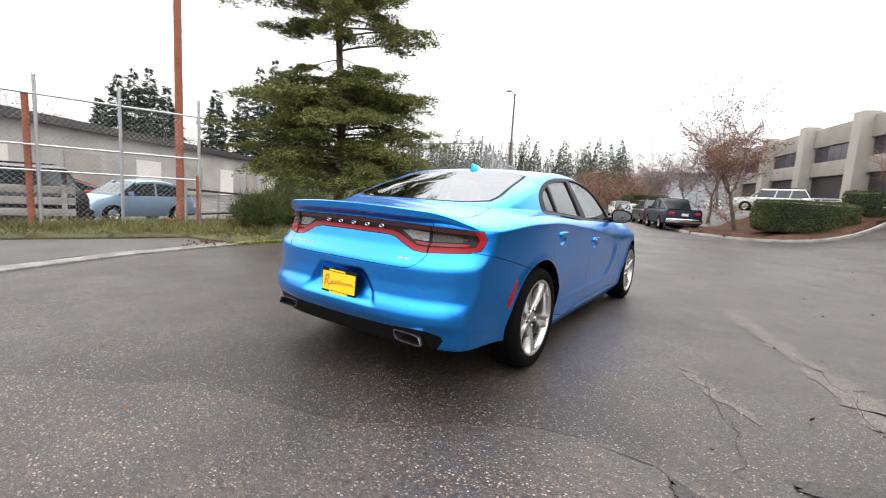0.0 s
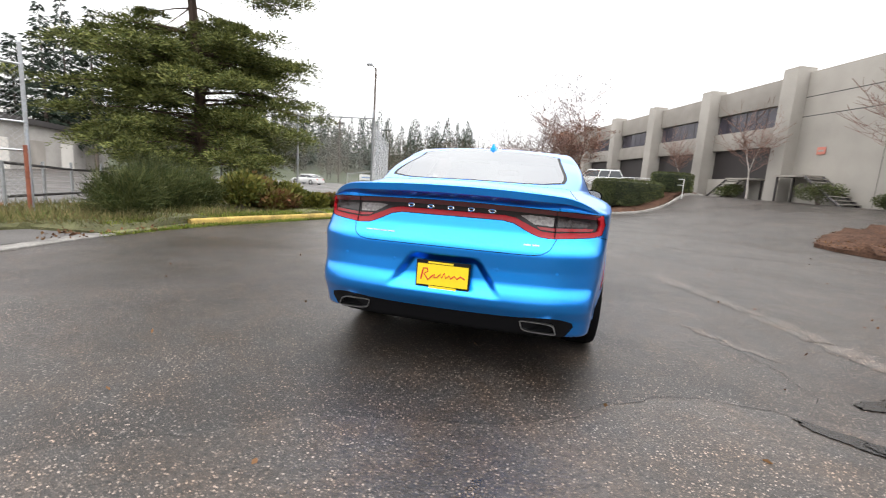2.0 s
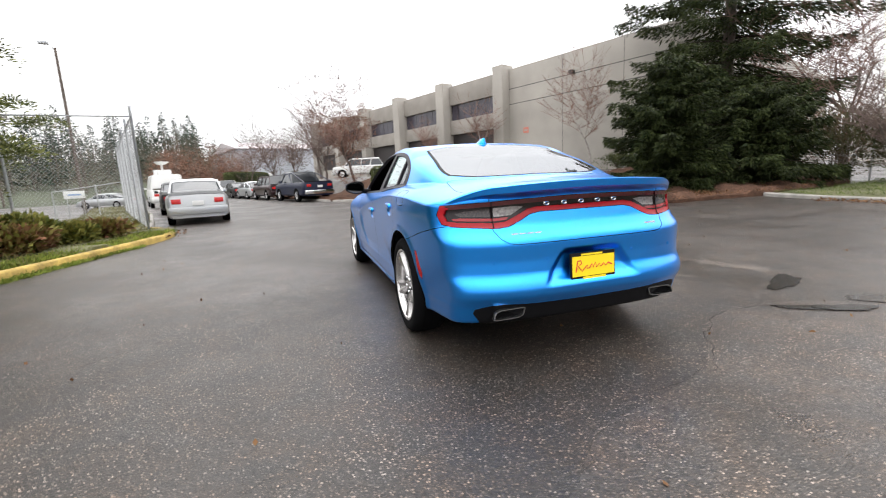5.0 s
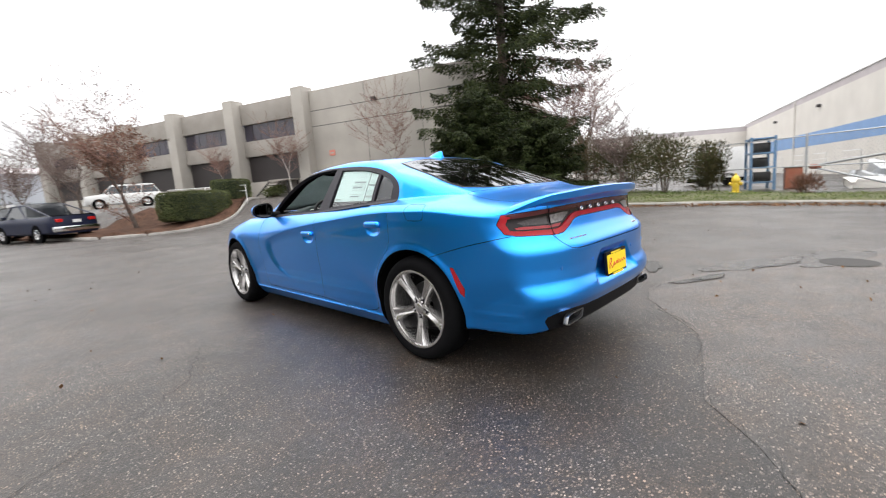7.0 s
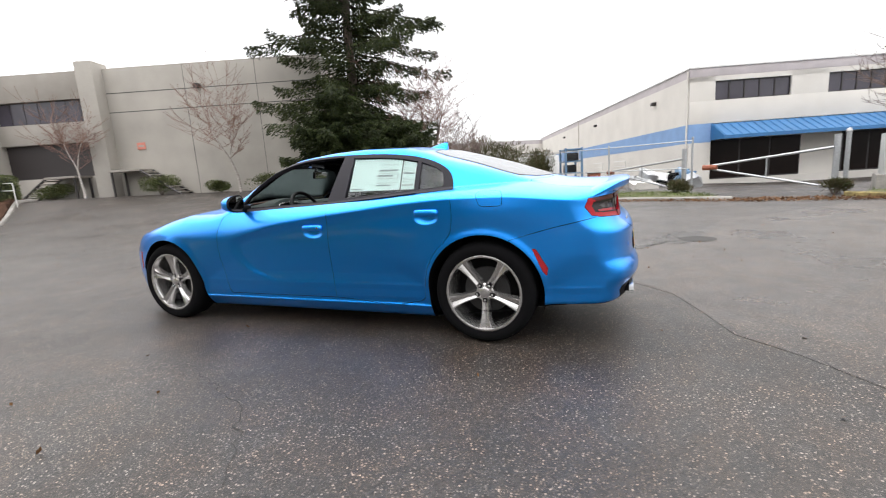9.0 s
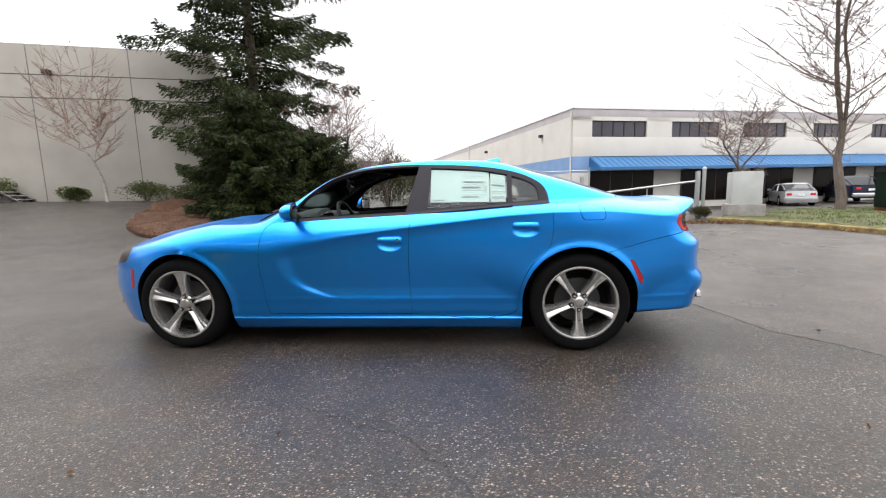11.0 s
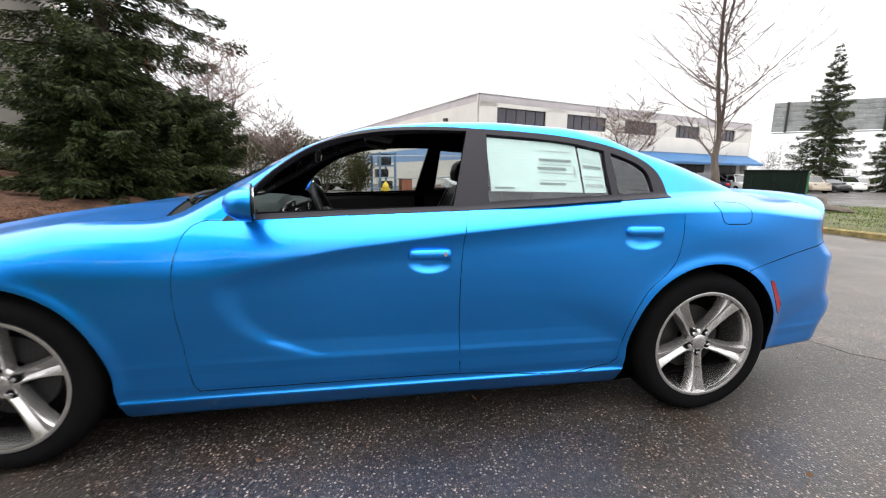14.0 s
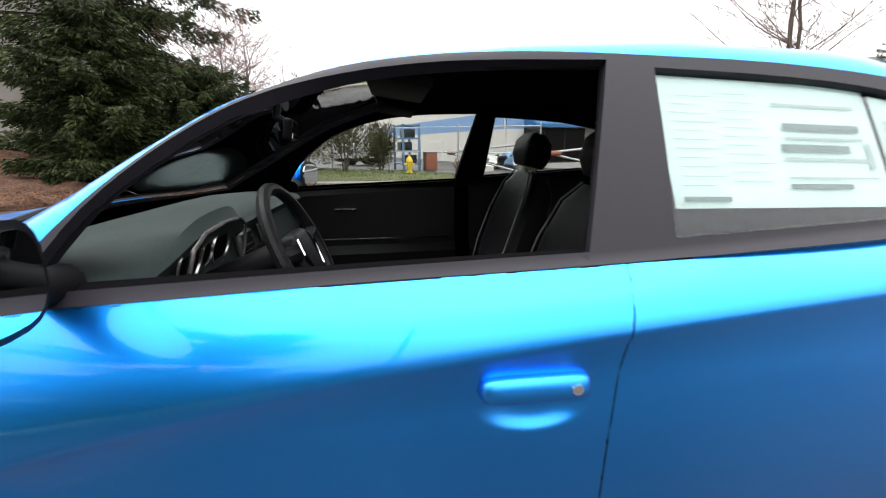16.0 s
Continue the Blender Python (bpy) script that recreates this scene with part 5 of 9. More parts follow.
def spread(near, far, step, growth=1.35):
    out, v, s = [], near, step
    while v < far:
        s *= growth
        v += s
        out.append(min(v, far))
    return out


gx = [-v for v in spread(40, 3000, 2)][::-1] + list(np.arange(-40, 40.1, 1.0)) + spread(40, 3000, 2)
gy = [-v for v in spread(40, 3000, 2)][::-1] + list(np.arange(-40, 60.1, 1.0)) + spread(60, 3000, 2)
ground = tagged(sheet("ground", gx, gy, asphalt), "worn dark grey asphalt yard, damp with pale stones", "ground", kind="structure")

M_CONC = material("tilt_up_concrete", (0.36, 0.335, 0.30), 0.85, bump=0.15, grain=30, vary=0.05, stain=0.16, stain_scale=0.5)
M_CONC_DARK = material("stained_concrete", (0.30, 0.275, 0.245), 0.85, bump=0.15, grain=30, vary=0.06, stain=0.22, stain_scale=0.6)
M_JOINT = material("dark_joint", (0.09, 0.085, 0.08), 0.9)
M_WIN_DARK = material("dark_window_glass", (0.045, 0.04, 0.055), 0.08, vary=0.25, grain=0.8, spec=0.6)
# bronze glass blackened: the shade of the window recess is in its colour
M_WIN_SHADED = material("shaded_bronze_glass", (0.010, 0.006, 0.005), 0.2, vary=0.3, grain=0.8, spec=0.10)
M_BRONZE = material("bronze_frame", (0.03, 0.025, 0.025), 0.5)
M_CREAM = material("cream_wall_paint", (0.64, 0.61, 0.565), 0.8, bump=0.08, grain=25, vary=0.04, stain=0.08, stain_scale=0.6)
M_LILAC = material("pale_mauve_paint", (0.47, 0.43, 0.44), 0.8, bump=0.08, grain=25, vary=0.05, stain=0.1)
M_BAND = material("blue_band_paint", (0.20, 0.33, 0.56), 0.75, bump=0.05, grain=25, vary=0.05, stain=0.1)
M_AWNING = material("blue_sheet_metal", (0.035, 0.15, 0.34), 0.35, 0.0, vary=0.08, grain=3, stain=0.12)
M_GALV = material("galvanised_steel", (0.42, 0.43, 0.44), 0.45, 0.8, vary=0.15, grain=25)
M_WHITE = material("white_paint", (0.72, 0.72, 0.71), 0.5, vary=0.04, stain=0.06)
M_RUST = material("rust_red_paint", (0.27, 0.082, 0.042), 0.7, bump=0.2, grain=18, vary=0.2, stain=0.25, stain_scale=3)
M_REDSIGN = material("faded_red_sign", (0.55, 0.20, 0.15), 0.7)

# ---- the concrete office block ----
FRAME1 = Matrix((( -U.x, N.x, 0, B1.x), (-U.y, N.y, 0, B1.y), (0, 0, 1, 0), (0, 0, 0, 1)))
# in its own frame x runs along the front to the south, y into the building, z up


def office():
    root = new("office_building")
    root.empty_display_size = 1
    root.matrix_world = FRAME1
    tagged(root, "long two-storey grey tilt-up concrete office block with dark windows", "building")
    z0, z1 = -0.6, 8.62
    plain0, plain1 = 0.9, 13.6
    part("wall", box_bm(plain0, plain1, 0.0, 0.35, z0, z1, 0.02), M_CONC, root)
    part("wall", box_bm(plain1 - 0.35, plain1, 0.35, 30, z0, z1, 0.02), M_CONC, root, "plain end wall")
    for z in (6.12, 7.2):
        part("joint", box_bm(plain0 + 0.05, plain1, -0.004, 0.02, z, z + 0.05), M_JOINT, root)
    for x in (5.6, 9.8):
        part("joint", box_bm(x, x + 0.03, -0.004, 0.02, 1.0, z1 - 0.02), M_JOINT, root)
    fins = [0.45, -6.45, -13.4, -20.4, -27.4, -34.4]
    for x in fins:
        part("pilaster", box_bm(x - 0.5, x + 0.5, -0.75, 0.4, z0, z1 + 0.28, 0.03), M_CONC, root, "tall concrete pilaster")
    for a, b in zip(fins[1:], fins):
        x0, x1 = a + 0.5, b - 0.5
        # parapet, spandrel and plinth between the windows
        part("spandrel", box_bm(x0, x1, 0.0, 0.3, 7.08, z1, 0.02), M_CONC_DARK, root)
        part("spandrel", box_bm(x0, x1, 0.0, 0.3, 4.62, 5.8, 0.02), M_CONC_DARK, root)
        part("plinth", box_bm(x0, x1, 0.0, 0.3, z0, 2.62, 0.02), M_CONC, root)
        for lo, hi, glass_mat, inset in ((5.8, 7.08, M_WIN_DARK, 0.18), (2.62, 4.62, M_WIN_SHADED, 0.28)):
            win = part("window", box_bm(x0, x1, inset + 0.05, inset + 0.12, lo, hi), M_BRONZE, root, "dark tinted ribbon window")
            count = 7 if lo > 5 else 5
            for k in range(count):
                w = (x1 - x0) / count
                bm = box_bm(x0 + k * w + 0.03, x0 + (k + 1) * w - 0.03, inset + 0.03, inset + 0.048, lo + 0.05, hi - 0.05)
                part("pane", bm, glass_mat, win)
        part("reveal", box_bm(x0, x1, 0.30, 0.34, 2.62, 7.08), M_BRONZE, root)
    part("wall", box_bm(-34.9, plain1, 29.6, 30, z0, z1), M_CONC, root)
    part("wall", box_bm(-35.2, -34.9, 0.0, 30, z0, z1), M_CONC, root)
    part("roof", box_bm(-34.9, plain1 - 0.35, 0.36, 29.6, z1 - 0.5, z1 - 0.2), M_CONC_DARK, root, "flat grey roof")
    # flood lamp on the wall
    lamp = part("wall_lamp", box_bm(6.25, 6.55, -0.3, 0.0, 7.22, 7.42, 0.02), M_BRONZE, root)
    part("lens", box_bm(6.28, 6.52, -0.27, -0.05, 7.2, 7.218), M_WIN_DARK, lamp)
    return root


office_building = office()


def steps_up(x0, direction, rise, top_z, base_z):
    """Open concrete steps with a landing against the wall."""
    root = new("outside_steps")
    root.matrix_world = FRAME1
    tagged(root, "concrete outside steps with a landing against the office wall", "steps", group="office steps")
    count = round((top_z - base_z) / rise)
    part("landing", box_bm(min(x0, x0 - direction * 1.8), max(x0, x0 - direction * 1.8), -1.3, -0.02, top_z - 0.12, top_z, 0.01), M_CONC_DARK, root)
    for k in range(count):
        a, b = x0 + direction * k * 0.27, x0 + direction * (k * 0.27 + 0.3)
        part("tread", box_bm(min(a, b), max(a, b), -1.25, -0.06, top_z - (k + 1) * rise - 0.05, top_z - (k + 1) * rise, 0.006), M_CONC, root)
    ex = x0 + direction * count * 0.27
    for y in (-1.2, -0.15):
        part("stringer", tube_bm([(x0, y, top_z - 0.1), (ex, y, base_z - 0.1)], 0.07, 6), M_BRONZE, root)
        part("leg", tube_bm([(x0 - direction * 1.7, y, top_z - 0.1), (x0 - direction * 1.7, y, base_z - 0.1)], 0.06, 6), M_BRONZE, root)
    return root


steps_up(3.0, 1, 0.18, 2.78, 1.1)
steps_up(-2.6, -1, 0.18, 2.62, 1.3)
sign = tagged(new("wall_sign"), "small faded red sign on the concrete wall", "sign")
sign.matrix_world = FRAME1 @ pose(2.5, -0.02, 4.15)
part("plate", box_bm(-0.25, 0.25, -0.02, 0.0, -0.2, 0.2, 0.01), M_REDSIGN, sign)
part("lettering", box_bm(-0.17, 0.17, -0.024, -0.021, -0.05, 0.05), M_CONC, sign, "unreadable faded writing")

# ---- the cream warehouse with the blue awning ----
FRAME2 = Matrix(((U2.x, N2.x, 0, B2.x), (U2.y, N2.y, 0, B2.y), (0, 0, 1, 0), (0, 0, 0, 1)))
# x runs along the front to the south, y along its north side, away from the yard


def warehouse():
    root = new("warehouse")
    root.matrix_world = FRAME2
    tagged(root, "cream two-storey warehouse with mauve parapet, blue band and blue awning", "building")
    z0, z1, long, deep = -0.9, 6.0, 30.0, 44.0
    wins = [(1.35, 5.3), (7.2, 11.0), (13.0, 16.7), (19.1, 22.3), (24.7, 27.6)]
    part("parapet", box_bm(0, long, 0, 0.3, 5.55, z1, 0.02), M_LILAC, root, "mauve painted parapet")
    part("coping", box_bm(-0.04, long + 0.04, -0.05, 0.34, z1, z1 + 0.08, 0.01), M_WHITE, root)
    part("wall", box_bm(0, long, 0, 0.3, 3.1, 4.3, 0.01), M_CREAM, root)
    edges = [0] + [v for w in wins for v in w] + [long]
    for a, b in zip(edges[::2], edges[1::2]):
        part("wall", box_bm(a, b, 0.0, 0.3, 4.3, 5.55), M_CREAM, root)
    part("lintel", box_bm(0, long, 0, 0.3, 5.3, 5.548), M_CREAM, root)
    for a, b in wins:
        win = part("window", box_bm(a, b, 0.16, 0.2, 4.3, 5.3), M_BRONZE, root, "dark framed upper window with five panes")
        w = (b - a) / 5
        for k in range(5):
            part("pane", box_bm(a + k * w + 0.04, a + (k + 1) * w - 0.04, 0.135, 0.15, 4.36, 5.24), M_WIN_DARK, win)
        bm = bmesh.new()
        for k in range(6):
            add_box(bm, a + k * w - 0.03, a + k * w + 0.03, 0.10, 0.2, 4.3, 5.3)
        add_box(bm, a, b, 0.102, 0.2, 4.3, 4.36), add_box(bm, a, b, 0.102, 0.2, 5.24, 5.3)
        part("frame", bm, M_BRONZE, win, smooth=False)
    # ground floor: corner wall, shop windows in the shade of the awning
    part("wall", box_bm(0, 1.2, 0, 0.3, z0, 2.1), M_CREAM, root)
    part("band", box_bm(-0.006, 1.2, -0.006, 0.3, 2.1, 3.1), M_BAND, root, "blue painted band")
    part("recess", box_bm(1.2, long, 0.4, 0.6, z0, 3.1), M_CREAM, root)
    fronts = [(1.3, 6.2), (8.4, 12.6), (14.2, 18.0), (20.0, 24.0), (26.0, 29.0)]
    for a, b in fronts:
        shop = part("shop_window", box_bm(a, b, 0.30, 0.40, 0.05, 2.2), M_BRONZE, root, "dark ground-floor window")
        w = (b - a) / 3
        for k in range(3):
            part("pane", box_bm(a + k * w + 0.05, a + (k + 1) * w - 0.05, 0.28, 0.298, 0.12, 2.15), M_WIN_SHADED, shop)
    part("plinth", box_bm(1.2, long, 0.2, 0.399, z0, 0.05), M_CREAM, root)
    awn = part("awning", prism_bm([(0.0, 3.06), (-1.25, 2.36), (-1.25, 2.18), (-1.2, 2.18), (-1.2, 2.32), (0.0, 2.96)], 1.2, long + 0.4, "yz"), M_AWNING, root, "sloped blue sheet-metal awning", smooth=False)
    part("end_panel", prism_bm([(0.0, 3.05), (-1.24, 2.36), (-1.24, 2.19), (0, 2.19)], 1.19, 1.215, "yz"), M_AWNING, awn, smooth=False)
    slope = (Vector((0, -1.25, 2.37)) - Vector((0, 0, 3.07)))
    for k in range(int((long - 1) / 0.42)):
        x = 1.25 + k * 0.42
        bm = bmesh.new()
        add_tube(bm, [(x, 0, 3.075), (x, -1.25, 2.375)], 0.03, 4)
        part("seam", bm, M_AWNING, awn)
    # north side
    part("wall", box_bm(0, 0.3, 0.3, deep, 3.1, 5.55), M_CREAM, root)
    part("wall", box_bm(0, 0.3, 0.3, deep, z0, 2.1), M_CREAM, root)
    part("band", box_bm(-0.006, 0.3, 0.3, deep, 2.1, 3.1), M_BAND, root, "blue painted band")
    part("parapet", box_bm(-0.001, 0.3, 0.3, deep, 5.55, z1), M_LILAC, root)
    part("coping", box_bm(-0.05, 0.34, 0.34, deep, z1, z1 + 0.08), M_WHITE, root)
    for y in (9, 14.5, 19.5, 25.5, 31):
        door = part("loading_door", box_bm(-0.03, 0.02, y, y + 2.6, -0.5, 1.5), M_WHITE, root, "closed pale loading door")
        for k in range(5):
            part("slat", box_bm(-0.04, -0.03, y + 0.03, y + 2.57, -0.47 + k * 0.39, -0.12 + k * 0.39), M_CREAM, door)
    for y in (0.0, 22.0):
        part("downpipe", tube_bm([(-0.07, y + 0.1, z0), (-0.07, y + 0.1, 5.9)], 0.05), M_CREAM, root)
    for y in (4.0, 16, 28):
        part("wall_lamp", box_bm(-0.25, 0, y, y + 0.3, 4.75, 4.95, 0.02), M_BRONZE, root)
    part("wall", box_bm(long, long + 0.3, 0, deep, z0, z1), M_CREAM, root)
    part("wall", box_bm(0.3, long, deep - 0.3, deep, z0, z1), M_CREAM, root)
    part("roof", box_bm(0.3, long, 0.3, deep - 0.3, z1 - 0.5, z1 - 0.25), M_CONC_DARK, root)
    return root


warehouse()


# ---- plants ----
def leaf_mesh(name, centres, dirs, lengths, widths, mat, parent, label="", bend=0.0, kind=""):
    """Many small pointed leaves or needle sprays as one mesh; each is a bent blade of four corners."""
    c, d = np.asarray(centres, float), np.asarray(dirs, float)
    n = len(c)
    d = d / np.maximum(np.linalg.norm(d, axis=1, keepdims=True), 1e-6)
    r = np.random.normal(size=(n, 3))
    s = np.cross(d, r)
    s = s / np.maximum(np.linalg.norm(s, axis=1, keepdims=True), 1e-6)
    L, W = np.asarray(lengths, float).reshape(-1, 1) * np.ones((n, 1)), np.asarray(widths, float).reshape(-1, 1) * np.ones((n, 1))
    drop = np.array([[0, 0, -1.0]]) * L * bend
    v = np.stack([c, c + d * L * 0.5 + s * W + drop * 0.3, c + d * L + drop, c + d * L * 0.5 - s * W + drop * 0.3], 1).reshape(-1, 3)
    me = bpy.data.meshes.new(name)
    me.vertices.add(4 * n), me.loops.add(4 * n), me.polygons.add(n)
    me.vertices.foreach_set("co", v.ravel())
    me.loops.foreach_set("vertex_index", np.arange(4 * n))
    me.polygons.foreach_set("loop_start", np.arange(n) * 4)
    me.update(calc_edges=True)
    me.materials.append(mat)
    ob = new(name, me)
    if parent is not None:
        ob.parent = parent
    if label:
        ob["label"] = label
    if kind:
        ob["kind"] = kind
    return ob


def leaf_material(name, color, second, rough=0.55, clear=0.25):
    """Foliage: each leaf has its own tone between two colours, with broad light and dark clumps."""
    m = bpy.data.materials.new(name)
    m.use_nodes = True
    n, l = m.node_tree.nodes, m.node_tree.links
    b = n["Principled BSDF"]
    b.inputs["Roughness"].default_value = rough
    b.inputs["Specular IOR Level"].default_value = 0.12
    geo, tc, nt, mx, mx2 = n.new("ShaderNodeNewGeometry"), n.new("ShaderNodeTexCoord"), n.new("ShaderNodeTexNoise"), n.new("ShaderNodeMixRGB"), n.new("ShaderNodeMixRGB")
    nt.inputs["Scale"].default_value, nt.inputs["Detail"].default_value = 1.3, 4
    l.new(tc.outputs["Object"], nt.inputs["Vector"])
    mx.inputs["Color1"].default_value, mx.inputs["Color2"].default_value = (*color, 1), (*second, 1)
    l.new(geo.outputs["Random Per Island"], mx.inputs["Fac"])
    ramp = n.new("ShaderNodeMapRange")
    ramp.inputs["From Min"].default_value, ramp.inputs["From Max"].default_value = 0.35, 0.68
    ramp.inputs["To Min"].default_value, ramp.inputs["To Max"].default_value = 0.65, 1.35
    l.new(nt.outputs["Fac"], ramp.inputs["Value"])
    sc = n.new("ShaderNodeVectorMath")
    sc.operation = "SCALE"
    l.new(mx.outputs["Color"], sc.inputs[0])
    l.new(ramp.outputs["Result"], sc.inputs["Scale"])
    l.new(sc.outputs["Vector"], b.inputs["Base Color"])
    return m


M_SPRUCE = leaf_material("spruce_needles", (0.009, 0.017, 0.006), (0.062, 0.075, 0.024))
M_SPRUCE_LOW = leaf_material("low_conifer_needles", (0.007, 0.014, 0.005), (0.050, 0.062, 0.020))
M_LIMB = material("dark_inner_bough", (0.035, 0.027, 0.022), 0.95, spec=0.1, bump=0.4, grain=24, vary=0.3)
M_PINE = leaf_material("pine_needles", (0.040, 0.060, 0.019), (0.245, 0.255, 0.080))
# distance haze is mixed into the far needles' colour as a greyer tone
M_FAR = leaf_material("hazed_far_needles", (0.022, 0.036, 0.026), (0.055, 0.072, 0.050))
M_HEDGE = leaf_material("hedge_leaves", (0.055, 0.075, 0.028), (0.14, 0.15, 0.06))
M_BROOM = leaf_material("broom_twigs", (0.026, 0.044, 0.014), (0.115, 0.122, 0.042))
M_BRUSH = leaf_material("winter_brush", (0.10, 0.075, 0.045), (0.06, 0.075, 0.03))
M_BRAMBLE = leaf_material("bramble_leaves", (0.17, 0.070, 0.045), (0.15, 0.155, 0.035))
M_BRAMBLE_GREEN = leaf_material("green_bramble_leaves", (0.055, 0.075, 0.018), (0.19, 0.17, 0.04))
M_MOSS = leaf_material("mossy_fringe", (0.085, 0.13, 0.018), (0.20, 0.22, 0.04), 0.8)
M_RUSTLEAF = leaf_material("rusty_winter_twigs", (0.22, 0.10, 0.06), (0.13, 0.09, 0.07))
M_GRASS_DRY = leaf_material("rough_winter_grass", (0.07, 0.095, 0.025), (0.20, 0.155, 0.075), 0.8)
M_KERB_MOSS = material("mossy_yellowed_kerb", (0.24, 0.185, 0.07), 0.9, bump=0.5, grain=20, vary=0.3, stain=0.6, stain_scale=3)
M_GRASS = leaf_material("grass_blades", (0.05, 0.10, 0.02), (0.14, 0.17, 0.045), 0.7)
M_DRY = leaf_material("fallen_leaves", (0.20, 0.11, 0.05), (0.10, 0.05, 0.03), 0.8)
M_BARK = material("grey_brown_bark", (0.12, 0.095, 0.08), 0.9, bump=0.6, grain=24, vary=0.3, stain=0.3, stain_scale=4, stretch=(1, 1, 0.25))
M_BARK_PINE = material("reddish_pine_bark", (0.13, 0.085, 0.065), 0.9, bump=0.7, grain=18, vary=0.35, stain=0.3, stain_scale=3, stretch=(1, 1, 0.25))
M_BIRCH = material("pale_birch_bark", (0.42, 0.38, 0.35), 0.85, bump=0.3, grain=12, vary=0.25, stain=0.4, stain_scale=6, stretch=(1, 1, 2))
M_TWIG = material("fine_winter_twigs", (0.16, 0.115, 0.10), 0.9, vary=0.2)
M_TWIG_RED = material("reddish_winter_twigs", (0.21, 0.125, 0.10), 0.9, vary=0.2)
M_MULCH = material("red_brown_bark_mulch", (0.078, 0.043, 0.029), 0.95, bump=1.0, grain=20, vary=0.6, stain=0.45, stain_scale=3, spec=0.1)
M_TURF = material("grass_soil", (0.085, 0.085, 0.035), 0.95, bump=0.8, grain=40, vary=0.35, stain=0.4, stain_scale=1.2)
M_KERB_OLD = material("sunken_mossy_kerb", (0.12, 0.12, 0.05), 0.95, bump=0.6, grain=20, vary=0.35, stain=0.6, stain_scale=4)
M_KERB = material("weathered_kerb_concrete", (0.27, 0.255, 0.235), 0.9, bump=0.4, grain=30, vary=0.15, stain=0.35, stain_scale=2.5)
M_KERB_Y = material("worn_yellow_kerb_paint", (0.37, 0.255, 0.06), 0.8, bump=0.4, grain=24, vary=0.25, stain=0.5, stain_scale=4)


def spread_dir(n, up=0.0):
    v = np.random.normal(size=(n, 3))
    v[:, 2] += up
    return v / np.linalg.norm(v, axis=1, keepdims=True)


def spruce(name, at, tall, wide, label, low=0.3, whorls=26, sprays=150, seed=1, mat=None, lean=0.8, grow=1.0, skirt=1.0):
    """A conifer: straight tapered trunk, whorls of drooping boughs, each hung with sprays of needles."""
    rs = np.random.RandomState(seed)
    root = thing(name, label, "tree", (at[0], at[1], height(at[0], at[1]) if len(at) < 3 else at[2]))
    part("trunk", tube_bm([(0, 0, -0.2), (0.03, 0, tall * 0.4), (0, 0.02, tall * 0.8), (0, 0, tall)], [tall * 0.012, tall * 0.0085, tall * 0.004, 0.01], 8), M_BARK, root)
    limbs = bmesh.new()
    cs, ds, ls = [], [], []
    for w in range(whorls):
        f = w / (whorls - 1)
        zw = low + (tall - low) * f ** 0.92
        reach = wide * (1 - f) ** lean * (0.75 + 0.25 * math.sin(min(f * 6, 1.57))) + 0.15
        reach *= skirt + (1 - skirt) * min(1.0, f / 0.24)
        count = 7 if f < 0.85 else 5
        for k in range(count):
            a = 2 * math.pi * (k + rs.rand() * 0.8) / count + w * 1.1
            R = reach * (0.45 + 0.65 * rs.rand())
            tilt = 0.10 + 0.35 * f - 0.25 * (1 - f) * rs.rand()
            z = zw + rs.uniform(-0.5, 0.5) * (tall - low) / whorls
            pts = []
            for t in np.linspace(0, 1, 6):
                pts.append(Vector((math.cos(a) * R * t, math.sin(a) * R * t, z + R * (tilt * t - 0.30 * t * t + 0.17 * t ** 4))))
            add_tube(limbs, pts[:5], [0.005 + 0.012 * R * (1 - t) ** 1.3 for t in np.linspace(0, 0.9, 5)], 4, caps=False)
            m = max(12, int(sprays * R / wide * (0.8 + 0.4 * rs.rand())))
            t = 0.03 + 1.01 * rs.rand(m) ** 0.9
            base = np.stack([np.cos(a) * R * t, np.sin(a) * R * t, z + R * (tilt * t - 0.30 * t * t + 0.17 * t ** 4)], 1)
            across = (rs.rand(m) - 0.5) * 2
            width = 0.29 * R * (1.05 - t) * (0.75 + 0.35 * np.sin(t * R * 5.0 + k)) + 0.09
            off = across * width
            base[:, 0] += -np.sin(a) * off
            base[:, 1] += np.cos(a) * off
            base[:, 2] -= np.abs(across) * width * 0.28 + (0.20 + 0.06 * R) * rs.rand(m) ** 1.4
            d = np.stack([np.cos(a) - np.sin(a) * across * 1.2, np.sin(a) + np.cos(a) * across * 1.2, 0.10 - 0.75 * rs.rand(m)], 1) + rs.normal(size=(m, 3)) * 0.35
            cs.append(base), ds.append(d), ls.append((0.13 + 0.16 * rs.rand(m)) * grow)
    tagged(part("bough_frame", limbs, M_LIMB, root), kind="stuff")
    ls = np.concatenate(ls)
    leaf_mesh("crown", np.concatenate(cs), np.concatenate(ds), ls, ls * 0.12, mat or M_SPRUCE, root, "dark green drooping needle boughs", bend=0.25)
    return root


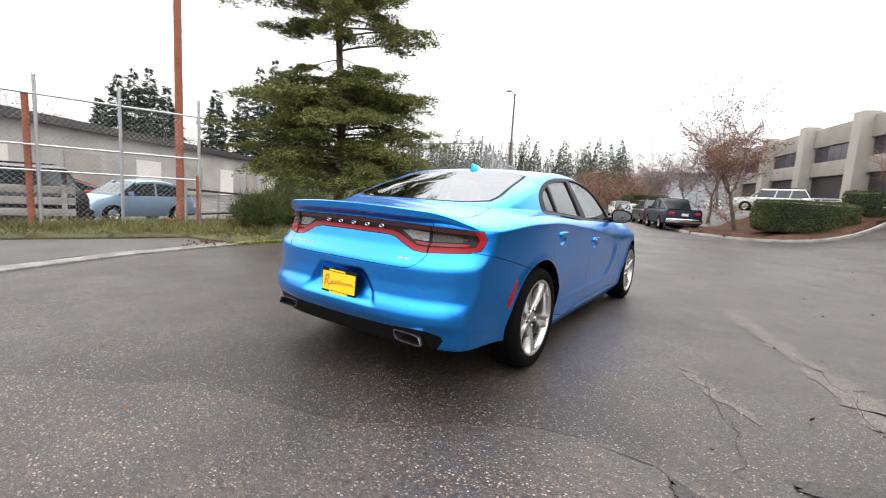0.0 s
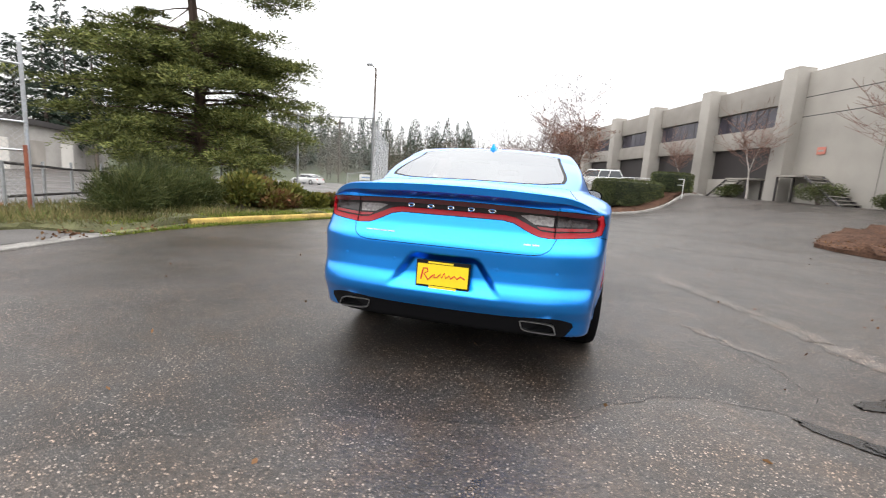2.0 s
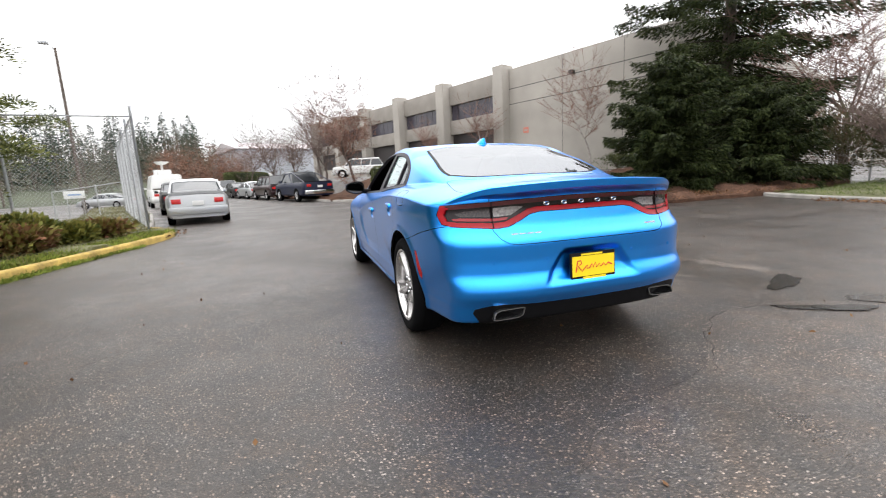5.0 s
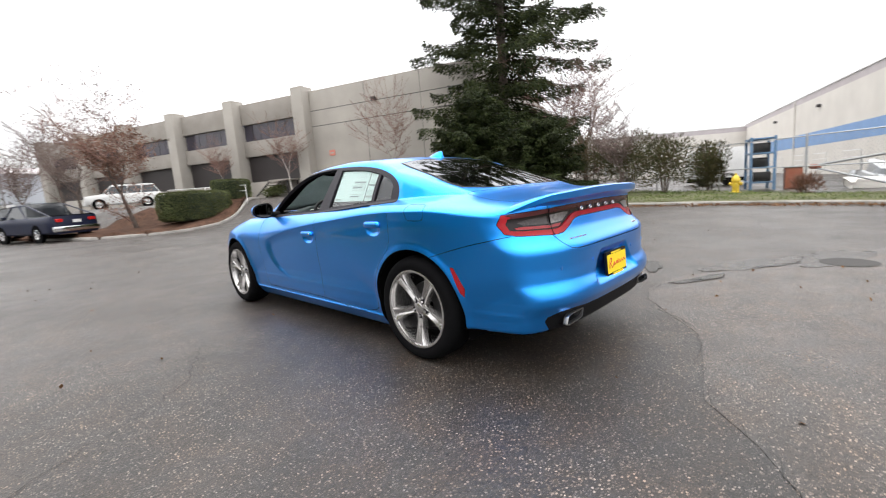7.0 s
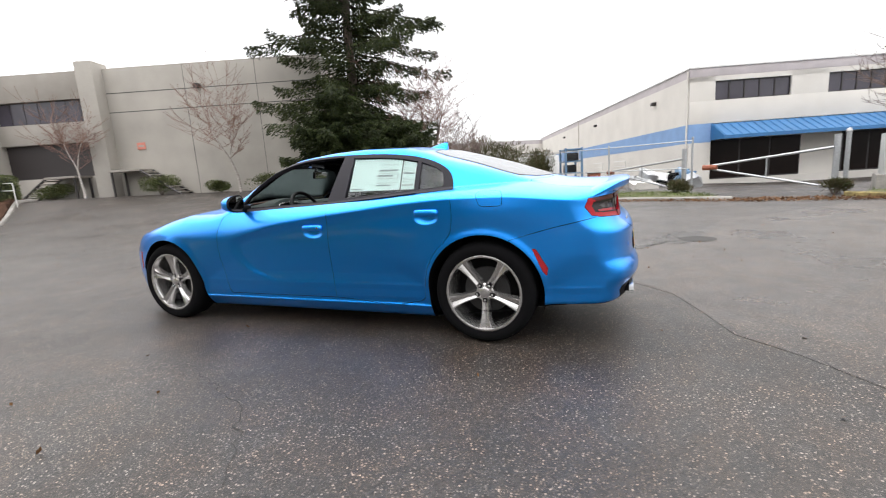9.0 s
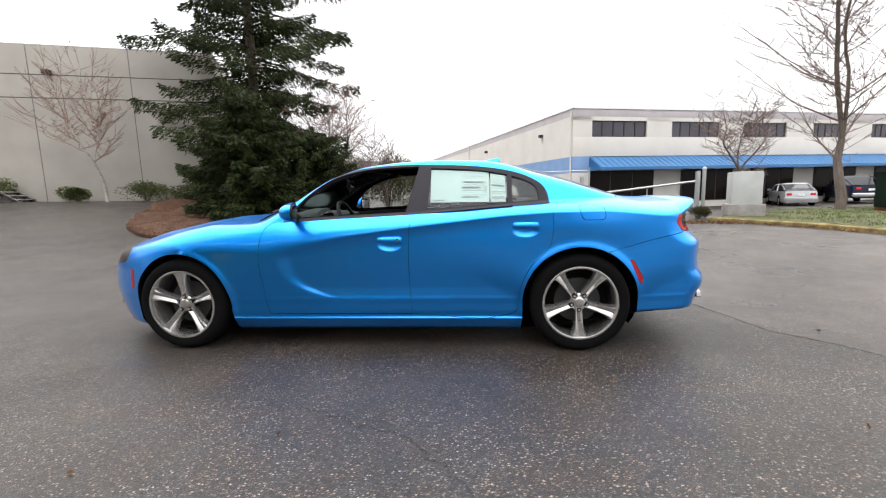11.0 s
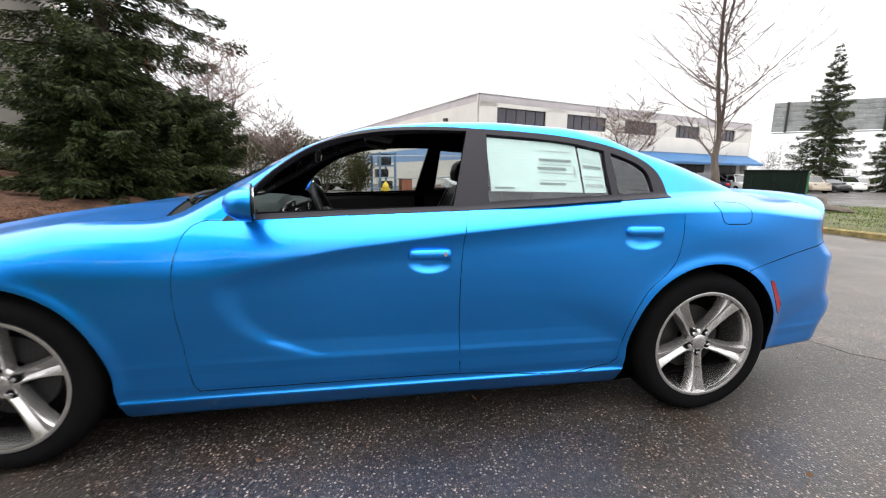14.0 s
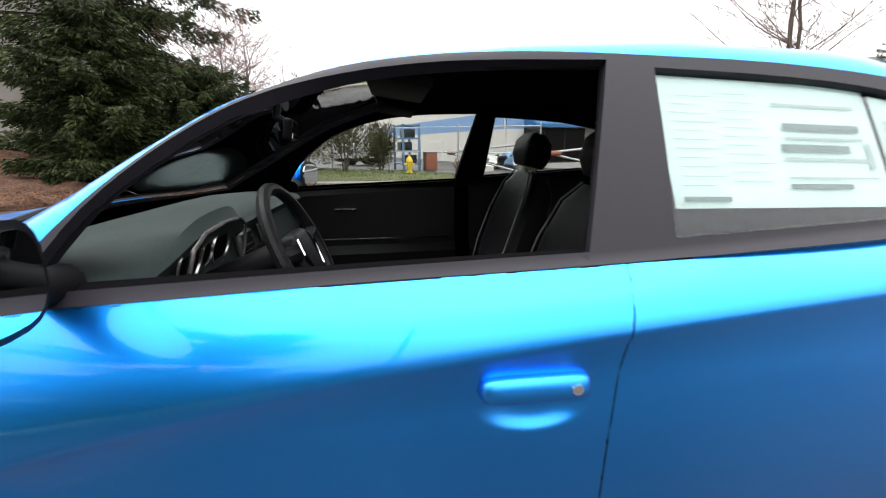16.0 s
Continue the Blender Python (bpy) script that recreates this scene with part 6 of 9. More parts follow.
def pine(at, tall, label, seed=3):
    """A pine with a wide dense lower skirt, a bare stretch of trunk and a loose top."""
    rs = np.random.RandomState(seed)
    root = thing("pine_tree", label, "tree", (at[0], at[1], height(*at)))
    lean = lambda z: (0.12 * math.sin(z * 0.5), 0.10 * math.sin(z * 0.35 + 1))
    part("trunk", tube_bm([(*lean(z), z) for z in np.linspace(-0.2, tall, 12)], [0.24 - 0.21 * t for t in np.linspace(0, 1, 12)], 10), M_BARK_PINE, root)
    limbs = bmesh.new()
    cs, ds, ls = [], [], []

    def bough(z, a, R, rise, clumps, size, thick):
        x0, y0 = lean(z)
        pts = []
        side = rs.normal() * 0.18
        for t in np.linspace(0, 1, 7):
            aa = a + side * t
            pts.append(Vector((x0 + math.cos(aa) * R * t, y0 + math.sin(aa) * R * t, z + R * (rise * t - 0.22 * t * t))))
        add_tube(limbs, pts, [thick * (1 - 0.85 * t) for t in np.linspace(0, 1, 7)], 5, caps=False)
        for _ in range(clumps):
            t = 0.34 + 0.70 * rs.rand() ** 0.55
            aa = a + side * t
            c = np.array([x0 + math.cos(aa) * R * t, y0 + math.sin(aa) * R * t, z + R * (rise * t - 0.22 * t * t)])
            c += rs.normal(size=3) * np.array([0.26, 0.26, 0.06]) * size
            m = int(210 + 70 * rs.rand())
            p = rs.normal(size=(m, 3)) * np.array([0.17, 0.17, 0.048]) * size
            p[:, 2] -= 0.6 * (p[:, 0] ** 2 + p[:, 1] ** 2)
            cs.append(c + p)
            d = p * np.array([1, 1, 0.4]) + rs.normal(size=(m, 3)) * 0.07
            d[:, 2] += 0.10
            ds.append(d)
            ls.append(0.08 + 0.07 * rs.rand(m))
    for _ in range(96):
        z = 1.3 + 4.4 * rs.rand() ** 0.9
        bough(z, rs.rand() * 2 * math.pi, (4.25 - 0.42 * abs(z - 2.9)) * (0.45 + 0.55 * rs.rand()), 0.10 + 0.14 * rs.rand(), 9, 1.2, 0.05)
    for _ in range(62):
        z = 6.6 + (tall - 7.0) * rs.rand()
        bough(z, rs.rand() * 2 * math.pi, (4.4 - 0.28 * (z - 6.6)) * (0.40 + 0.55 * rs.rand()), 0.15 + 0.2 * rs.rand(), 9, 1.15, 0.055)
    for _ in range(5):
        bough(6.0 + rs.rand() * 0.8, rs.rand() * 2 * math.pi, 1.4 + 1.5 * rs.rand(), -0.25, 4, 0.7, 0.03)
    tagged(part("bough_frame", limbs, M_BARK_PINE, root), kind="stuff")
    ls = np.concatenate(ls)
    leaf_mesh("crown", np.concatenate(cs), np.concatenate(ds), ls, 0.0165, M_PINE, root, "dense blue-green needle clumps")
    return root


def bare_tree(name, at, tall, label, bark, twig, seed=5, fork=2, spread=0.45, lowest=0.3, depth=4, z=None, category="tree", bole=0.30, leader=1.0, girth=0.017, leaves=None):
    """A leafless tree: trunk, forks and a haze of fine twigs."""
    rs = random.Random(seed)
    root = thing(name, label, category, (at[0], at[1], height(*at) if z is None else z))
    wood, fine = bmesh.new(), bmesh.new()
    tips = []

    def grow(p, d, length, radius, level):
        tall_leader = level == 1 and leader > 1.5
        steps = 10 if tall_leader else 4 if level < 3 else 2
        pts, q, dd = [p], p.copy(), d.copy()
        for _ in range(steps):
            dd = (dd + Vector((rs.gauss(0, 0.12), rs.gauss(0, 0.12), (0.12 if tall_leader else 0.06) + rs.gauss(0, 0.05)))).normalized()
            q = q + dd * length / steps
            pts.append(q.copy())
        radii = [max(radius * (1 - 0.42 * t / steps), 0.0075) for t in range(steps + 1)]
        add_tube(wood if level < 2 else fine, pts, radii, 7 if level < 2 else 3, caps=False)
        if level >= 2:
            tips.append(tuple(pts[-1]))
        if level >= depth:
            return
        n = fork if level == 0 else 2
        for k in range(n):
            side = Vector((rs.gauss(0, 1), rs.gauss(0, 1), 0.25 * rs.gauss(0, 1))).normalized()
            if level == 0:
                side = Vector((math.cos(2 * math.pi * k / n + seed), math.sin(2 * math.pi * k / n + seed), 0))
            nd = (dd * (1 - spread * (0.75 if level == 0 else 1)) + side * spread).normalized()
            grow(pts[-1], nd, length * (0.72 + 0.22 * rs.random()) * (leader if level == 0 else 1.0), radii[-1] * (0.80 if k == 0 else 0.62), level + 1)
        for t in range(1, steps + 1):
            for _ in range(1 if level == 0 else 2):
                if rs.random() < (0.8 if level else lowest):
                    side = Vector((rs.gauss(0, 1), rs.gauss(0, 1), 0.2)).normalized()
                    grow(pts[t], (dd * 0.35 + side * 0.8).normalized(), length * (0.38 + 0.3 * rs.random()) * (0.55 if tall_leader else 1.0), radii[t] * 0.40, max(level + 1, 2))
    grow(Vector((0, 0, -0.15)), Vector((0, 0, 1)), tall * bole, tall * girth, 0)
    part("trunk", wood, bark, root)
    tagged(part("twig_haze", fine, twig, root, "haze of fine bare twigs"), kind="stuff")
    if leaves is not None:
        ls_ = np.random.RandomState(seed)
        pick = [p for p in tips if ls_.rand() < 0.40]
        c = np.concatenate([np.array(p) + ls_.normal(size=(9, 3)) * np.array([0.22, 0.22, 0.05]) for p in pick])
        leaf_mesh("leaves", c, ls_.normal(size=c.shape), 0.09 + 0.07 * ls_.rand(len(c)), 0.022, leaves, root, "few rusty leaves left at the twig ends")
    return root


def patch_mesh(poly, lift, wave=0.0, step=0.35, edge=0.10):
    """A raised bed that follows the ground inside an outline of (x, y)."""
    xs, ys = [p[0] for p in poly], [p[1] for p in poly]
    bm = bmesh.new()
    gx_, gy_ = np.arange(min(xs), max(xs) + step, step), np.arange(min(ys), max(ys) + step, step)
    grid = [[bm.verts.new((x, y, 0)) for y in gy_] for x in gx_]
    for i in range(len(gx_) - 1):
        for j in range(len(gy_) - 1):
            bm.faces.new((grid[i][j], grid[i + 1][j], grid[i + 1][j + 1], grid[i][j + 1]))
    bm.normal_update()
    cut(bm, poly, "xy", lambda c, n: True, margin=step * 1.6)
    c = np.array([f.calc_center_median() for f in bm.faces])
    keep = inside(list(poly), c[:, 0], c[:, 1])
    bmesh.ops.delete(bm, geom=[f for f, k in zip(bm.faces, keep) if not k], context="FACES")
    rim = {v for e in bm.edges if len(e.link_faces) == 1 for v in e.verts}
    for v in bm.verts:
        extra = 0.0 if v in rim else wave * (0.6 + noise.noise(Vector((v.co.x * 0.9, v.co.y * 0.9, 3.1))) + 0.5 * noise.noise(Vector((v.co.x * 3, v.co.y * 3, 1.7))))
        v.co.z = height(v.co.x, v.co.y) + lift + max(extra, -0.02)
    border = [e for e in bm.edges if len(e.link_faces) == 1]
    made = bmesh.ops.extrude_edge_only(bm, edges=border)
    for g in made["geom"]:
        if isinstance(g, bmesh.types.BMVert):
            g.co.z -= lift + 0.15
    bmesh.ops.recalc_face_normals(bm, faces=bm.faces[:])
    return bm


def kerb_mesh(line, wide=0.15, high=0.13, flip=1):
    """A kerb with rounded top edges along a line of (x, y); it stands to the left of the line, or right with flip -1."""
    pts = []
    for (x0, y0), (x1, y1) in zip(line, line[1:]):
        n = max(1, int(math.hypot(x1 - x0, y1 - y0) / 0.5))
        pts += [(x0 + (x1 - x0) * k / n, y0 + (y1 - y0) * k / n) for k in range(n)]
    pts.append(line[-1])
    for _ in range(3):
        pts = [pts[0]] + [((a[0] + 2 * b[0] + c[0]) / 4, (a[1] + 2 * b[1] + c[1]) / 4) for a, b, c in zip(pts, pts[1:], pts[2:])] + [pts[-1]]
    bm = bmesh.new()
    rows = []
    for k, (x, y) in enumerate(pts):
        a, b = pts[max(k - 1, 0)], pts[min(k + 1, len(pts) - 1)]
        d = Vector((b[0] - a[0], b[1] - a[1], 0)).normalized()
        s = Vector((-d.y, d.x, 0)) * flip
        jig = noise.noise(Vector((x * 1.7, y * 1.7, 0.3))) * 0.012
        z = height(x, y)
        rows.append([bm.verts.new(Vector((x, y, z)) + s * u + Vector((0, 0, v))) for u, v in ((-0.01, -0.15), (0.0 + jig, high * 0.7), (0.02 + jig, high * 0.93), (0.045, high + jig), (wide - 0.03, high + jig), (wide, high * 0.8), (wide, -0.15))])
    for p, q in zip(rows, rows[1:]):
        for i in range(6):
            bm.faces.new((p[i], p[i + 1], q[i + 1], q[i]))
    bm.faces.new(rows[0]), bm.faces.new(rows[-1])
    bmesh.ops.recalc_face_normals(bm, faces=bm.faces[:])
    return bm


def scatter(poly, n, seed):
    """Points inside an outline."""
    rs = np.random.RandomState(seed)
    xs, ys = [p[0] for p in poly], [p[1] for p in poly]
    out = np.zeros((0, 2))
    while len(out) < n:
        q = np.stack([rs.uniform(min(xs), max(xs), n), rs.uniform(min(ys), max(ys), n)], 1)
        out = np.concatenate([out, q[inside(list(poly), q[:, 0], q[:, 1])]])
    return out[:n]


def ground_cover(name, poly, n, mat, label, lift, long=(0.05, 0.12), wide=0.006, up=1.6, seed=1, category="grass"):
    q = scatter(poly, n, seed)
    z = np.array([height(x, y) for x, y in q]) + lift
    np.random.seed(seed)
    ob = leaf_mesh(name, np.column_stack([q, z]), spread_dir(n, up), np.random.uniform(*long, n), wide, mat, None)
    return tagged(ob, label, category, kind="stuff")


def bush(name, at, size, label, mat, n=3500, seed=1, leaf=0.09, lift=0.0, upright=0.4, wide=0.22, group=""):
    """A shrub of many small leaves on a few stems, with an uneven outline."""
    rs = np.random.RandomState(seed)
    root = thing(name, label, "shrub", (at[0], at[1], height(*at) + lift), group=group)
    lobes = [(rs.uniform(-0.5, 0.5, 3) * np.array([1, 1, 0.6]), 0.40 + 0.3 * rs.rand()) for _ in range(11)]
    p = []
    for c, r in lobes:
        v = rs.normal(size=(n // 11, 3))
        v = v / np.linalg.norm(v, axis=1, keepdims=True) * (r * (0.72 + 0.36 * rs.rand(len(v), 1)))
        p.append(c + v)
    p = np.concatenate(p)
    d = p.copy() + rs.normal(size=p.shape) * 0.35
    d[:, 2] += upright
    p = p * np.array(size) * np.array([0.62, 0.62, 0.5]) + np.array([0, 0, size[2] * 0.5])
    ok = p[:, 2] > 0.02
    leaf_mesh("foliage", p[ok], d[ok], leaf * (0.7 + 0.6 * rs.rand(ok.sum())), leaf * wide, mat, root)
    stems = bmesh.new()
    for _ in range(9):
        a, r = rs.rand() * 6.28, 0.45 * rs.rand() + 0.1
        add_tube(stems, [(0.05 * math.cos(a), 0.05 * math.sin(a), -0.05), (math.cos(a) * r * size[0] * 0.5, math.sin(a) * r * size[1] * 0.5, size[2] * 0.45), (math.cos(a) * r * size[0], math.sin(a) * r * size[1], size[2] * 0.85)], [0.02, 0.014, 0.005], 4)
    part("stems", stems, M_BARK, root)
    return root


def broom(at, size, seed, label, mat=None, n=2800):
    """A clump of thin upright green twigs."""
    rs = np.random.RandomState(seed)
    root = thing("broom_shrub", label, "shrub", (at[0], at[1], height(*at) + 0.1), group="shrubs by the kerb")
    m = 110
    a, r = rs.rand(m) * 6.28, np.sqrt(rs.rand(m))
    base = np.stack([np.cos(a) * r * size[0] * 0.35, np.sin(a) * r * size[1] * 0.35, np.zeros(m)], 1)
    tip = np.stack([np.cos(a) * r * size[0], np.sin(a) * r * size[1], size[2] * (1.05 - 0.45 * r ** 2) * (0.7 + 0.4 * rs.rand(m))], 1)
    k = rs.randint(0, m, n * 4)
    t = rs.rand(n * 4) ** 0.75
    p = base[k] * (1 - t)[:, None] + tip[k] * t[:, None] + rs.normal(size=(n * 4, 3)) * 0.07
    d = (tip - base)[k] + rs.normal(size=(n * 4, 3)) * 0.45
    p[:, 2] = np.maximum(p[:, 2], 0.02)
    leaf_mesh("twig_mass", p, d, 0.16 + 0.18 * rs.rand(n * 4), 0.0042, mat or M_BROOM, root)
    return root


spruce("spruce_tree", (16.9, 10.2), 24.0, 6.9, "tall dark green spruce with drooping boughs in a mulch bed", low=0.4, whorls=31, sprays=1750, seed=4, lean=0.85, grow=0.95, skirt=0.55)
spruce("low_spruce", (13.8, 6.3), 3.6, 2.9, "low spreading dark conifer beside the tall spruce", low=0.12, whorls=14, sprays=1500, grow=0.68, mat=M_SPRUCE_LOW, seed=9, lean=0.55)
spruce("low_spruce", (10.9, 7.5), 4.6, 2.15, "low dark conifer at the foot of the tall spruce", low=0.08, whorls=16, sprays=1500, grow=0.68, mat=M_SPRUCE_LOW, seed=12, lean=0.45)
spruce("low_spruce", (14.0, 8.6), 4.4, 2.6, "dense dark conifer beneath the tall spruce", low=0.1, whorls=15, sprays=1300, grow=0.72, mat=M_SPRUCE_LOW, seed=13, lean=0.55)
pine((-11.6, 7.6), 13.0, "broad green pine with a bare red trunk behind the kerb")
bare_tree("bare_tree", (12.5, -13.65), 14.0, "tall bare forked tree on the grass verge", M_BARK, M_TWIG, seed=26, fork=2, spread=0.09, bole=0.20, lowest=0.9, depth=4, leader=2.4, girth=0.013)
bare_tree("bare_tree", (18.6, -14.4), 7.5, "smaller bare tree before the warehouse", M_BARK, M_TWIG, seed=8, fork=3, spread=0.42)


# ---- parked vehicles ----
def paint(name, color, rough=0.3, metal=0.3):
    return material(name, color, rough, metal, vary=0.05, grain=200, coat=0.35, stain=0.06)


M_SILVER = paint("silver_paint", (0.42, 0.43, 0.44), 0.3, 0.6)
M_WHITE_CAR = paint("white_car_paint", (0.68, 0.68, 0.67), 0.35, 0.0)
M_NAVY = material("dark_blue_paint", (0.005, 0.008, 0.028), 0.35, spec=0.3, vary=0.05, grain=200)
M_DARKCAR = material("black_car_paint", (0.006, 0.006, 0.007), 0.3, spec=0.3, vary=0.05, grain=200, coat=0.2)
M_MAROON = paint("dark_maroon_paint", (0.03, 0.012, 0.014))
M_PALEBLUE = paint("pale_blue_paint", (0.20, 0.30, 0.42), 0.35, 0.2)
M_TAN = paint("tan_paint", (0.42, 0.36, 0.28), 0.35, 0.3)
M_REDCAR = paint("red_car_paint", (0.35, 0.02, 0.02))
M_CARGLASS = material("dark_car_window", (0.02, 0.024, 0.028), 0.05, spec=0.7, vary=0.1)
M_TAIL = material("red_tail_light", (0.5, 0.015, 0.015), 0.2, coat=0.6)

SHAPES = {
    # length, width, bottom, [bonnet, scuttle, roof front, roof rear, deck front, tail] as (share of length from the nose, height)
    "saloon": (4.65, 1.80, 0.22, [(0.0, 0.55), (0.03, 0.72), (0.26, 0.93), (0.42, 1.40), (0.66, 1.44), (0.84, 1.06), (0.985, 1.02), (1.0, 0.60)], 0.32, 0.93),
    "hatch": (3.57, 1.65, 0.22, [(0.0, 0.46), (0.015, 0.66), (0.06, 0.82), (0.19, 0.95), (0.25, 1.08), (0.34, 1.34), (0.42, 1.46), (0.55, 1.51), (0.70, 1.49), (0.83, 1.38), (0.92, 1.10), (0.965, 0.94), (0.99, 0.80), (1.0, 0.46)], 0.30, 0.95),
    "suv": (4.80, 1.88, 0.30, [(0.0, 0.62), (0.02, 0.98), (0.24, 1.10), (0.37, 1.72), (0.90, 1.74), (0.975, 1.15), (0.99, 1.05), (1.0, 0.65)], 0.36, 1.08),
    "pickup": (5.60, 1.95, 0.36, [(0.0, 0.70), (0.02, 1.05), (0.26, 1.16), (0.37, 1.80), (0.58, 1.82), (0.625, 1.22), (0.985, 1.20), (1.0, 0.70)], 0.39, 1.16),
    "van": (5.40, 2.00, 0.32, [(0.0, 0.65), (0.02, 0.98), (0.12, 1.15), (0.24, 1.95), (0.97, 2.05), (0.99, 1.10), (0.995, 1.0), (1.0, 0.6)], 0.35, 1.15),
}


def parked(kind, body, at, heading, label, group="parked vehicles", name=None):
    """A parked vehicle whose nose points along +y of its own frame."""
    length, width, low, line, wheel_r, belt = SHAPES[kind]
    root = thing(name or {"saloon": "parked_car", "hatch": "small_hatchback", "suv": "parked_suv", "pickup": "pickup_truck", "van": "parked_van"}[kind], label, "car" if kind not in ("pickup", "van") else {"pickup": "pickup truck", "van": "van"}[kind], (at[0], at[1], height(*at)), heading, group=group)
    half = length / 2
    xs, zs = [p[0] for p in line], [p[1] for p in line]
    hw = width / 2

    def deck(t):
        return float(np.interp(t, xs, zs))

    def plan(t):
        return hw * (1 - 0.16 * max(0.0, (0.12 - t) / 0.12) ** 2 - 0.12 * max(0.0, (t - 0.90) / 0.10) ** 2)
    bm = bmesh.new()
    ts = sorted(set(list(np.linspace(0, 1, 41)) + xs))
    rows = []
    for t in ts:
        y, w, top_z = half - t * length, plan(t), min(deck(t), belt)
        rows.append([bm.verts.new((x, y, z)) for x, z in ((-w * 0.90, low), (-w * 0.985, low + 0.08), (-w, low + (top_z - low) * 0.55), (-w * 0.985, top_z - 0.09), (-w * 0.93, top_z), (0, top_z + 0.015), (w * 0.93, top_z), (w * 0.985, top_z - 0.09), (w, low + (top_z - low) * 0.55), (w * 0.985, low + 0.08), (w * 0.90, low))])
    for p, q in zip(rows, rows[1:]):
        for i in range(10):
            bm.faces.new((p[i], p[i + 1], q[i + 1], q[i]))
        bm.faces.new((p[10], p[0], q[0], q[10]))
    bm.faces.new(rows[0]), bm.faces.new(rows[-1])
    bmesh.ops.recalc_face_normals(bm, faces=bm.faces[:])
    axles = (half - length * (0.185 if kind != "hatch" else 0.17), -half + length * (0.21 if kind != "pickup" else 0.24))
    part("body", bm, body, root, sharp=42)
    # cabin
    t_cab = [t for t in np.linspace(0, 1, 81) if deck(t) > belt + 0.012]
    bm, roofm = bmesh.new(), bmesh.new()
    rows, rrows = [], []
    for t in t_cab:
        y, w, z1 = half - t * length, plan(t) * 0.93, deck(t)
        k = (z1 - belt) / (max(zs) - belt)
        wr = w - 0.16 * k
        rows.append([bm.verts.new((x, y, z)) for x, z in ((-w, belt - 0.01), (-wr, z1 - 0.05 * k), (-wr * 0.82, z1 - 0.004), (0, z1 + 0.012), (wr * 0.82, z1 - 0.004), (wr, z1 - 0.05 * k), (w, belt - 0.01))])
    for p, q in zip(rows, rows[1:]):
        for i in range(6):
            bm.faces.new((p[i], p[i + 1], q[i + 1], q[i]))
    bmesh.ops.recalc_face_normals(bm, faces=bm.faces[:])
    part("glasshouse", bm, M_CARGLASS if kind != "van" else body, root, "dark windows" if kind != "van" else "", sharp=40)
    peak = max(zs)
    t_roof = [t for t in np.linspace(0, 1, 81) if deck(t) > peak - 0.085]
    bm = bmesh.new()
    rows = []
    for t in t_roof:
        y, w, z1 = half - t * length, plan(t) * 0.93, deck(t)
        wr = w - 0.16 * (z1 - belt) / (peak - belt) + 0.012
        rows.append([bm.verts.new((x, y, z)) for x, z in ((-wr - 0.012, z1 - 0.10), (-wr, z1 - 0.035), (-wr * 0.82, z1 + 0.012), (0, z1 + 0.028), (wr * 0.82, z1 + 0.012), (wr, z1 - 0.035), (wr + 0.012, z1 - 0.10))])
    for p, q in zip(rows, rows[1:]):
        for i in range(6):
            bm.faces.new((p[i], p[i + 1], q[i + 1], q[i]))
    bm.faces.new(rows[0]), bm.faces.new(rows[-1])
    bmesh.ops.recalc_face_normals(bm, faces=bm.faces[:])
    part("roof", bm, body, root, sharp=40)
    # pillars
    t0, t1, ta, tb = t_cab[0], t_cab[-1], t_roof[0], t_roof[-1]
    cols = [(t0, ta), (t1, tb)] + [((t0 + t1) / 2 + d, (ta + tb) / 2 + d) for d in ((0.0,) if kind not in ("suv", "van") else (-0.06, 0.12))]
    for low_t, high_t in cols:
        for s in (-1, 1):
            wl_, wh = plan(low_t) * 0.93, plan(high_t) * 0.93 - 0.16
            part("pillar", tube_bm([(s * (wl_ + 0.002), half - low_t * length, belt - 0.02), (s * (wh + 0.008), half - high_t * length, peak - 0.06)], 0.032, 6), body, root)
    # wheels
    for ya in axles:
        for s in (-1, 1):
            tyre = lathe_bm([(wheel_r * 0.62, -0.10), (wheel_r * 0.95, -0.105), (wheel_r, -0.07), (wheel_r, 0.07), (wheel_r * 0.95, 0.105), (wheel_r * 0.62, 0.10)], 24)
            w_ = part("wheel", tyre, M_TYRE, root)
            rim = lathe_bm([(wheel_r * 0.63, 0.09), (wheel_r * 0.56, 0.098), (wheel_r * 0.45, 0.07), (wheel_r * 0.20, 0.085), (0.001, 0.088)], 18)
            part("rim", rim, M_ALLOY, w_)
            bm = bmesh.new()
            for k in range(5):
                a = 2 * math.pi * k / 5
                add_tube(bm, [(0.082, 0.06 * math.cos(a), 0.06 * math.sin(a)), (0.092, wheel_r * 0.56 * math.cos(a), wheel_r * 0.56 * math.sin(a))], 0.022, 4)
            part("spokes", bm, M_SILVER, w_)
            arch = lathe_bm([(wheel_r * 0.9, 0.0), (wheel_r * 1.14, 0.0), (wheel_r * 1.16, -0.02)], 28)
            ar = part("wheel_arch", arch, M_LINER, root)
            place = pose(s * (hw - 0.10), ya, wheel_r) @ (Matrix.Identity(4) if s > 0 else Matrix.Rotation(math.pi, 4, "Z"))
            w_.matrix_world = root.matrix_world @ place
            ar.matrix_world = root.matrix_world @ pose(s * (hw + 0.003), ya, wheel_r) @ (Matrix.Identity(4) if s > 0 else Matrix.Rotation(math.pi, 4, "Z"))
    # lamps, bumpers, plates
    tail_z = min(zs[-2], belt) - 0.16
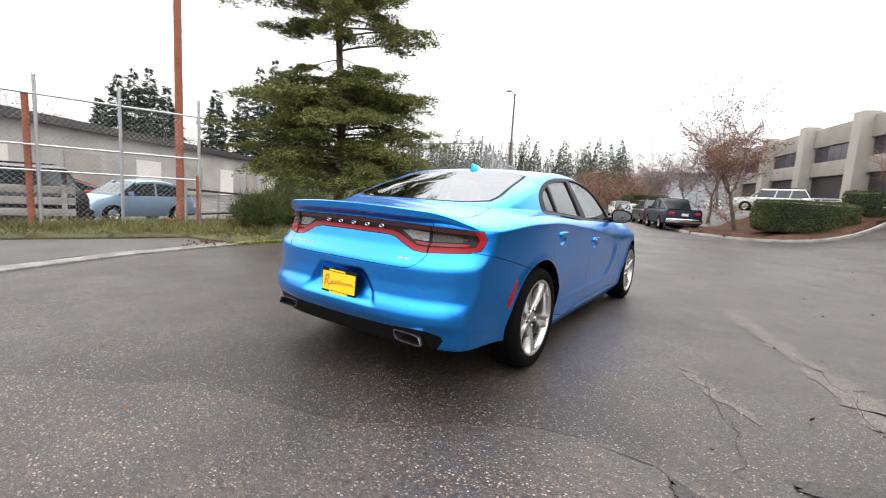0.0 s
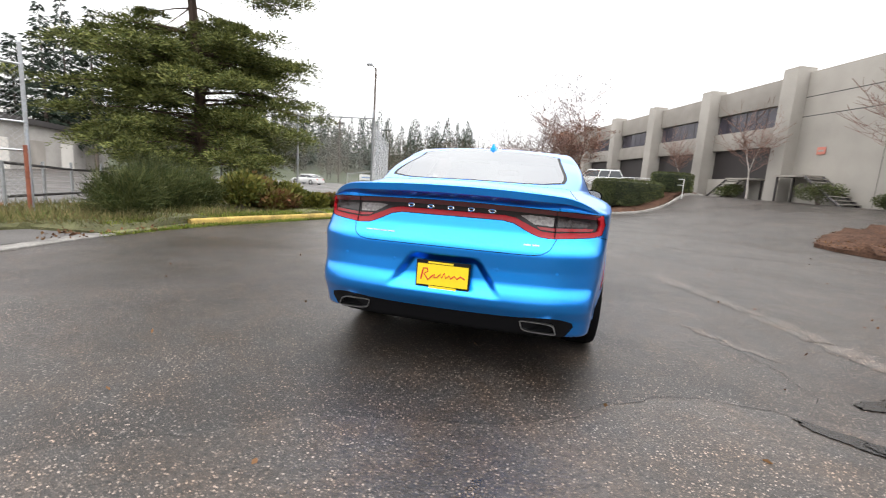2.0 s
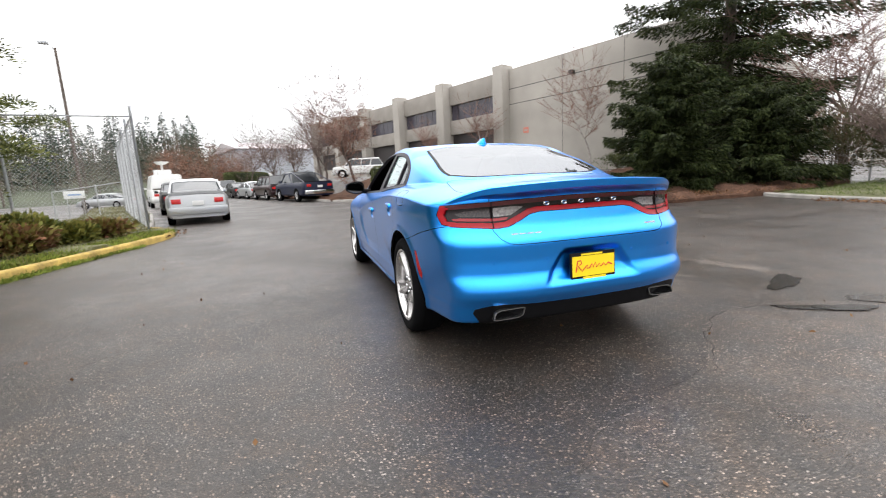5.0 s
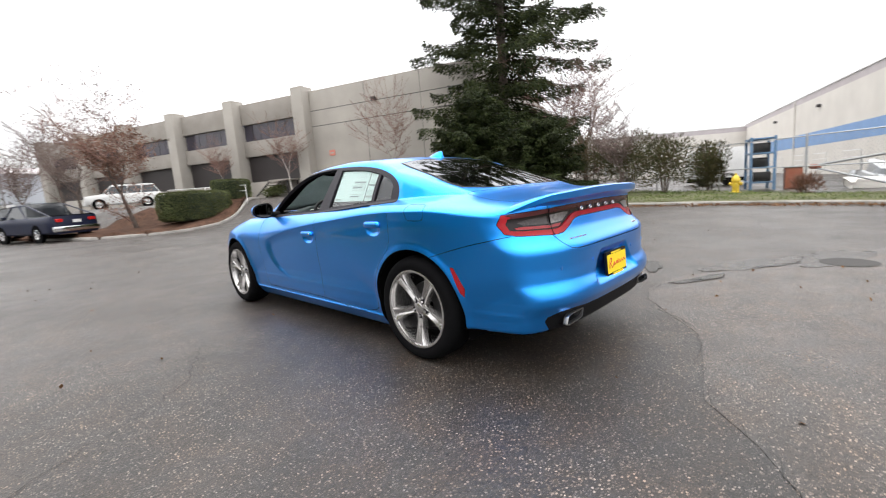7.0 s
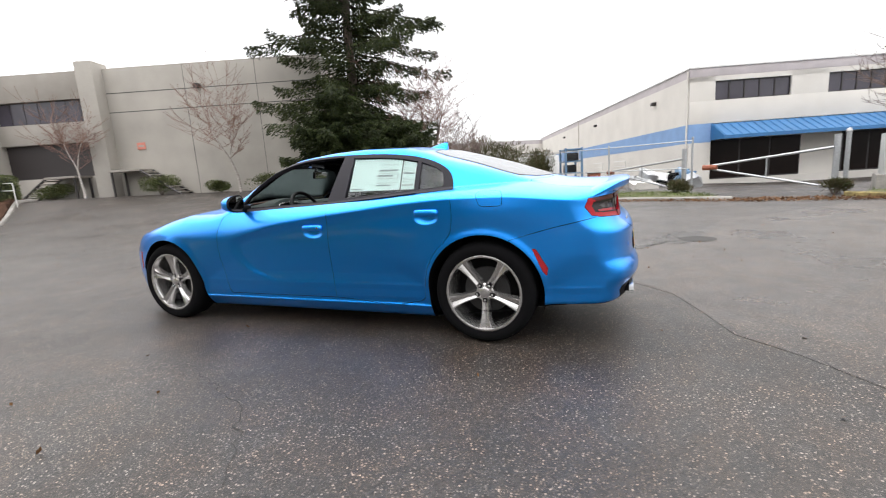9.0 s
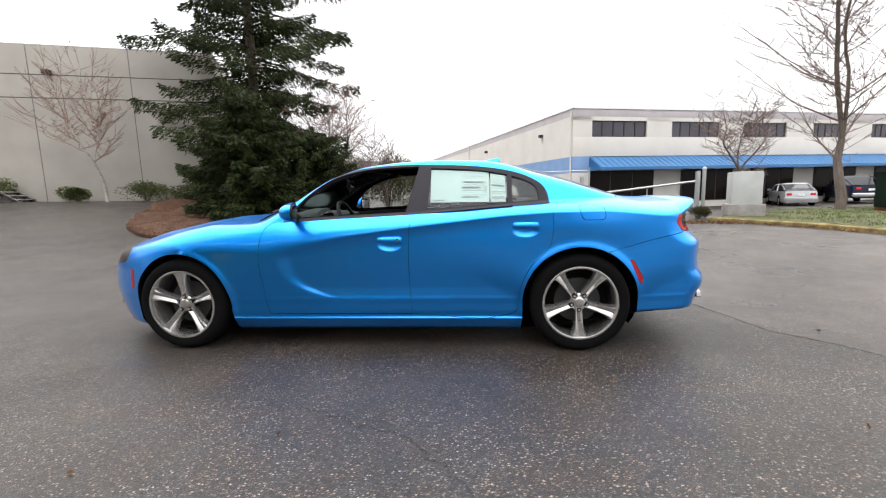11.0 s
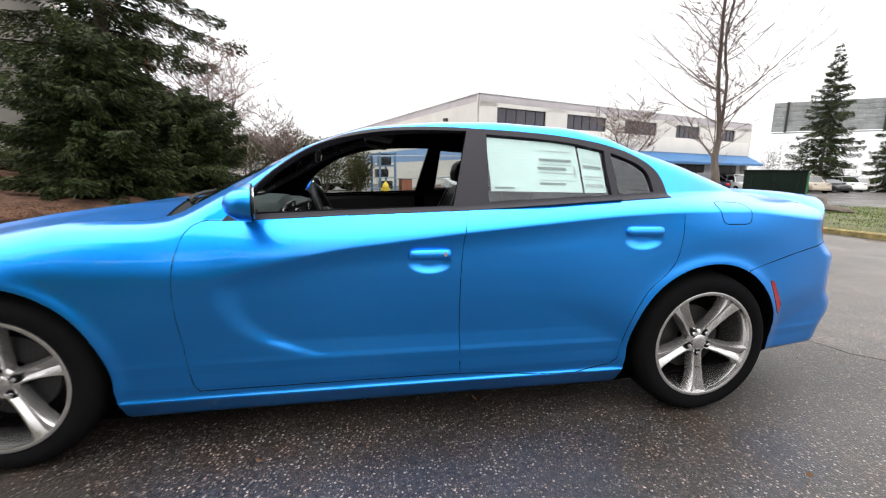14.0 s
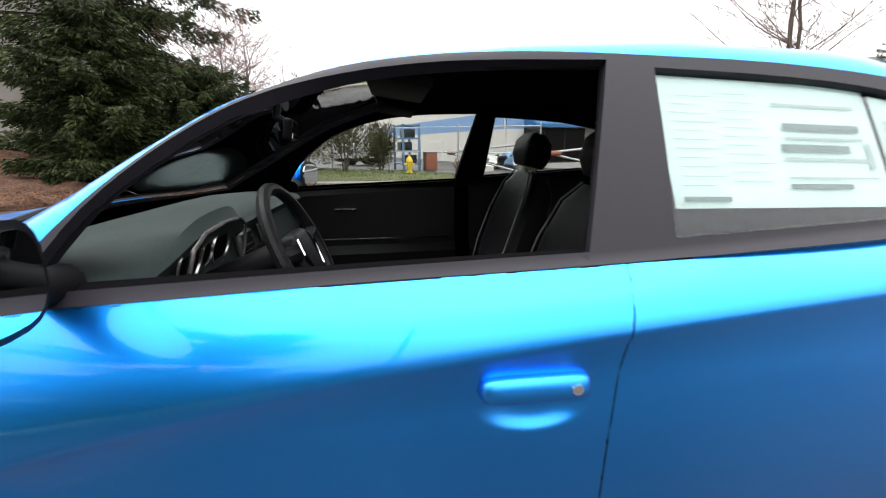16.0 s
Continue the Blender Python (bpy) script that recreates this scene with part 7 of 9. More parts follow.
    for s in (-1, 1):
        part("tail_light", box_bm(s * hw * 0.66 - 0.13, s * hw * 0.66 + 0.13, -half - 0.012, -half + 0.10, tail_z - 0.10, tail_z + 0.05, 0.015), M_TAIL, root)
        part("headlight", box_bm(s * hw * 0.64 - 0.14, s * hw * 0.64 + 0.14, half - 0.16, half - 0.03, zs[1] - 0.17, zs[1] - 0.04, 0.015), M_LENS_CLEAR, root)
        part("wing_mirror", box_bm(s * (hw + 0.08) - 0.09, s * (hw + 0.08) + 0.09, half - 0.33 * length, half - 0.33 * length + 0.10, belt + 0.02, belt + 0.15, 0.025), body, root)
    trim = M_CHROME if kind == "pickup" else body
    part("rear_bumper", box_bm(-hw * 0.93, hw * 0.93, -half - 0.07, -half + 0.12, low + 0.10, low + 0.34, 0.04), trim, root)
    part("front_bumper", box_bm(-hw * 0.88, hw * 0.88, half - 0.14, half + 0.06, low + 0.02, low + 0.30, 0.05), trim, root)
    part("number_plate", box_bm(-0.16, 0.16, -half - 0.085, -half - 0.06, tail_z - 0.16, tail_z - 0.02, 0.004), M_WHITE, root, "plain pale plate")
    if kind == "pickup":
        part("load_bed", box_bm(-hw * 0.80, hw * 0.80, -half + 0.10, -half + 0.36 * length, belt - 0.05, belt + 0.045), M_LINER, root)
    if kind == "suv":
        for s in (-1, 1):
            part("roof_rail", tube_bm([(s * (hw - 0.28), half - 0.42 * length, peak + 0.05), (s * (hw - 0.28), half - 0.86 * length, peak + 0.06)], 0.018, 6), M_BLACK, root)
    return root


ROAD = math.degrees(math.atan2(0.345, 0.9386))      # the road runs off to the north-north-west
parked("saloon", M_SILVER, (-5.15, 13.0), 12, "silver saloon parked by the kerb, tail to the yard")
parked("saloon", M_DARKCAR, (-7.1, 19.4), 15, "dark car parked before a white van")
van = parked("van", M_WHITE_CAR, (-10.0, 28.4), 18, "white van with a mast and dish gear on its roof")
for x, y, w, h in ((0, 0.4, 0.5, 0.35), (0, -0.9, 0.35, 0.2), (0.3, 1.2, 0.2, 0.25)):
    b = part("roof_gear", box_bm(x - w, x + w, y - 0.3, y + 0.3, 2.08, 2.08 + h, 0.04), M_WHITE_CAR, van)
part("mast", tube_bm([(0, 0.2, 2.1), (0, 0.2, 3.0)], 0.06), M_WHITE, van)
part("dish", lathe_bm([(0.02, 2.72), (0.25, 2.78), (0.45, 2.92), (0.46, 2.94), (0.24, 2.84), (0.02, 2.78)], 20, "z"), M_WHITE, van)
parked("pickup", M_NAVY, (-1.35, 24.9), ROAD, "dark blue pickup parked along the far kerb")
parked("suv", M_MAROON, (-3.5, 31.0), ROAD, "dark maroon car parked along the far kerb")
parked("saloon", M_SILVER, (-5.4, 36.4), ROAD, "silver car parked along the far kerb")
parked("saloon", M_DARKCAR, (-7.3, 41.8), ROAD, "dark car parked along the far kerb")
parked("suv", M_WHITE_CAR, (-9.3, 47.5), ROAD, "white car parked along the far kerb")
parked("suv", M_WHITE_CAR, (4.0, 36.5), 78, "white estate car on the upper lot")
parked("hatch", M_PALEBLUE, (-16.3, 2.2), 190, "small pale blue hatchback behind the fence", name="small_hatchback")
parked("saloon", M_REDCAR, (-21.5, 0.6), 190, "red car behind the fence")
parked("suv", M_DARKCAR, (-13.4, -2.6), 185, "black car behind the fence")
parked("saloon", M_WHITE_CAR, (-34, 50), 80, "white car in the far lot")
parked("saloon", M_SILVER, (-20, 47), 80, "grey car in the far lot")
parked("pickup", M_NAVY, (28.2, -26.6), 250, "dark blue pickup outside the warehouse")
parked("saloon", M_SILVER, (26.8, -21.6), 250, "pale car outside the warehouse")
parked("suv", M_DARKCAR, (29.5, -35.3), 75, "black estate car in the car park")
parked("suv", M_WHITE_CAR, (31.5, -33.0), 75, "white estate car in the car park")
parked("suv", M_TAN, (35.0, -44.6), 72, "tan estate car in the car park")
parked("saloon", M_DARKCAR, (36.6, -49.4), 72, "dark car in the car park")
parked("suv", M_WHITE_CAR, (38.4, -53.6), 72, "white car in the car park")

# ---- kerbs and beds ----
WEST = [(-3.3, -7.5), (-3.95, -5.4), (-4.71, -3.3), (-5.21, -2.45), (-5.58, -1.16), (-5.72, 0.1)]
WEST_M = [(-5.72, 0.1), (-5.82, 0.9), (-5.86, 1.6)]
WEST_Y = [(-5.86, 1.6), (-5.72, 2.4), (-5.42, 3.4), (-5.15, 4.4), (-4.78, 5.55), (-4.55, 6.6), (-4.48, 7.45), (-4.58, 8.0), (-5.0, 8.5), (-5.65, 9.3)]
WEST_N = [(-5.65, 9.3), (-6.0, 11.0), (-8.0, 18.0), (-11.4, 27.0), (-17.5, 44)]
EAST = [(11.7, 4.6), (11.55, 3.0), (11.75, 1.0), (11.85, -1.1), (11.3, -3.6), (10.3, -5.6)]
ISLAND = [(10.6, -8.3), (9.5, -8.75), (7.5, -9.6), (5.5, -9.75), (3.0, -10.0), (-4.0, -10.6)]
PLANTER = [(7.75, 9.3), (7.35, 8.6), (7.45, 7.6), (8.0, 6.0), (9.0, 5.2), (10.4, 5.0), (11.75, 4.6), (13.5, 4.4), (16.5, 5.0), (19.0, 8.5), (18.8, 12.0), (16.5, 13.6), (13.4, 13.0), (10.6, 11.8), (8.8, 10.6)]
HEDGEBED = [(0.1, 20.4), (1.6, 18.9), (3.2, 18.5), (4.6, 18.9), (6.0, 20.6), (7.5, 22.9), (9.3, 25.3), (8.9, 26.3), (6.6, 25.3), (4.2, 23.6), (2.5, 25.0), (0.3, 26.5), (-1.6, 33.0), (-3.2, 38.0), (-4.4, 38.0), (-1.6, 26.0)]
tagged(part("kerb", kerb_mesh(WEST_M, 0.15, 0.05, 1), M_KERB_OLD), "mossy kerb, its yellow paint worn off", "kerb", kind="structure")
M_EDGE = material("worn_grey_edge_strip", (0.19, 0.18, 0.165), 0.9, bump=0.5, grain=30, vary=0.25, stain=0.5, stain_scale=3)
tagged(part("kerb", kerb_mesh(WEST, 0.28, 0.03, 1), M_EDGE), "flush worn concrete edge strip", "kerb", kind="structure")
tagged(part("kerb", kerb_mesh(WEST_Y, 0.15, 0.13, 1), M_KERB_Y), "kerb with worn yellow paint", "kerb", kind="structure")
tagged(part("kerb", kerb_mesh(WEST_N, 0.15, 0.13, 1), M_KERB), "grey concrete kerb", "kerb", kind="structure")
tagged(part("kerb", kerb_mesh(EAST, 0.15, 0.11, 1), M_KERB), "grey concrete kerb strewn with leaves", "kerb", kind="structure")
tagged(part("kerb", kerb_mesh(ISLAND, 0.15, 0.12, -1), M_KERB_MOSS), "mossy yellowed kerb of the grass verge", "kerb", kind="structure")
tagged(part("kerb", kerb_mesh([(-1.7, 25.5), (0.1, 20.2), (1.6, 18.75), (3.2, 18.35), (4.7, 18.75), (6.15, 20.5), (7.65, 22.8), (9.45, 25.25)], 0.15, 0.12, 1), M_KERB), "pale concrete kerb of the planted bank", "kerb", kind="structure")

VERGE = [(-5.82, 0.0), (-5.97, 1.6), (-5.83, 2.45), (-5.53, 3.45), (-5.26, 4.45), (-4.89, 5.6), (-4.66, 6.65), (-4.60, 7.45), (-4.70, 7.95), (-5.12, 8.4), (-5.78, 9.3), (-6.13, 11), (-8.13, 18), (-11.53, 27), (-17.63, 44), (-20, 44), (-13.5, 24), (-9.5, 10), (-9.3, 0.2), (-9.8, -4.5), (-10.2, -8), (-8.9, -8), (-8.0, -3.2), (-7.45, -1.6), (-7.0, -0.2)]
WALKWAY = [(-5.9, -0.05), (-5.78, -1.2), (-5.42, -2.5), (-4.95, -3.4), (-4.2, -5.4), (-3.6, -7.4), (-8.7, -7.9), (-7.9, -3.3), (-7.35, -1.7), (-6.9, -0.3)]
GRASS_E = [(11.80, 4.4), (11.68, 3.0), (11.88, 1.0), (11.98, -1.1), (11.45, -3.6), (10.5, -5.5), (13.4, -4.9), (16.9, 0.2), (17.4, 4.6), (14.0, 4.2)]
GRASS_S = [(10.5, -8.55), (9.5, -8.95), (7.5, -9.78), (5.5, -9.93), (3.0, -10.18), (-4, -10.8), (-4, -16), (9, -18.5), (14.5, -17.2), (13.6, -11.5)]
M_WALK = material("patched_tar_walkway", (0.068, 0.062, 0.058), 0.7, bump=0.6, grain=45, vary=0.25, stain=0.35, stain_scale=1.0)
tagged(part("pavement", patch_mesh(WALKWAY, 0.03), M_WALK), "old tar footway beside the yard", "pavement", kind="structure")
tagged(part("verge", patch_mesh(VERGE, 0.05, 0.12), M_TURF), "rough grass verge behind the kerb", "grass verge", kind="structure")
tagged(part("verge", patch_mesh(GRASS_E, 0.09, 0.05), M_TURF), "thin grass strip before the wire fence", "grass verge", kind="structure")
tagged(part("verge", patch_mesh(GRASS_S, 0.10, 0.05), M_TURF), "grass verge with a skip and stones", "grass verge", kind="structure")
tagged(part("mulch_bed", patch_mesh(PLANTER, 0.10, 0.22), M_MULCH), "mounded red-brown bark mulch round the spruce", "mulch bed", kind="structure")
tagged(part("mulch_bed", patch_mesh(HEDGEBED, 0.12, 0.15, 0.5), M_MULCH), "red-brown mulch bank beside the hedge", "mulch bed", kind="structure")
ground_cover("grass", VERGE, 40000, M_GRASS_DRY, "rough winter grass on the verge", 0.09, (0.05, 0.17), 0.006, seed=3)
ground_cover("grass", [(-6.0, 0.1), (-6.05, 1.6), (-5.95, 2.5), (-6.3, 3.4), (-9.2, 3.6), (-9.3, 0.2), (-9.8, -4.5), (-10.2, -7.5), (-9.0, -7.5), (-8.05, -3.2), (-7.5, -1.6), (-7.05, -0.2)], 17000, M_GRASS_DRY, "long dry winter grass round the fence posts", 0.09, (0.08, 0.30), 0.006, seed=23)
ground_cover("grass", [(-5.70, -0.2), (-5.70, 1.0), (-5.62, 2.0), (-5.35, 2.9), (-5.12, 3.9), (-4.95, 4.7), (-4.70, 5.6), (-4.9, 5.7), (-5.2, 4.5), (-5.5, 3.4), (-5.78, 2.4), (-5.92, 1.5), (-5.85, 0.0)], 5200, M_MOSS, "yellow-green moss and grass spilling over the kerb foot", 0.0, (0.03, 0.09), 0.008, 1.0, seed=21)
ground_cover("grass", [(-6.0, 0.2), (-5.97, 1.6), (-5.83, 2.45), (-5.53, 3.45), (-5.26, 4.45), (-4.89, 5.6), (-4.66, 6.65), (-4.62, 7.7), (-5.3, 7.6), (-5.5, 5.9), (-5.95, 4.6), (-6.3, 3.0), (-6.6, 1.2), (-6.6, 0.2)], 9000, M_MOSS, "mossy yellow-green grass behind the kerb", 0.10, (0.04, 0.12), 0.008, 1.2, seed=22)
ground_cover("grass", GRASS_E, 9000, M_GRASS, "short grass before the wire fence", 0.10, (0.05, 0.12), 0.006, seed=4)
ground_cover("grass", GRASS_S, 22000, M_GRASS, "short green grass on the south verge", 0.11, (0.05, 0.11), 0.007, seed=5)
ground_cover("mulch_chips", PLANTER, 16000, M_DRY, "loose bark chips and fallen leaves", 0.16, (0.04, 0.10), 0.014, 0.3, seed=6, category="mulch")
ground_cover("fallen_leaves", [(-5.6, -1), (-5.75, 1.5), (-5.75, 3), (-5.3, 4.8), (-4.3, 7.5), (-4.5, 8.4), (-5.4, 7.8), (-6.2, 5), (-6.5, 2), (-6.3, -0.5)], 700, M_DRY, "scattered brown leaves along the kerb", 0.06, (0.03, 0.08), 0.02, 0.2, seed=7, category="leaves")
ground_cover("fallen_leaves", [(11.2, 3), (11.4, -1), (10.9, -3.6), (9.7, -5.8), (9.0, -8.6), (6.0, -9.5), (6.0, -9.9), (9.6, -9.1), (11.0, -5), (12.2, -1), (12.0, 3)], 3600, M_DRY, "scattered brown leaves along the kerb", 0.03, (0.03, 0.08), 0.022, 0.2, seed=8, category="leaves")

# hedge and shrubs
def hedge(x, y, long, deep, high, rz, seed, label):
    rs = np.random.RandomState(seed)
    root = thing("hedge", label, "hedge", (x, y, height(x, y) + 0.05), rz, group="clipped hedges")
    n = int(2600 * long * high)
    p = rs.uniform(-1, 1, (n, 3))
    face = rs.randint(0, 5, n)
    for ax, val, k in ((0, 1, 0), (0, -1, 1), (1, 1, 2), (1, -1, 3), (2, 1, 4)):
        p[face == k, ax] = val
    q = np.sign(p) * np.abs(p) ** 1.0
    norm = (np.abs(q) ** 7).sum(1, keepdims=True) ** (1 / 7)
    q = q / np.maximum(norm, 1) * (0.95 + 0.07 * rs.rand(n, 1))
    bump = np.array([noise.noise(Vector((v[0] * long, v[1] * deep, v[2] * high)) * 1.2) for v in q]) * 0.07
    d = q + rs.normal(size=(n, 3)) * 0.6
    q = q * (1 + bump[:, None]) * np.array([long / 2, deep / 2, high / 2]) + np.array([0, 0, high / 2])
    leaf_mesh("foliage", q, d, 0.055 + 0.04 * rs.rand(n), 0.016, M_HEDGE, root)
    core = box_bm(-long * 0.45, long * 0.45, -deep * 0.43, deep * 0.43, 0.0, high * 0.93, 0.15)
    part("core", core, M_HEDGE_CORE, root)
    return root


# colour of the solid core: stands in for the shade deep between the leaves
M_HEDGE_CORE = material("hedge_shade", (0.018, 0.026, 0.012), 0.95, bump=0.8, grain=14, vary=0.4)
hedge(4.55, 21.5, 4.3, 1.7, 1.45, 42, 1, "clipped dark green hedge on the planted bank")
hedge(7.3, 24.0, 2.3, 1.6, 1.2, 46, 2, "lower clipped green hedge on the planted bank")
hedge(-7.2, 52.0, 9.0, 1.6, 1.5, 70, 3, "far clipped hedge along the road")
for i, (s, dd, sz) in enumerate(((-4.0, 1.2, (1.9, 1.1, 1.25)), (-7.3, 1.0, (1.1, 0.9, 0.75)), (2.4, 1.1, (1.6, 0.9, 1.0)), (-10.4, 1.3, (2.6, 1.3, 1.0)), (-12.6, 1.3, (2.2, 1.3, 1.1)), (8.0, 1.1, (1.5, 0.9, 0.9)))):
    pt = B1 + U * s - N * dd
    bush("wall_shrub", (pt.x, pt.y), sz, "rounded green shrub at the foot of the office wall", M_HEDGE, 2600, 30 + i, 0.10, group="shrubs at the office wall")
for i, (x, y, sz) in enumerate(((-7.0, 1.30, (0.62, 0.55, 0.76)), (-7.2, 2.2, (0.66, 0.6, 0.90)), (-7.35, 3.1, (0.6, 0.6, 0.82)), (-7.9, 2.5, (0.5, 0.5, 0.98)))):
    broom((x, y), sz, 40 + i, "clump of thin green broom twigs behind the kerb")
for i, (x, y, sz, mat) in enumerate(((-6.95, 4.15, (1.1, 1.0, 1.0), M_BRAMBLE_GREEN), (-7.4, 4.9, (1.2, 1.2, 1.05), M_BRAMBLE), (-6.6, 5.05, (0.95, 0.8, 0.62), M_BRAMBLE), (-6.75, 5.75, (1.1, 0.9, 0.78), M_BRAMBLE_GREEN), (-7.7, 6.1, (1.3, 1.1, 0.85), M_BRAMBLE_GREEN), (-6.35, 6.35, (0.8, 0.7, 0.48), M_BRAMBLE_GREEN), (-6.0, 7.0, (0.85, 0.75, 0.50), M_BRAMBLE), (-6.5, 7.3, (0.9, 0.8, 0.40), M_BRAMBLE))):
    bush("bramble", (x, y), sz, "tangle of brown and yellow-green winter bramble", mat, 1900, 50 + i, 0.13, 0.06, 0.55, 0.30, group="brambles behind the kerb")
for i, (x, y, sz) in enumerate(((16.1, 2.0, (2.0, 1.9, 2.6)), (16.3, 3.6, (2.2, 2.0, 2.9)), (16.0, 5.0, (2.4, 2.2, 2.9)), (17.0, 0.6, (1.2, 1.0, 2.2)), (12.9, -4.6, (0.8, 0.7, 0.55)), (11.4, -8.3, (0.5, 0.5, 0.35)))):
    bush("scrub", (x, y), sz, "straggling brown and green winter scrub by the fence", M_BRUSH, 5200 if sz[2] > 1.1 else 900, 60 + i, 0.14, 0.05, 0.8, 0.10, group="scrub by the fence")
bare_tree("bare_tree", (19.2, 6.8), 8.6, "reddish bare tree behind the spruce", M_BARK, M_TWIG_RED, seed=15, fork=4, spread=0.4)
bare_tree("bare_tree", (15.4, 3.4), 4.2, "thin bare sapling by the fence", M_BARK, M_TWIG, seed=16, fork=3, spread=0.35, depth=4)
bare_tree("bare_tree", (2.0, 22.7), 7.4, "forked bare tree with a few rusty leaves by the hedge", M_BARK, M_TWIG_RED, seed=17, fork=3, spread=0.40, leaves=M_RUSTLEAF)
for i, (x, y, h) in enumerate(((0.4, 28.5, 6.6), (-1.6, 33.5, 6.8), (-3.8, 39.0, 7.0), (0.5, 36.5, 7.5), (-6.5, 46.5, 7.5))):
    bare_tree("bare_tree", (x, y), h, "slender bare roadside tree", M_BARK, M_TWIG, seed=70 + i, fork=3, spread=0.36, depth=4)
for i, (s, h) in enumerate(((-9.0, 6.8), (-0.2, 5.8), (5.6, 5.2))):
    pt = B1 + U * s - N * 2.0
    bare_tree("bare_birch", (pt.x, pt.y), h, "slim bare birch with pale bark at the office wall", M_BIRCH, M_TWIG_RED, seed=90 + i, fork=2, spread=0.17, depth=4, girth=0.013)

# ---- fences and gates ----
def chain_link(run, foot, head, parent, pitch=0.085):
    """Crossed wires between two points."""
    (x0, y0), (x1, y1) = run
    a, b = Vector((x0, y0, 0)), Vector((x1, y1, 0))
    long, high = (b - a).length, head - foot
    d = (b - a) / long
    bm = bmesh.new()
    off = -high
    while off < long:
        for flip in (1, -1):
            s0, s1 = off, off + high
            z0, z1 = (foot, head) if flip > 0 else (head, foot)
            t0, t1 = max(0.0, -s0 / high), min(1.0, (long - s0) / high)
            if t1 > t0:
                p = a + d * (s0 + high * t0) + Vector((0, 0, z0 + (z1 - z0) * t0))
                q = a + d * (s0 + high * t1) + Vector((0, 0, z0 + (z1 - z0) * t1))
                add_tube(bm, [p, q], 0.0019, 3, caps=False)
        off += pitch
    return tagged(part("wire_mesh", bm, M_GALV, parent, "diamond wire mesh"), kind="stuff")


def fence(points, high, label, rails=(), post_r=0.032, extra=0.0, spacing=2.6, wire=True, pitch=0.085, base=0.0):
    root = thing("wire_fence", label, "fence")
    for p, q in zip(points, points[1:]):
        n = max(1, round(math.dist(p, q) / spacing))
        z0, z1 = height(*p) + base, height(*q) + base
        for k in range(n + (1 if q == points[-1] else 0)):
            t = k / n
            x, y = p[0] + (q[0] - p[0]) * t, p[1] + (q[1] - p[1]) * t
            z = height(x, y) + base
            post = part("post", tube_bm([(x, y, z - 0.2), (x, y, z + high + extra)], post_r, 8), M_GALV, root)
            part("cap", lathe_cap(x, y, z + high + extra, post_r), M_GALV, post)
        for r in rails:
            part("rail", tube_bm([(p[0], p[1], z0 + r), (q[0], q[1], z1 + r)], 0.021, 6), M_GALV, root)
        if wire:
            chain_link((p, q), (z0 + z1) / 2 + 0.05, (z0 + z1) / 2 + high, root, pitch)
    return root


def lathe_cap(x, y, z, r):
    bm = lathe_bm([(r * 1.15, z - 0.03), (r * 1.15, z), (r * 0.7, z + 0.025), (0.001, z + 0.032)], 10, "z")
    bmesh.ops.translate(bm, verts=bm.verts[:], vec=(x, y, 0))
    return bm


fence([(-10.1, -7.2), (-9.5, -4.6), (-8.9, -2.0), (-8.6, -0.78), (-8.2, 0.58)], 2.5, "tall galvanised chain-link fence with rails along the verge", rails=(2.5, 1.57, 1.10), extra=0.35, base=0.08, pitch=0.10)
fence([(-14.2, 8.1), (-8.15, 8.4), (-5.5, 8.65)], 2.95, "tall galvanised chain-link fence beside the road", rails=(2.95,), extra=0.06, base=0.08, pitch=0.09, spacing=3.2)
fence([(-5.5, 8.65), (-7.35, 13.7), (-9.9, 20.8)], 2.95, "tall chain-link fence running along the road", rails=(2.95,), extra=0.25, base=0.08, pitch=0.12, spacing=3)
low_rail = thing("pipe_rail", "low dark pipe rail behind the verge", "rail")
for z in (0.95, 0.35):
    part("bar", tube_bm([(-8.9, 0.6, z), (-11.5, 3.5, z - 0.15), (-15.5, 8.0, z - 0.3)], 0.03, 6), M_BRONZE, low_rail)
for x, y in ((-8.9, 0.6), (-10.2, 2.05), (-11.5, 3.5), (-13.5, 5.75), (-15.5, 8.0)):
    part("post", tube_bm([(x, y, -0.5), (x, y, 0.98)], 0.032, 6), M_GALV, low_rail)
fence([(-9.2, 21.0), (-13.5, 22.4)], 1.7, "low chain-link gate panel in the far lot", rails=(1.7, 0.1), pitch=0.14)
fence([(13.6, -5.15), (17.0, 0.25), (17.5, 5.0), (18.2, 10.0)], 1.85, "galvanised wire fence before the warehouse yard", rails=(1.85, 0.9), pitch=0.12, extra=0.1, spacing=3)
rust_post = thing("fence_post", "rust-red painted steel post at the fence", "post", (-8.98, -2.12, height(-8.98, -2.12)))
part("shaft", tube_bm([(0, 0, 0), (0, 0, 2.55)], 0.055, 10), M_RUST, rust_post)
part("cap", lathe_bm([(0.06, 2.55), (0.06, 2.57), (0.001, 2.58)], 10, "z"), M_RUST, rust_post)
pole = thing("steel_pole", "tall rust-red steel pole on the verge", "pole", (-9.75, 0.85, height(-9.75, 0.85)))
part("shaft", tube_bm([(0, 0, -0.2), (0, 0, 5), (0, 0, 10.5)], [0.092, 0.088, 0.08], 14), M_RUST, pole)
part("base_plate", box_bm(-0.3, 0.3, -0.3, 0.3, 0.10, 0.16, 0.01), M_RUST, pole)
part("collar", lathe_bm([(0.105, 0.16), (0.105, 0.5), (0.09, 0.52)], 14, "z"), M_RUST, pole)
stub = thing("fence_post", "short rust-streaked post beside the verge", "post", (-8.13, 0.50, height(-8.13, 0.50)))
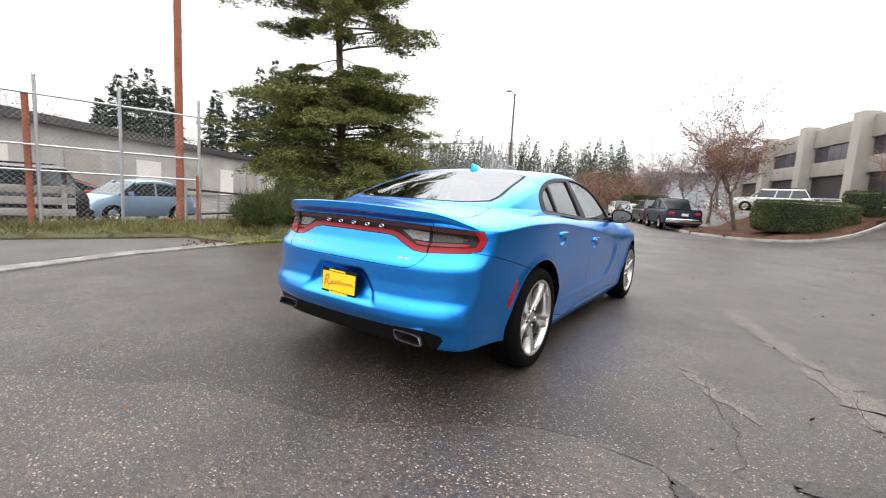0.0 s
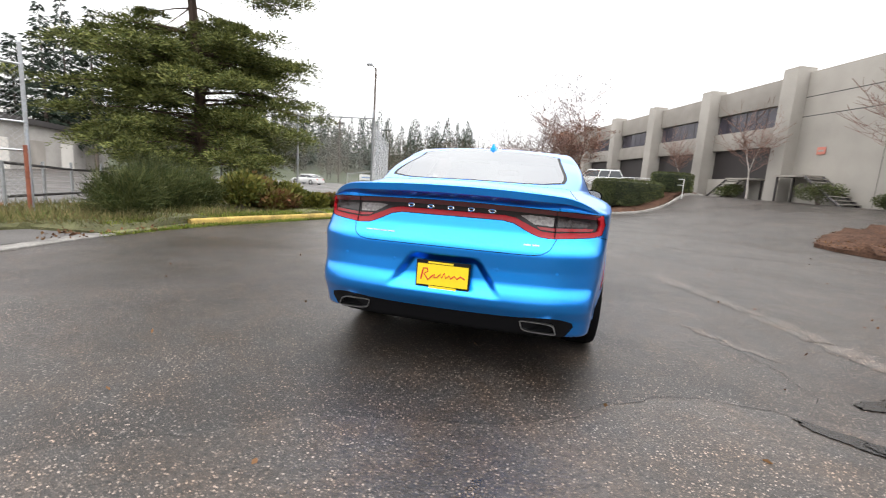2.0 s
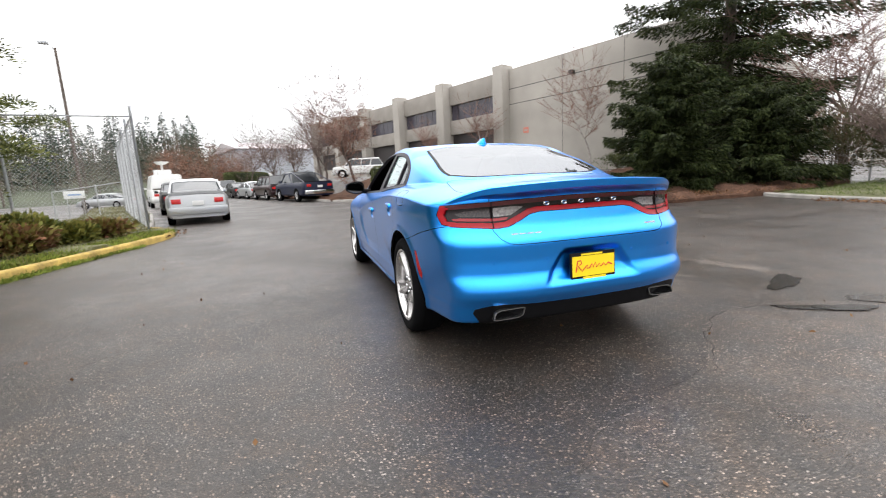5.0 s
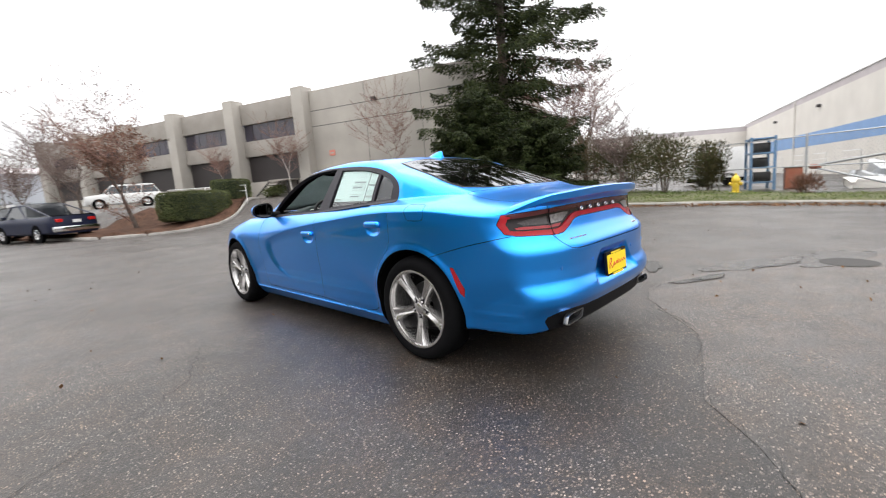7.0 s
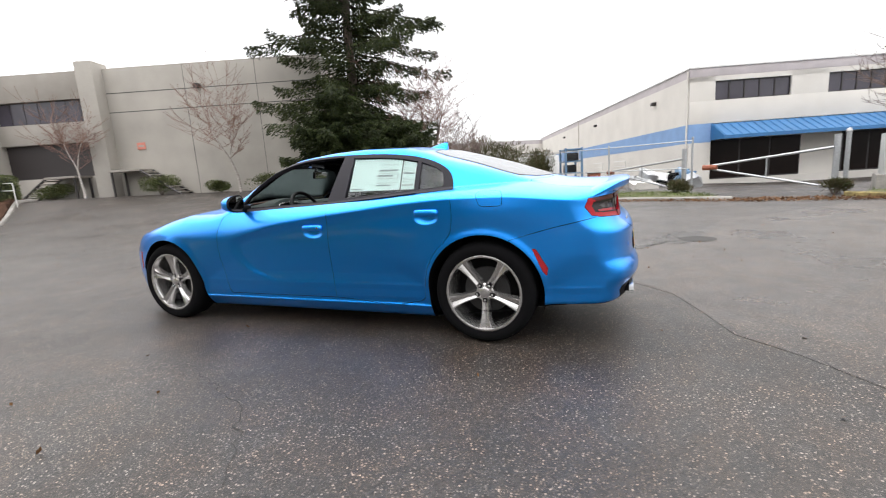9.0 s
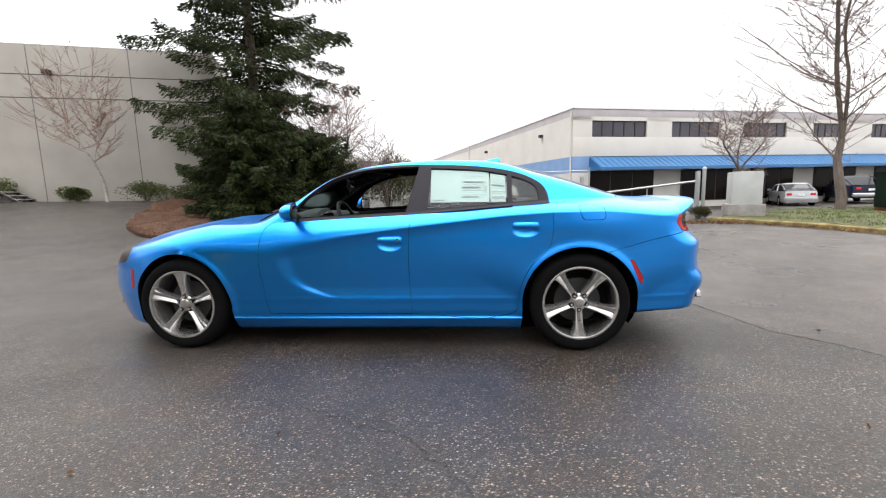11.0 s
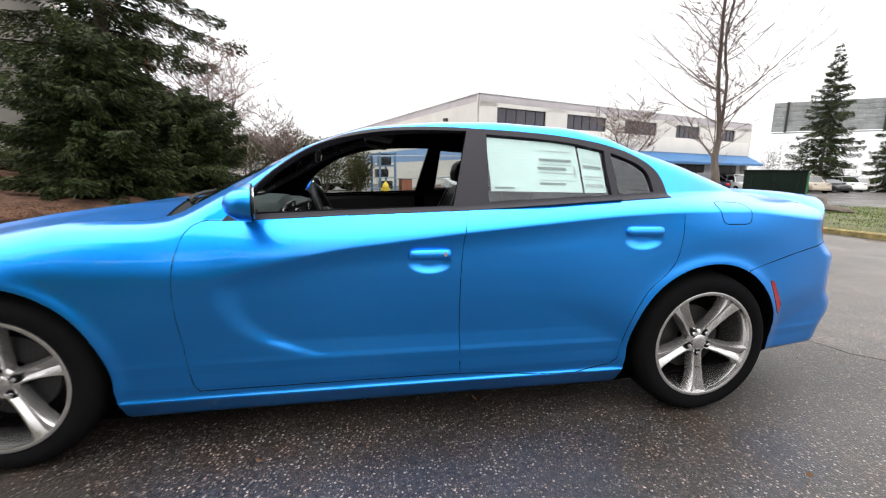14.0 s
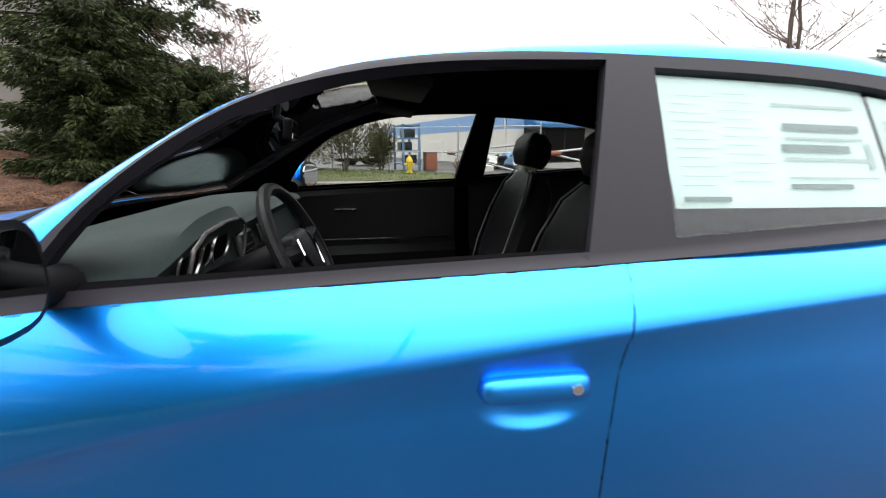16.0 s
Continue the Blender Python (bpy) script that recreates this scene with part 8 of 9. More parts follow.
part("shaft", tube_bm([(0, 0, 0), (0, 0, 1.25)], 0.03, 8), M_RUST, stub)
part("cap", lathe_bm([(0.034, 1.25), (0.034, 1.262), (0.001, 1.27)], 8, "z"), M_RUST, stub)
barrier = thing("slatted_barrier", "low pale grey slatted barrier behind the fence", "barrier", (-11.6, -1.9, height(-11.6, -1.9)), 70)
for z in (0.35, 0.62, 0.89):
    part("slat", box_bm(-1.1, 1.1, -0.02, 0.02, z, z + 0.17, 0.01), M_KERB, barrier)
for x in (-0.9, 0.9):
    part("leg", box_bm(x - 0.05, x + 0.05, -0.06, 0.0, 0.0, 1.1, 0.01), M_KERB, barrier)


def gate_leaf(hinge, tip, high, label):
    root = thing("barrier_gate", label, "gate")
    (x0, y0), (x1, y1) = hinge, tip
    z0, z1 = height(x0, y0), height(x1, y1)
    part("post", tube_bm([(x0, y0, z0 - 0.2), (x0, y0, z0 + high + 0.35)], 0.08, 10), M_GALV, root)
    part("top_bar", tube_bm([(x0, y0, z0 + high), (x1, y1, z0 + high * 0.72)], 0.038, 8), M_GALV, root)
    part("low_bar", tube_bm([(x0, y0, z0 + 0.12), (x1, y1, z0 + high * 0.66)], 0.034, 8), M_GALV, root)
    mid = ((x0 + x1) / 2, (y0 + y1) / 2)
    part("stay", tube_bm([(*mid, z0 + high * 0.40), (*mid, z0 + high * 0.86)], 0.025, 8), M_GALV, root)
    d = Vector((x1 - x0, y1 - y0, 0)).normalized()
    part("end_plate", tube_bm([Vector((x1, y1, z0 + high * 0.69)) - d * 0.28, Vector((x1, y1, z0 + high * 0.69)) + d * 0.15], 0.09, 8), M_RUST, root, "red painted end")
    return root


gate_leaf((12.1, -8.56), (13.45, -5.6), 1.30, "galvanised triangular barrier gate with a red end")
gate_leaf((13.9, -4.95), (18.0, -2.5), 1.25, "galvanised barrier gate leaf swung along the fence")
gp = thing("gate_post", "stout galvanised gate post", "post", (12.45, -8.95, height(12.45, -8.95)))
part("shaft", tube_bm([(0, 0, -0.2), (0, 0, 1.72)], 0.06, 12), M_GALV, gp)
part("cap", lathe_bm([(0.075, 1.70), (0.075, 1.74), (0.05, 1.80), (0.001, 1.82)], 12, "z"), M_GALV, gp)
M_CABINET = material("pale_grey_cabinet_paint", (0.42, 0.43, 0.42), 0.6, vary=0.06, stain=0.15, stain_scale=2)
cab = thing("utility_cabinet", "pale grey metal utility cabinet on a slab", "cabinet", (11.0, -9.5, height(11, -9.5)), -20)
part("body", box_bm(-0.55, 0.55, -0.4, 0.4, 0.5, 1.55, 0.02), M_CABINET, cab)
part("slab", box_bm(-0.65, 0.65, -0.5, 0.5, -0.1, 0.5, 0.02), M_KERB, cab)
part("door", box_bm(-0.5, 0.5, -0.42, -0.40, 0.55, 1.5, 0.01), M_CABINET, cab)

# hydrant
hyd = thing("fire_hydrant", "yellow cast-iron fire hydrant on the grass", "hydrant", (15.5, -0.55, height(15.5, -0.55) + 0.10))
M_HYD = material("yellow_hydrant_paint", (0.62, 0.44, 0.03), 0.5, bump=0.2, grain=30, vary=0.1, stain=0.2, stain_scale=5)
part("barrel", lathe_bm([(0.16, -0.05), (0.16, 0.04), (0.11, 0.06), (0.105, 0.40), (0.14, 0.42), (0.14, 0.46)], 18, "z"), M_HYD, hyd)
part("bonnet", lathe_bm([(0.14, 0.46), (0.13, 0.52), (0.09, 0.60), (0.04, 0.64), (0.035, 0.70), (0.001, 0.71)], 18, "z"), M_HYD, hyd)
for s in (-1, 1):
    part("outlet", tube_bm([(0, s * 0.08, 0.34), (0, s * 0.20, 0.34)], 0.055, 10), M_HYD, hyd)
part("pumper_outlet", tube_bm([(-0.08, 0, 0.30), (-0.21, 0, 0.30)], 0.075, 12), M_HYD, hyd)

# junk, cabinet and trailer in the warehouse yard
M_BLUE_STEEL = material("faded_blue_steel", (0.10, 0.20, 0.33), 0.5, vary=0.15, stain=0.3, stain_scale=3)
rack = thing("steel_rack", "faded blue steel rack with shelves beside the fence", "rack", (20.2, -0.6, height(20.2, -0.6)), 15)
for x in (-0.8, 0.8):
    for y in (-0.4, 0.4):
        part("upright", box_bm(x - 0.05, x + 0.05, y - 0.05, y + 0.05, 0, 2.2, 0.01), M_BLUE_STEEL, rack)
for z in (0.3, 0.9, 1.5, 2.1):
    part("shelf", box_bm(-0.85, 0.85, -0.45, 0.45, z, z + 0.06, 0.01), M_BLUE_STEEL, rack)
for x, z in ((-0.4, 0.36), (0.3, 0.96), (-0.2, 1.56)):
    part("bin", box_bm(x - 0.3, x + 0.3, -0.3, 0.3, z, z + 0.4, 0.03), M_DARKCAR, rack)
trl = thing("white_trailer", "low white box trailer beyond the fence", "trailer", (26.0, 2.2, height(26, 2.2)), 12)
part("box", box_bm(-1.2, 1.2, -1.5, 1.5, 0.45, 2.05, 0.04), M_WHITE, trl)
part("chassis", box_bm(-1.0, 1.0, -1.4, 1.4, 0.25, 0.45, 0.02), M_BLACK, trl)
for y in (-0.6, 0.6):
    for s in (-1, 1):
        w_ = part("wheel", lathe_bm([(0.2, -0.1), (0.35, -0.1), (0.36, 0.0), (0.35, 0.1), (0.2, 0.1), (0.001, 0.08)], 20), M_TYRE, trl)
        w_.matrix_world = trl.matrix_world @ pose(s * 1.1, y, 0.36)
rust_bin = thing("rusty_bin", "rust-brown steel bin in the warehouse yard", "bin", (20.0, -1.75, height(20, -1.75)), 10)
part("tub", box_bm(-0.35, 0.35, -0.28, 0.28, 0.0, 0.85, 0.03), M_RUST, rust_bin)
part("lid", box_bm(-0.38, 0.38, -0.31, 0.31, 0.85, 0.90, 0.01), M_BRONZE, rust_bin)
bush("dry_weed_clump", (14.5, -2.45), (0.8, 0.7, 0.7), "dry brown weed clump at the fence post", M_RUSTLEAF, 700, 66, 0.16, 0.05, 1.2, 0.06, group="scrub by the fence")
bush("red_twig_shrub", (17.9, 6.4), (2.8, 2.4, 3.3), "reddish twiggy shrub beside the spruce", M_RUSTLEAF, 5200, 67, 0.17, 0.05, 0.9, 0.05, group="scrub by the fence")
wing = thing("warehouse_wing", "low cream far wing of the warehouse", "building", (65.3, 5.3, 0), math.degrees(math.atan2(11.7, -8.3)))
part("wall", box_bm(0, 22, -9, 0, -1.2, 5.2), M_CREAM, wing)
part("parapet", box_bm(-0.02, 22.02, -9.02, 0.02, 5.2, 5.75), M_LILAC, wing)
part("coping", box_bm(-0.06, 22.06, -9.06, 0.06, 5.75, 5.83), M_WHITE, wing)
rs = random.Random(5)
for k in range(15):
    x, y = 20.0 + rs.gauss(0, 0.9), -5.0 + rs.gauss(0, 0.9)
    bm = box_bm(-0.35 - 0.3 * rs.random(), 0.35 + 0.3 * rs.random(), -0.25, 0.3, -0.15, 0.15 + 0.3 * rs.random(), 0.06, 2)
    for v in bm.verts:
        v.co += Vector((rs.gauss(0, 0.04), rs.gauss(0, 0.04), rs.gauss(0, 0.04)))
    q = tagged(part("scrap_block", bm, rs.choice((M_WHITE, M_GALV, M_GALV, M_BLUE_STEEL, M_CREAM, M_TYRE))), "crumpled scrap bundle on a heap by the gate", "scrap", "scrap heap")
    q.matrix_world = pose(x, y, height(x, y) + 0.15 + 0.35 * max(0, 1 - math.dist((x, y), (20, -5)) / 1.4), rs.uniform(-20, 20), rs.uniform(-20, 20), rs.uniform(0, 180))

# skip, stones and stump on the south verge
M_SKIP = material("dark_green_skip_paint", (0.006, 0.013, 0.009), 0.8, spec=0.2, vary=0.15, stain=0.3, stain_scale=2)
M_SKIP_END = material("green_skip_end_paint", (0.03, 0.16, 0.06), 0.5, vary=0.15, stain=0.3, stain_scale=2)
skip = thing("refuse_skip", "dark green steel refuse skip on the grass", "skip", (11.7, -15.5, height(11.7, -15.5) + 0.1), 40)
part("tub", prism_bm([(-0.75, 0.15), (0.75, 0.15), (0.85, 1.30), (-0.85, 1.30)], -0.95, 0.95, "yz"), M_SKIP, skip, smooth=False)
part("lid", box_bm(-0.98, 0.98, -0.88, 0.88, 1.30, 1.36, 0.02), M_SKIP, skip)
part("end", box_bm(-1.01, -0.95, -0.8, 0.8, 0.2, 1.28, 0.01), M_SKIP_END, skip, "bright green end panel")
for x in (-0.7, 0.0, 0.7):
    part("rib", box_bm(x - 0.04, x + 0.04, -0.86, 0.86, 0.2, 1.29), M_SKIP, skip)
part("skid", box_bm(-0.95, 0.95, -0.6, 0.6, 0.0, 0.15), M_RUST, skip)
M_BOARDWOOD = material("weathered_board", (0.28, 0.19, 0.12), 0.85, bump=0.3, grain=14, vary=0.25, stretch=(0.2, 1, 1))
M_STONE = material("brown_field_stone", (0.075, 0.057, 0.042), 0.9, bump=0.8, grain=9, vary=0.3, stain=0.3, stain_scale=3)
for x, y, sx, sy, sz in ((9.5, -14.6, 0.55, 0.4, 0.22), (8.7, -14.5, 0.6, 0.4, 0.16), (10.1, -14.9, 0.45, 0.4, 0.18)):
    bm = bmesh.new()
    bmesh.ops.create_icosphere(bm, subdivisions=3, radius=1)
    for v in bm.verts:
        k = 1 + 0.28 * noise.noise(v.co * 1.6 + Vector((x, y, 0))) + 0.12 * noise.noise(v.co * 4)
        v.co = Vector((v.co.x * sx * k, v.co.y * sy * k, v.co.z * sz * k))
    q = tagged(part("field_stone", bm, M_STONE), "brown weathered stone on the grass", "stone", "stones on the verge")
    q.location = (x, y, height(x, y) + 0.16)
for k, (x, y, rz) in enumerate(((10.1, -14.0, 20), (10.3, -13.8, 55), (9.9, -13.85, -10))):
    pl = tagged(part("broken_board", box_bm(-0.45, 0.45, -0.06, 0.06, -0.015, 0.015, 0.004), M_BOARDWOOD), "broken pale board lying by the skip", "board", "broken boards")
    pl.matrix_world = pose(x, y, height(x, y) + 0.16 + 0.03 * k, 3, 4, rz)
stump = thing("tree_stump", "short dark rotting tree stump on the grass", "stump", (9.7, -15.2, height(9.7, -15.2) + 0.1))
part("wood", lathe_bm([(0.32, -0.1), (0.25, 0.1), (0.22, 0.35), (0.17, 0.42), (0.15, 0.36), (0.001, 0.33)], 14, "z"), M_BARK, stump)
part("bark_flap", lathe_bm([(0.34, -0.1), (0.28, 0.08), (0.24, 0.2)], 9, "z"), M_BARK_PINE, stump)

# ---- distance ----
shed = thing("long_shed", "long low pale shed with a dark roof edge beyond the lot", "building", (-37.5, 5.0, -0.5), math.degrees(math.atan2(20, -14.5)))
M_SHED = material("pale_shed_wall", (0.36, 0.34, 0.315), 0.85, bump=0.1, grain=4, vary=0.08, stain=0.2, stain_scale=0.3)
part("wall", box_bm(-16, 55, 0.3, 12, 0, 4.9, 0.02), M_SHED, shed)
part("roof", prism_bm([(-0.3, 4.85), (-0.3, 5.45), (6.0, 6.3), (12.6, 5.45), (12.6, 4.85)], -16.5, 55.5, "yz"), M_BRONZE, shed, "dark roof with a deep eaves edge", smooth=False)
for k in range(9):
    x = -14 + 7.5 * k
    part("door", box_bm(x, x + 3.4, 0.24, 0.30, 0.0, 3.2), M_CREAM if k % 2 else M_CONC_DARK, shed, "closed loading door")
far_hall = thing("far_warehouse", "far pale blue-grey warehouse beyond the bare trees", "building", (1.0, 95, 0), 20)
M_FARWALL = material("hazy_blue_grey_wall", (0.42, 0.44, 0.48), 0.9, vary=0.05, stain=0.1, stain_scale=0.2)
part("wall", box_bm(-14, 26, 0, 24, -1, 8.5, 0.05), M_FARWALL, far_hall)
part("roof", prism_bm([(-0.5, 8.4), (12, 10.5), (24.5, 8.4)], -14.4, 26.4, "yz"), M_LILAC, far_hall, smooth=False)
for k in range(6):
    part("door", box_bm(-11 + 6 * k, -8 + 6 * k, -0.06, 0.0, 0.0, 3.5), M_WHITE, far_hall)

rail = thing("white_pipe_rail", "low white pipe railing above the hedge bank", "railing")
ra, rb_ = Vector((5.02, 28.6, 0)), Vector((7.6, 22.6, 0))
for z in (2.28, 1.95):
    part("bar", tube_bm([(ra.x, ra.y, z), (rb_.x, rb_.y, z - 0.12)], 0.025, 6), M_WHITE, rail)
for k in range(5):
    p_ = ra.lerp(rb_, k / 4)
    part("post", tube_bm([(p_.x, p_.y, height(p_.x, p_.y) - 0.1), (p_.x, p_.y, 2.28 - 0.03 * k)], 0.025, 6), M_WHITE, rail)
lot_sign = thing("lot_sign", "white lot sign with unreadable print on two posts", "sign", (-15.7, 30.1, height(-15.7, 30.1)), 30)
part("board", box_bm(-0.55, 0.55, -0.02, 0.02, 1.25, 1.75, 0.01), M_WHITE, lot_sign)
part("print", box_bm(-0.35, 0.35, -0.025, -0.021, 1.45, 1.55), M_BAND, lot_sign, "unreadable print")
for x in (-0.4, 0.4):
    part("post", tube_bm([(x, 0.04, -0.2), (x, 0.04, 1.7)], 0.03, 6), M_GALV, lot_sign)

lamp = thing("street_lamp", "tall brown timber pole with a lamp head", "street lamp", (-16.2, 32.5, height(-16.2, 32.5)))
part("pole", tube_bm([(0, 0, -0.3), (0, 0, 6), (0, 0, 11.3)], [0.12, 0.10, 0.08], 10), M_BARK, lamp)
part("arm", tube_bm([(0, 0, 11.1), (-0.15, -0.1, 11.35), (-0.3, -0.25, 11.5)], 0.04, 8), M_GALV, lamp)
part("lamp_head", box_bm(-0.75, -0.2, -0.45, -0.15, 11.42, 11.62, 0.05), M_GALV, lamp)
for x, y, h in ((-40, 70, 11.5), (6, 78, 11), (-60, 40, 12)):
    p_ = thing("utility_pole", "distant timber utility pole", "pole", (x, y, 0), group="utility poles")
    part("shaft", tube_bm([(0, 0, -0.5), (0, 0, h)], [0.16, 0.11], 8), M_BARK, p_)
    part("crossarm", box_bm(-1.1, 1.1, -0.06, 0.06, h - 0.9, h - 0.75, 0.01), M_BARK, p_)

board = thing("billboard", "back of a large grey slatted billboard on a steel post", "billboard", (45.7, -60.0, height(45.7, -60)), 52)
M_BOARD = material("weathered_grey_boards", (0.27, 0.28, 0.275), 0.85, vary=0.15, stain=0.3, stain_scale=0.8, grain=6)
for k in range(6):
    part("slat", box_bm(-6.5, 6.5, -0.1, 0.1, 7.7 + 0.64 * k, 8.32 + 0.64 * k, 0.02), M_BOARD, board)
for x in (-5, 0, 5):
    part("stringer", box_bm(x - 0.12, x + 0.12, 0.1, 0.35, 7.5, 11.6), M_BRONZE, board)
part("post", tube_bm([(0, 0.5, -0.5), (0, 0.5, 11.0)], 0.4, 12), M_GALV, board)
part("catwalk", box_bm(-6.5, 6.5, 0.3, 1.2, 7.4, 7.5), M_GALV, board)
spruce("far_spruce", (40.8, -53.2), 16.5, 4.4, "slim dark spruce beyond the car park", low=0.4, whorls=28, sprays=260, mat=M_SPRUCE_LOW, seed=33, lean=1.0, grow=1.6)
spruce("far_spruce", (36.0, -57.0), 11.0, 3.2, "dark spruce beyond the car park", low=0.4, whorls=20, sprays=240, mat=M_SPRUCE_LOW, seed=34, grow=1.6)

# hillside woods
M_HAZE = leaf_material("hazy_winter_twigs", (0.15, 0.12, 0.095), (0.10, 0.105, 0.07))
def woods(name, spots, label, mat, tall, seed, slim=0.2, quads=330, leaf=0.05, round_top=False):
    rs = np.random.RandomState(seed)
    cs, ds, ls = [], [], []
    trunks = bmesh.new()
    for x, y, z in spots:
        h = rs.uniform(*tall)
        f = rs.rand(quads) ** (0.9 if round_top else 1.2)
        a = rs.rand(quads) * 6.283
        if round_top:
            r = h * slim * np.sqrt(np.clip(1 - ((f - 0.42) / 0.6) ** 2, 0, 1)) * np.sqrt(rs.rand(quads)) * (0.8 + 0.35 * np.sin(a * 3 + x))
        else:
            r = h * slim * (1 - f) ** 0.95 * (0.35 + 0.65 * rs.rand(quads)) + 0.05
            r = r * (0.72 + 0.42 * (0.5 + 0.5 * np.sin(f * h * 2.0 + a * 0.5)))
        cs.append(np.stack([x + np.cos(a) * r * 0.8, y + np.sin(a) * r * 0.8, z + h * (0.10 + 0.88 * f)], 1))
        lift = rs.normal(size=quads) * 0.6 + 0.3 if round_top else -0.25 - 0.3 * rs.rand(quads)
        ds.append(np.stack([np.cos(a), np.sin(a), lift], 1) + rs.normal(size=(quads, 3)) * 0.25)
        ls.append(h * leaf * (0.6 + 0.7 * rs.rand(quads)) * (1.15 - 0.6 * f))
        add_tube(trunks, [(x, y, z - 1), (x, y, z + h * 0.95)], [h * 0.010, 0.02], 4, caps=False)
    root = tagged(new(name), label, "woods", kind="stuff")
    ls = np.concatenate(ls)
    tagged(leaf_mesh("crowns", np.concatenate(cs), np.concatenate(ds), ls, ls * (0.10 if round_top else 0.26), mat, root, bend=0.15), kind="stuff")
    tagged(part("trunks", trunks, M_BARK, root), kind="stuff")
    return root


def polar(az, dist):
    """A place by its bearing, in degrees to the west of north, and distance."""
    return -dist * math.sin(math.radians(az)), dist * math.cos(math.radians(az))


rs = random.Random(11)


def hill(az, dist):
    return max(0.0, (dist - 85) * 0.085)


spots, low_spots = [], []
for _ in range(330):
    az, dist = rs.uniform(-3, 58), rs.uniform(105, 190)
    (spots if az > 11 else low_spots).append((*polar(az, dist), hill(az, dist)))
woods("far_conifers", spots, "dark conifer woods on the far hillside", M_FAR, (9.5, 17.0), 1, 0.235, 340)
woods("far_conifers", low_spots, "lower conifer woods on the far hillside", M_FAR, (5.0, 9.5), 6, 0.255, 340)
for k, (az, dist, h) in enumerate(((73.1, 82, 12.0), (71.6, 79, 15.4), (70.2, 82, 17.0), (68.8, 79, 16.8), (67.3, 82, 15.2), (62.5, 80, 15.5), (59.8, 83, 16.5), (57.8, 79, 19.8), (56.2, 82, 22.2), (54.2, 80, 20.8), (51.5, 84, 17.0), (86.0, 85, 13.0), (88.5, 88, 15.0), (91.0, 84, 12.5))):
    x, y = polar(az, dist)
    spruce("far_fir", (x + 1.8, y - 4.4, 0.0), h, h * 0.20, "tall dark fir standing behind the long shed", low=h * 0.18, whorls=17, sprays=85, seed=200 + k, mat=M_FAR, lean=0.8, grow=3.0)
spots = []
for _ in range(70):
    az, dist = rs.uniform(7, 17), rs.uniform(66, 95)
    spots.append((*polar(az, dist), hill(az, dist)))
woods("far_broadleaves", spots, "hazy rust-coloured bare trees along the road", M_RUSTLEAF, (4.5, 8.0), 3, 0.40, 620, 0.06, True)
spots = []
for _ in range(210):
    az, dist = rs.uniform(-2, 100), rs.uniform(84, 130)
    spots.append((*polar(az, dist), hill(az, dist) * 0.6))
woods("far_broadleaves", spots, "hazy grey-green winter trees beyond the lots", M_HAZE, (7.5, 13.0), 4, 0.36, 460, 0.06, True)
spots = []
for _ in range(150):
    az, dist = rs.uniform(-155, -62), rs.uniform(80, 140)
    spots.append((*polar(az, dist), -0.5))
woods("far_broadleaves", spots, "hazy brown winter trees beyond the warehouse", M_HAZE, (4.0, 8.0), 5, 0.40, 380, 0.06, True)

M_HILL = material("wooded_hill_floor", (0.05, 0.06, 0.03), 0.95, vary=0.3, grain=0.3, stain=0.4, stain_scale=0.05)
bm = bmesh.new()
rows = []
for az in np.linspace(-8, 105, 60):
    rows.append([bm.verts.new((*polar(az, d), -0.6 if d < 80 else hill(az, d) * (1 if az < 62 else max(0.35, 1 - (az - 62) / 30)) - 0.1 + 0.9 * noise.noise(Vector((az * 0.12, d * 0.03, 0)))) ) for d in (76, 86, 100, 125, 155, 195, 260)])
for p, q in zip(rows, rows[1:]):
    for i in range(6):
        bm.faces.new((p[i], p[i + 1], q[i + 1], q[i]))
bmesh.ops.recalc_face_normals(bm, faces=bm.faces[:])
tagged(part("backdrop", bm, M_HILL), "low wooded hillside beyond the lots", "hillside", kind="structure")

# ---- marks on the asphalt ----
def on_ground(poly, lift, mat, name, label, category, kind="structure"):
    bm = bmesh.new()
    bm.faces.new([bm.verts.new((x, y, height(x, y) + lift)) for x, y in poly])
    bmesh.ops.triangulate(bm, faces=bm.faces[:])
    bm.normal_update()
    for f in bm.faces:
        if f.normal.z < 0:
            f.normal_flip()
    return tagged(part(name, bm, mat), label, category, kind=kind)


def blot(cx, cy, a, b, turn, seed, n=40, rough=0.22):
    rs_ = random.Random(seed)
    ph = [rs_.uniform(0, 6.28) for _ in range(4)]
    out = []
    for k in range(n):
        t = 2 * math.pi * k / n
        r = 1 + rough * (math.sin(2 * t + ph[0]) * 0.5 + math.sin(3 * t + ph[1]) * 0.4 + math.sin(5 * t + ph[2]) * 0.3 + math.sin(9 * t + ph[3]) * 0.16 + math.sin(17 * t + ph[0]) * 0.10 + math.sin(29 * t + ph[1]) * 0.08 + math.sin(41 * t + ph[2]) * 0.06)
        u, v = a * r * math.cos(t), b * r * math.sin(t)
        out.append((cx + u * math.cos(turn) - v * math.sin(turn), cy + u * math.sin(turn) + v * math.cos(turn)))
    return out


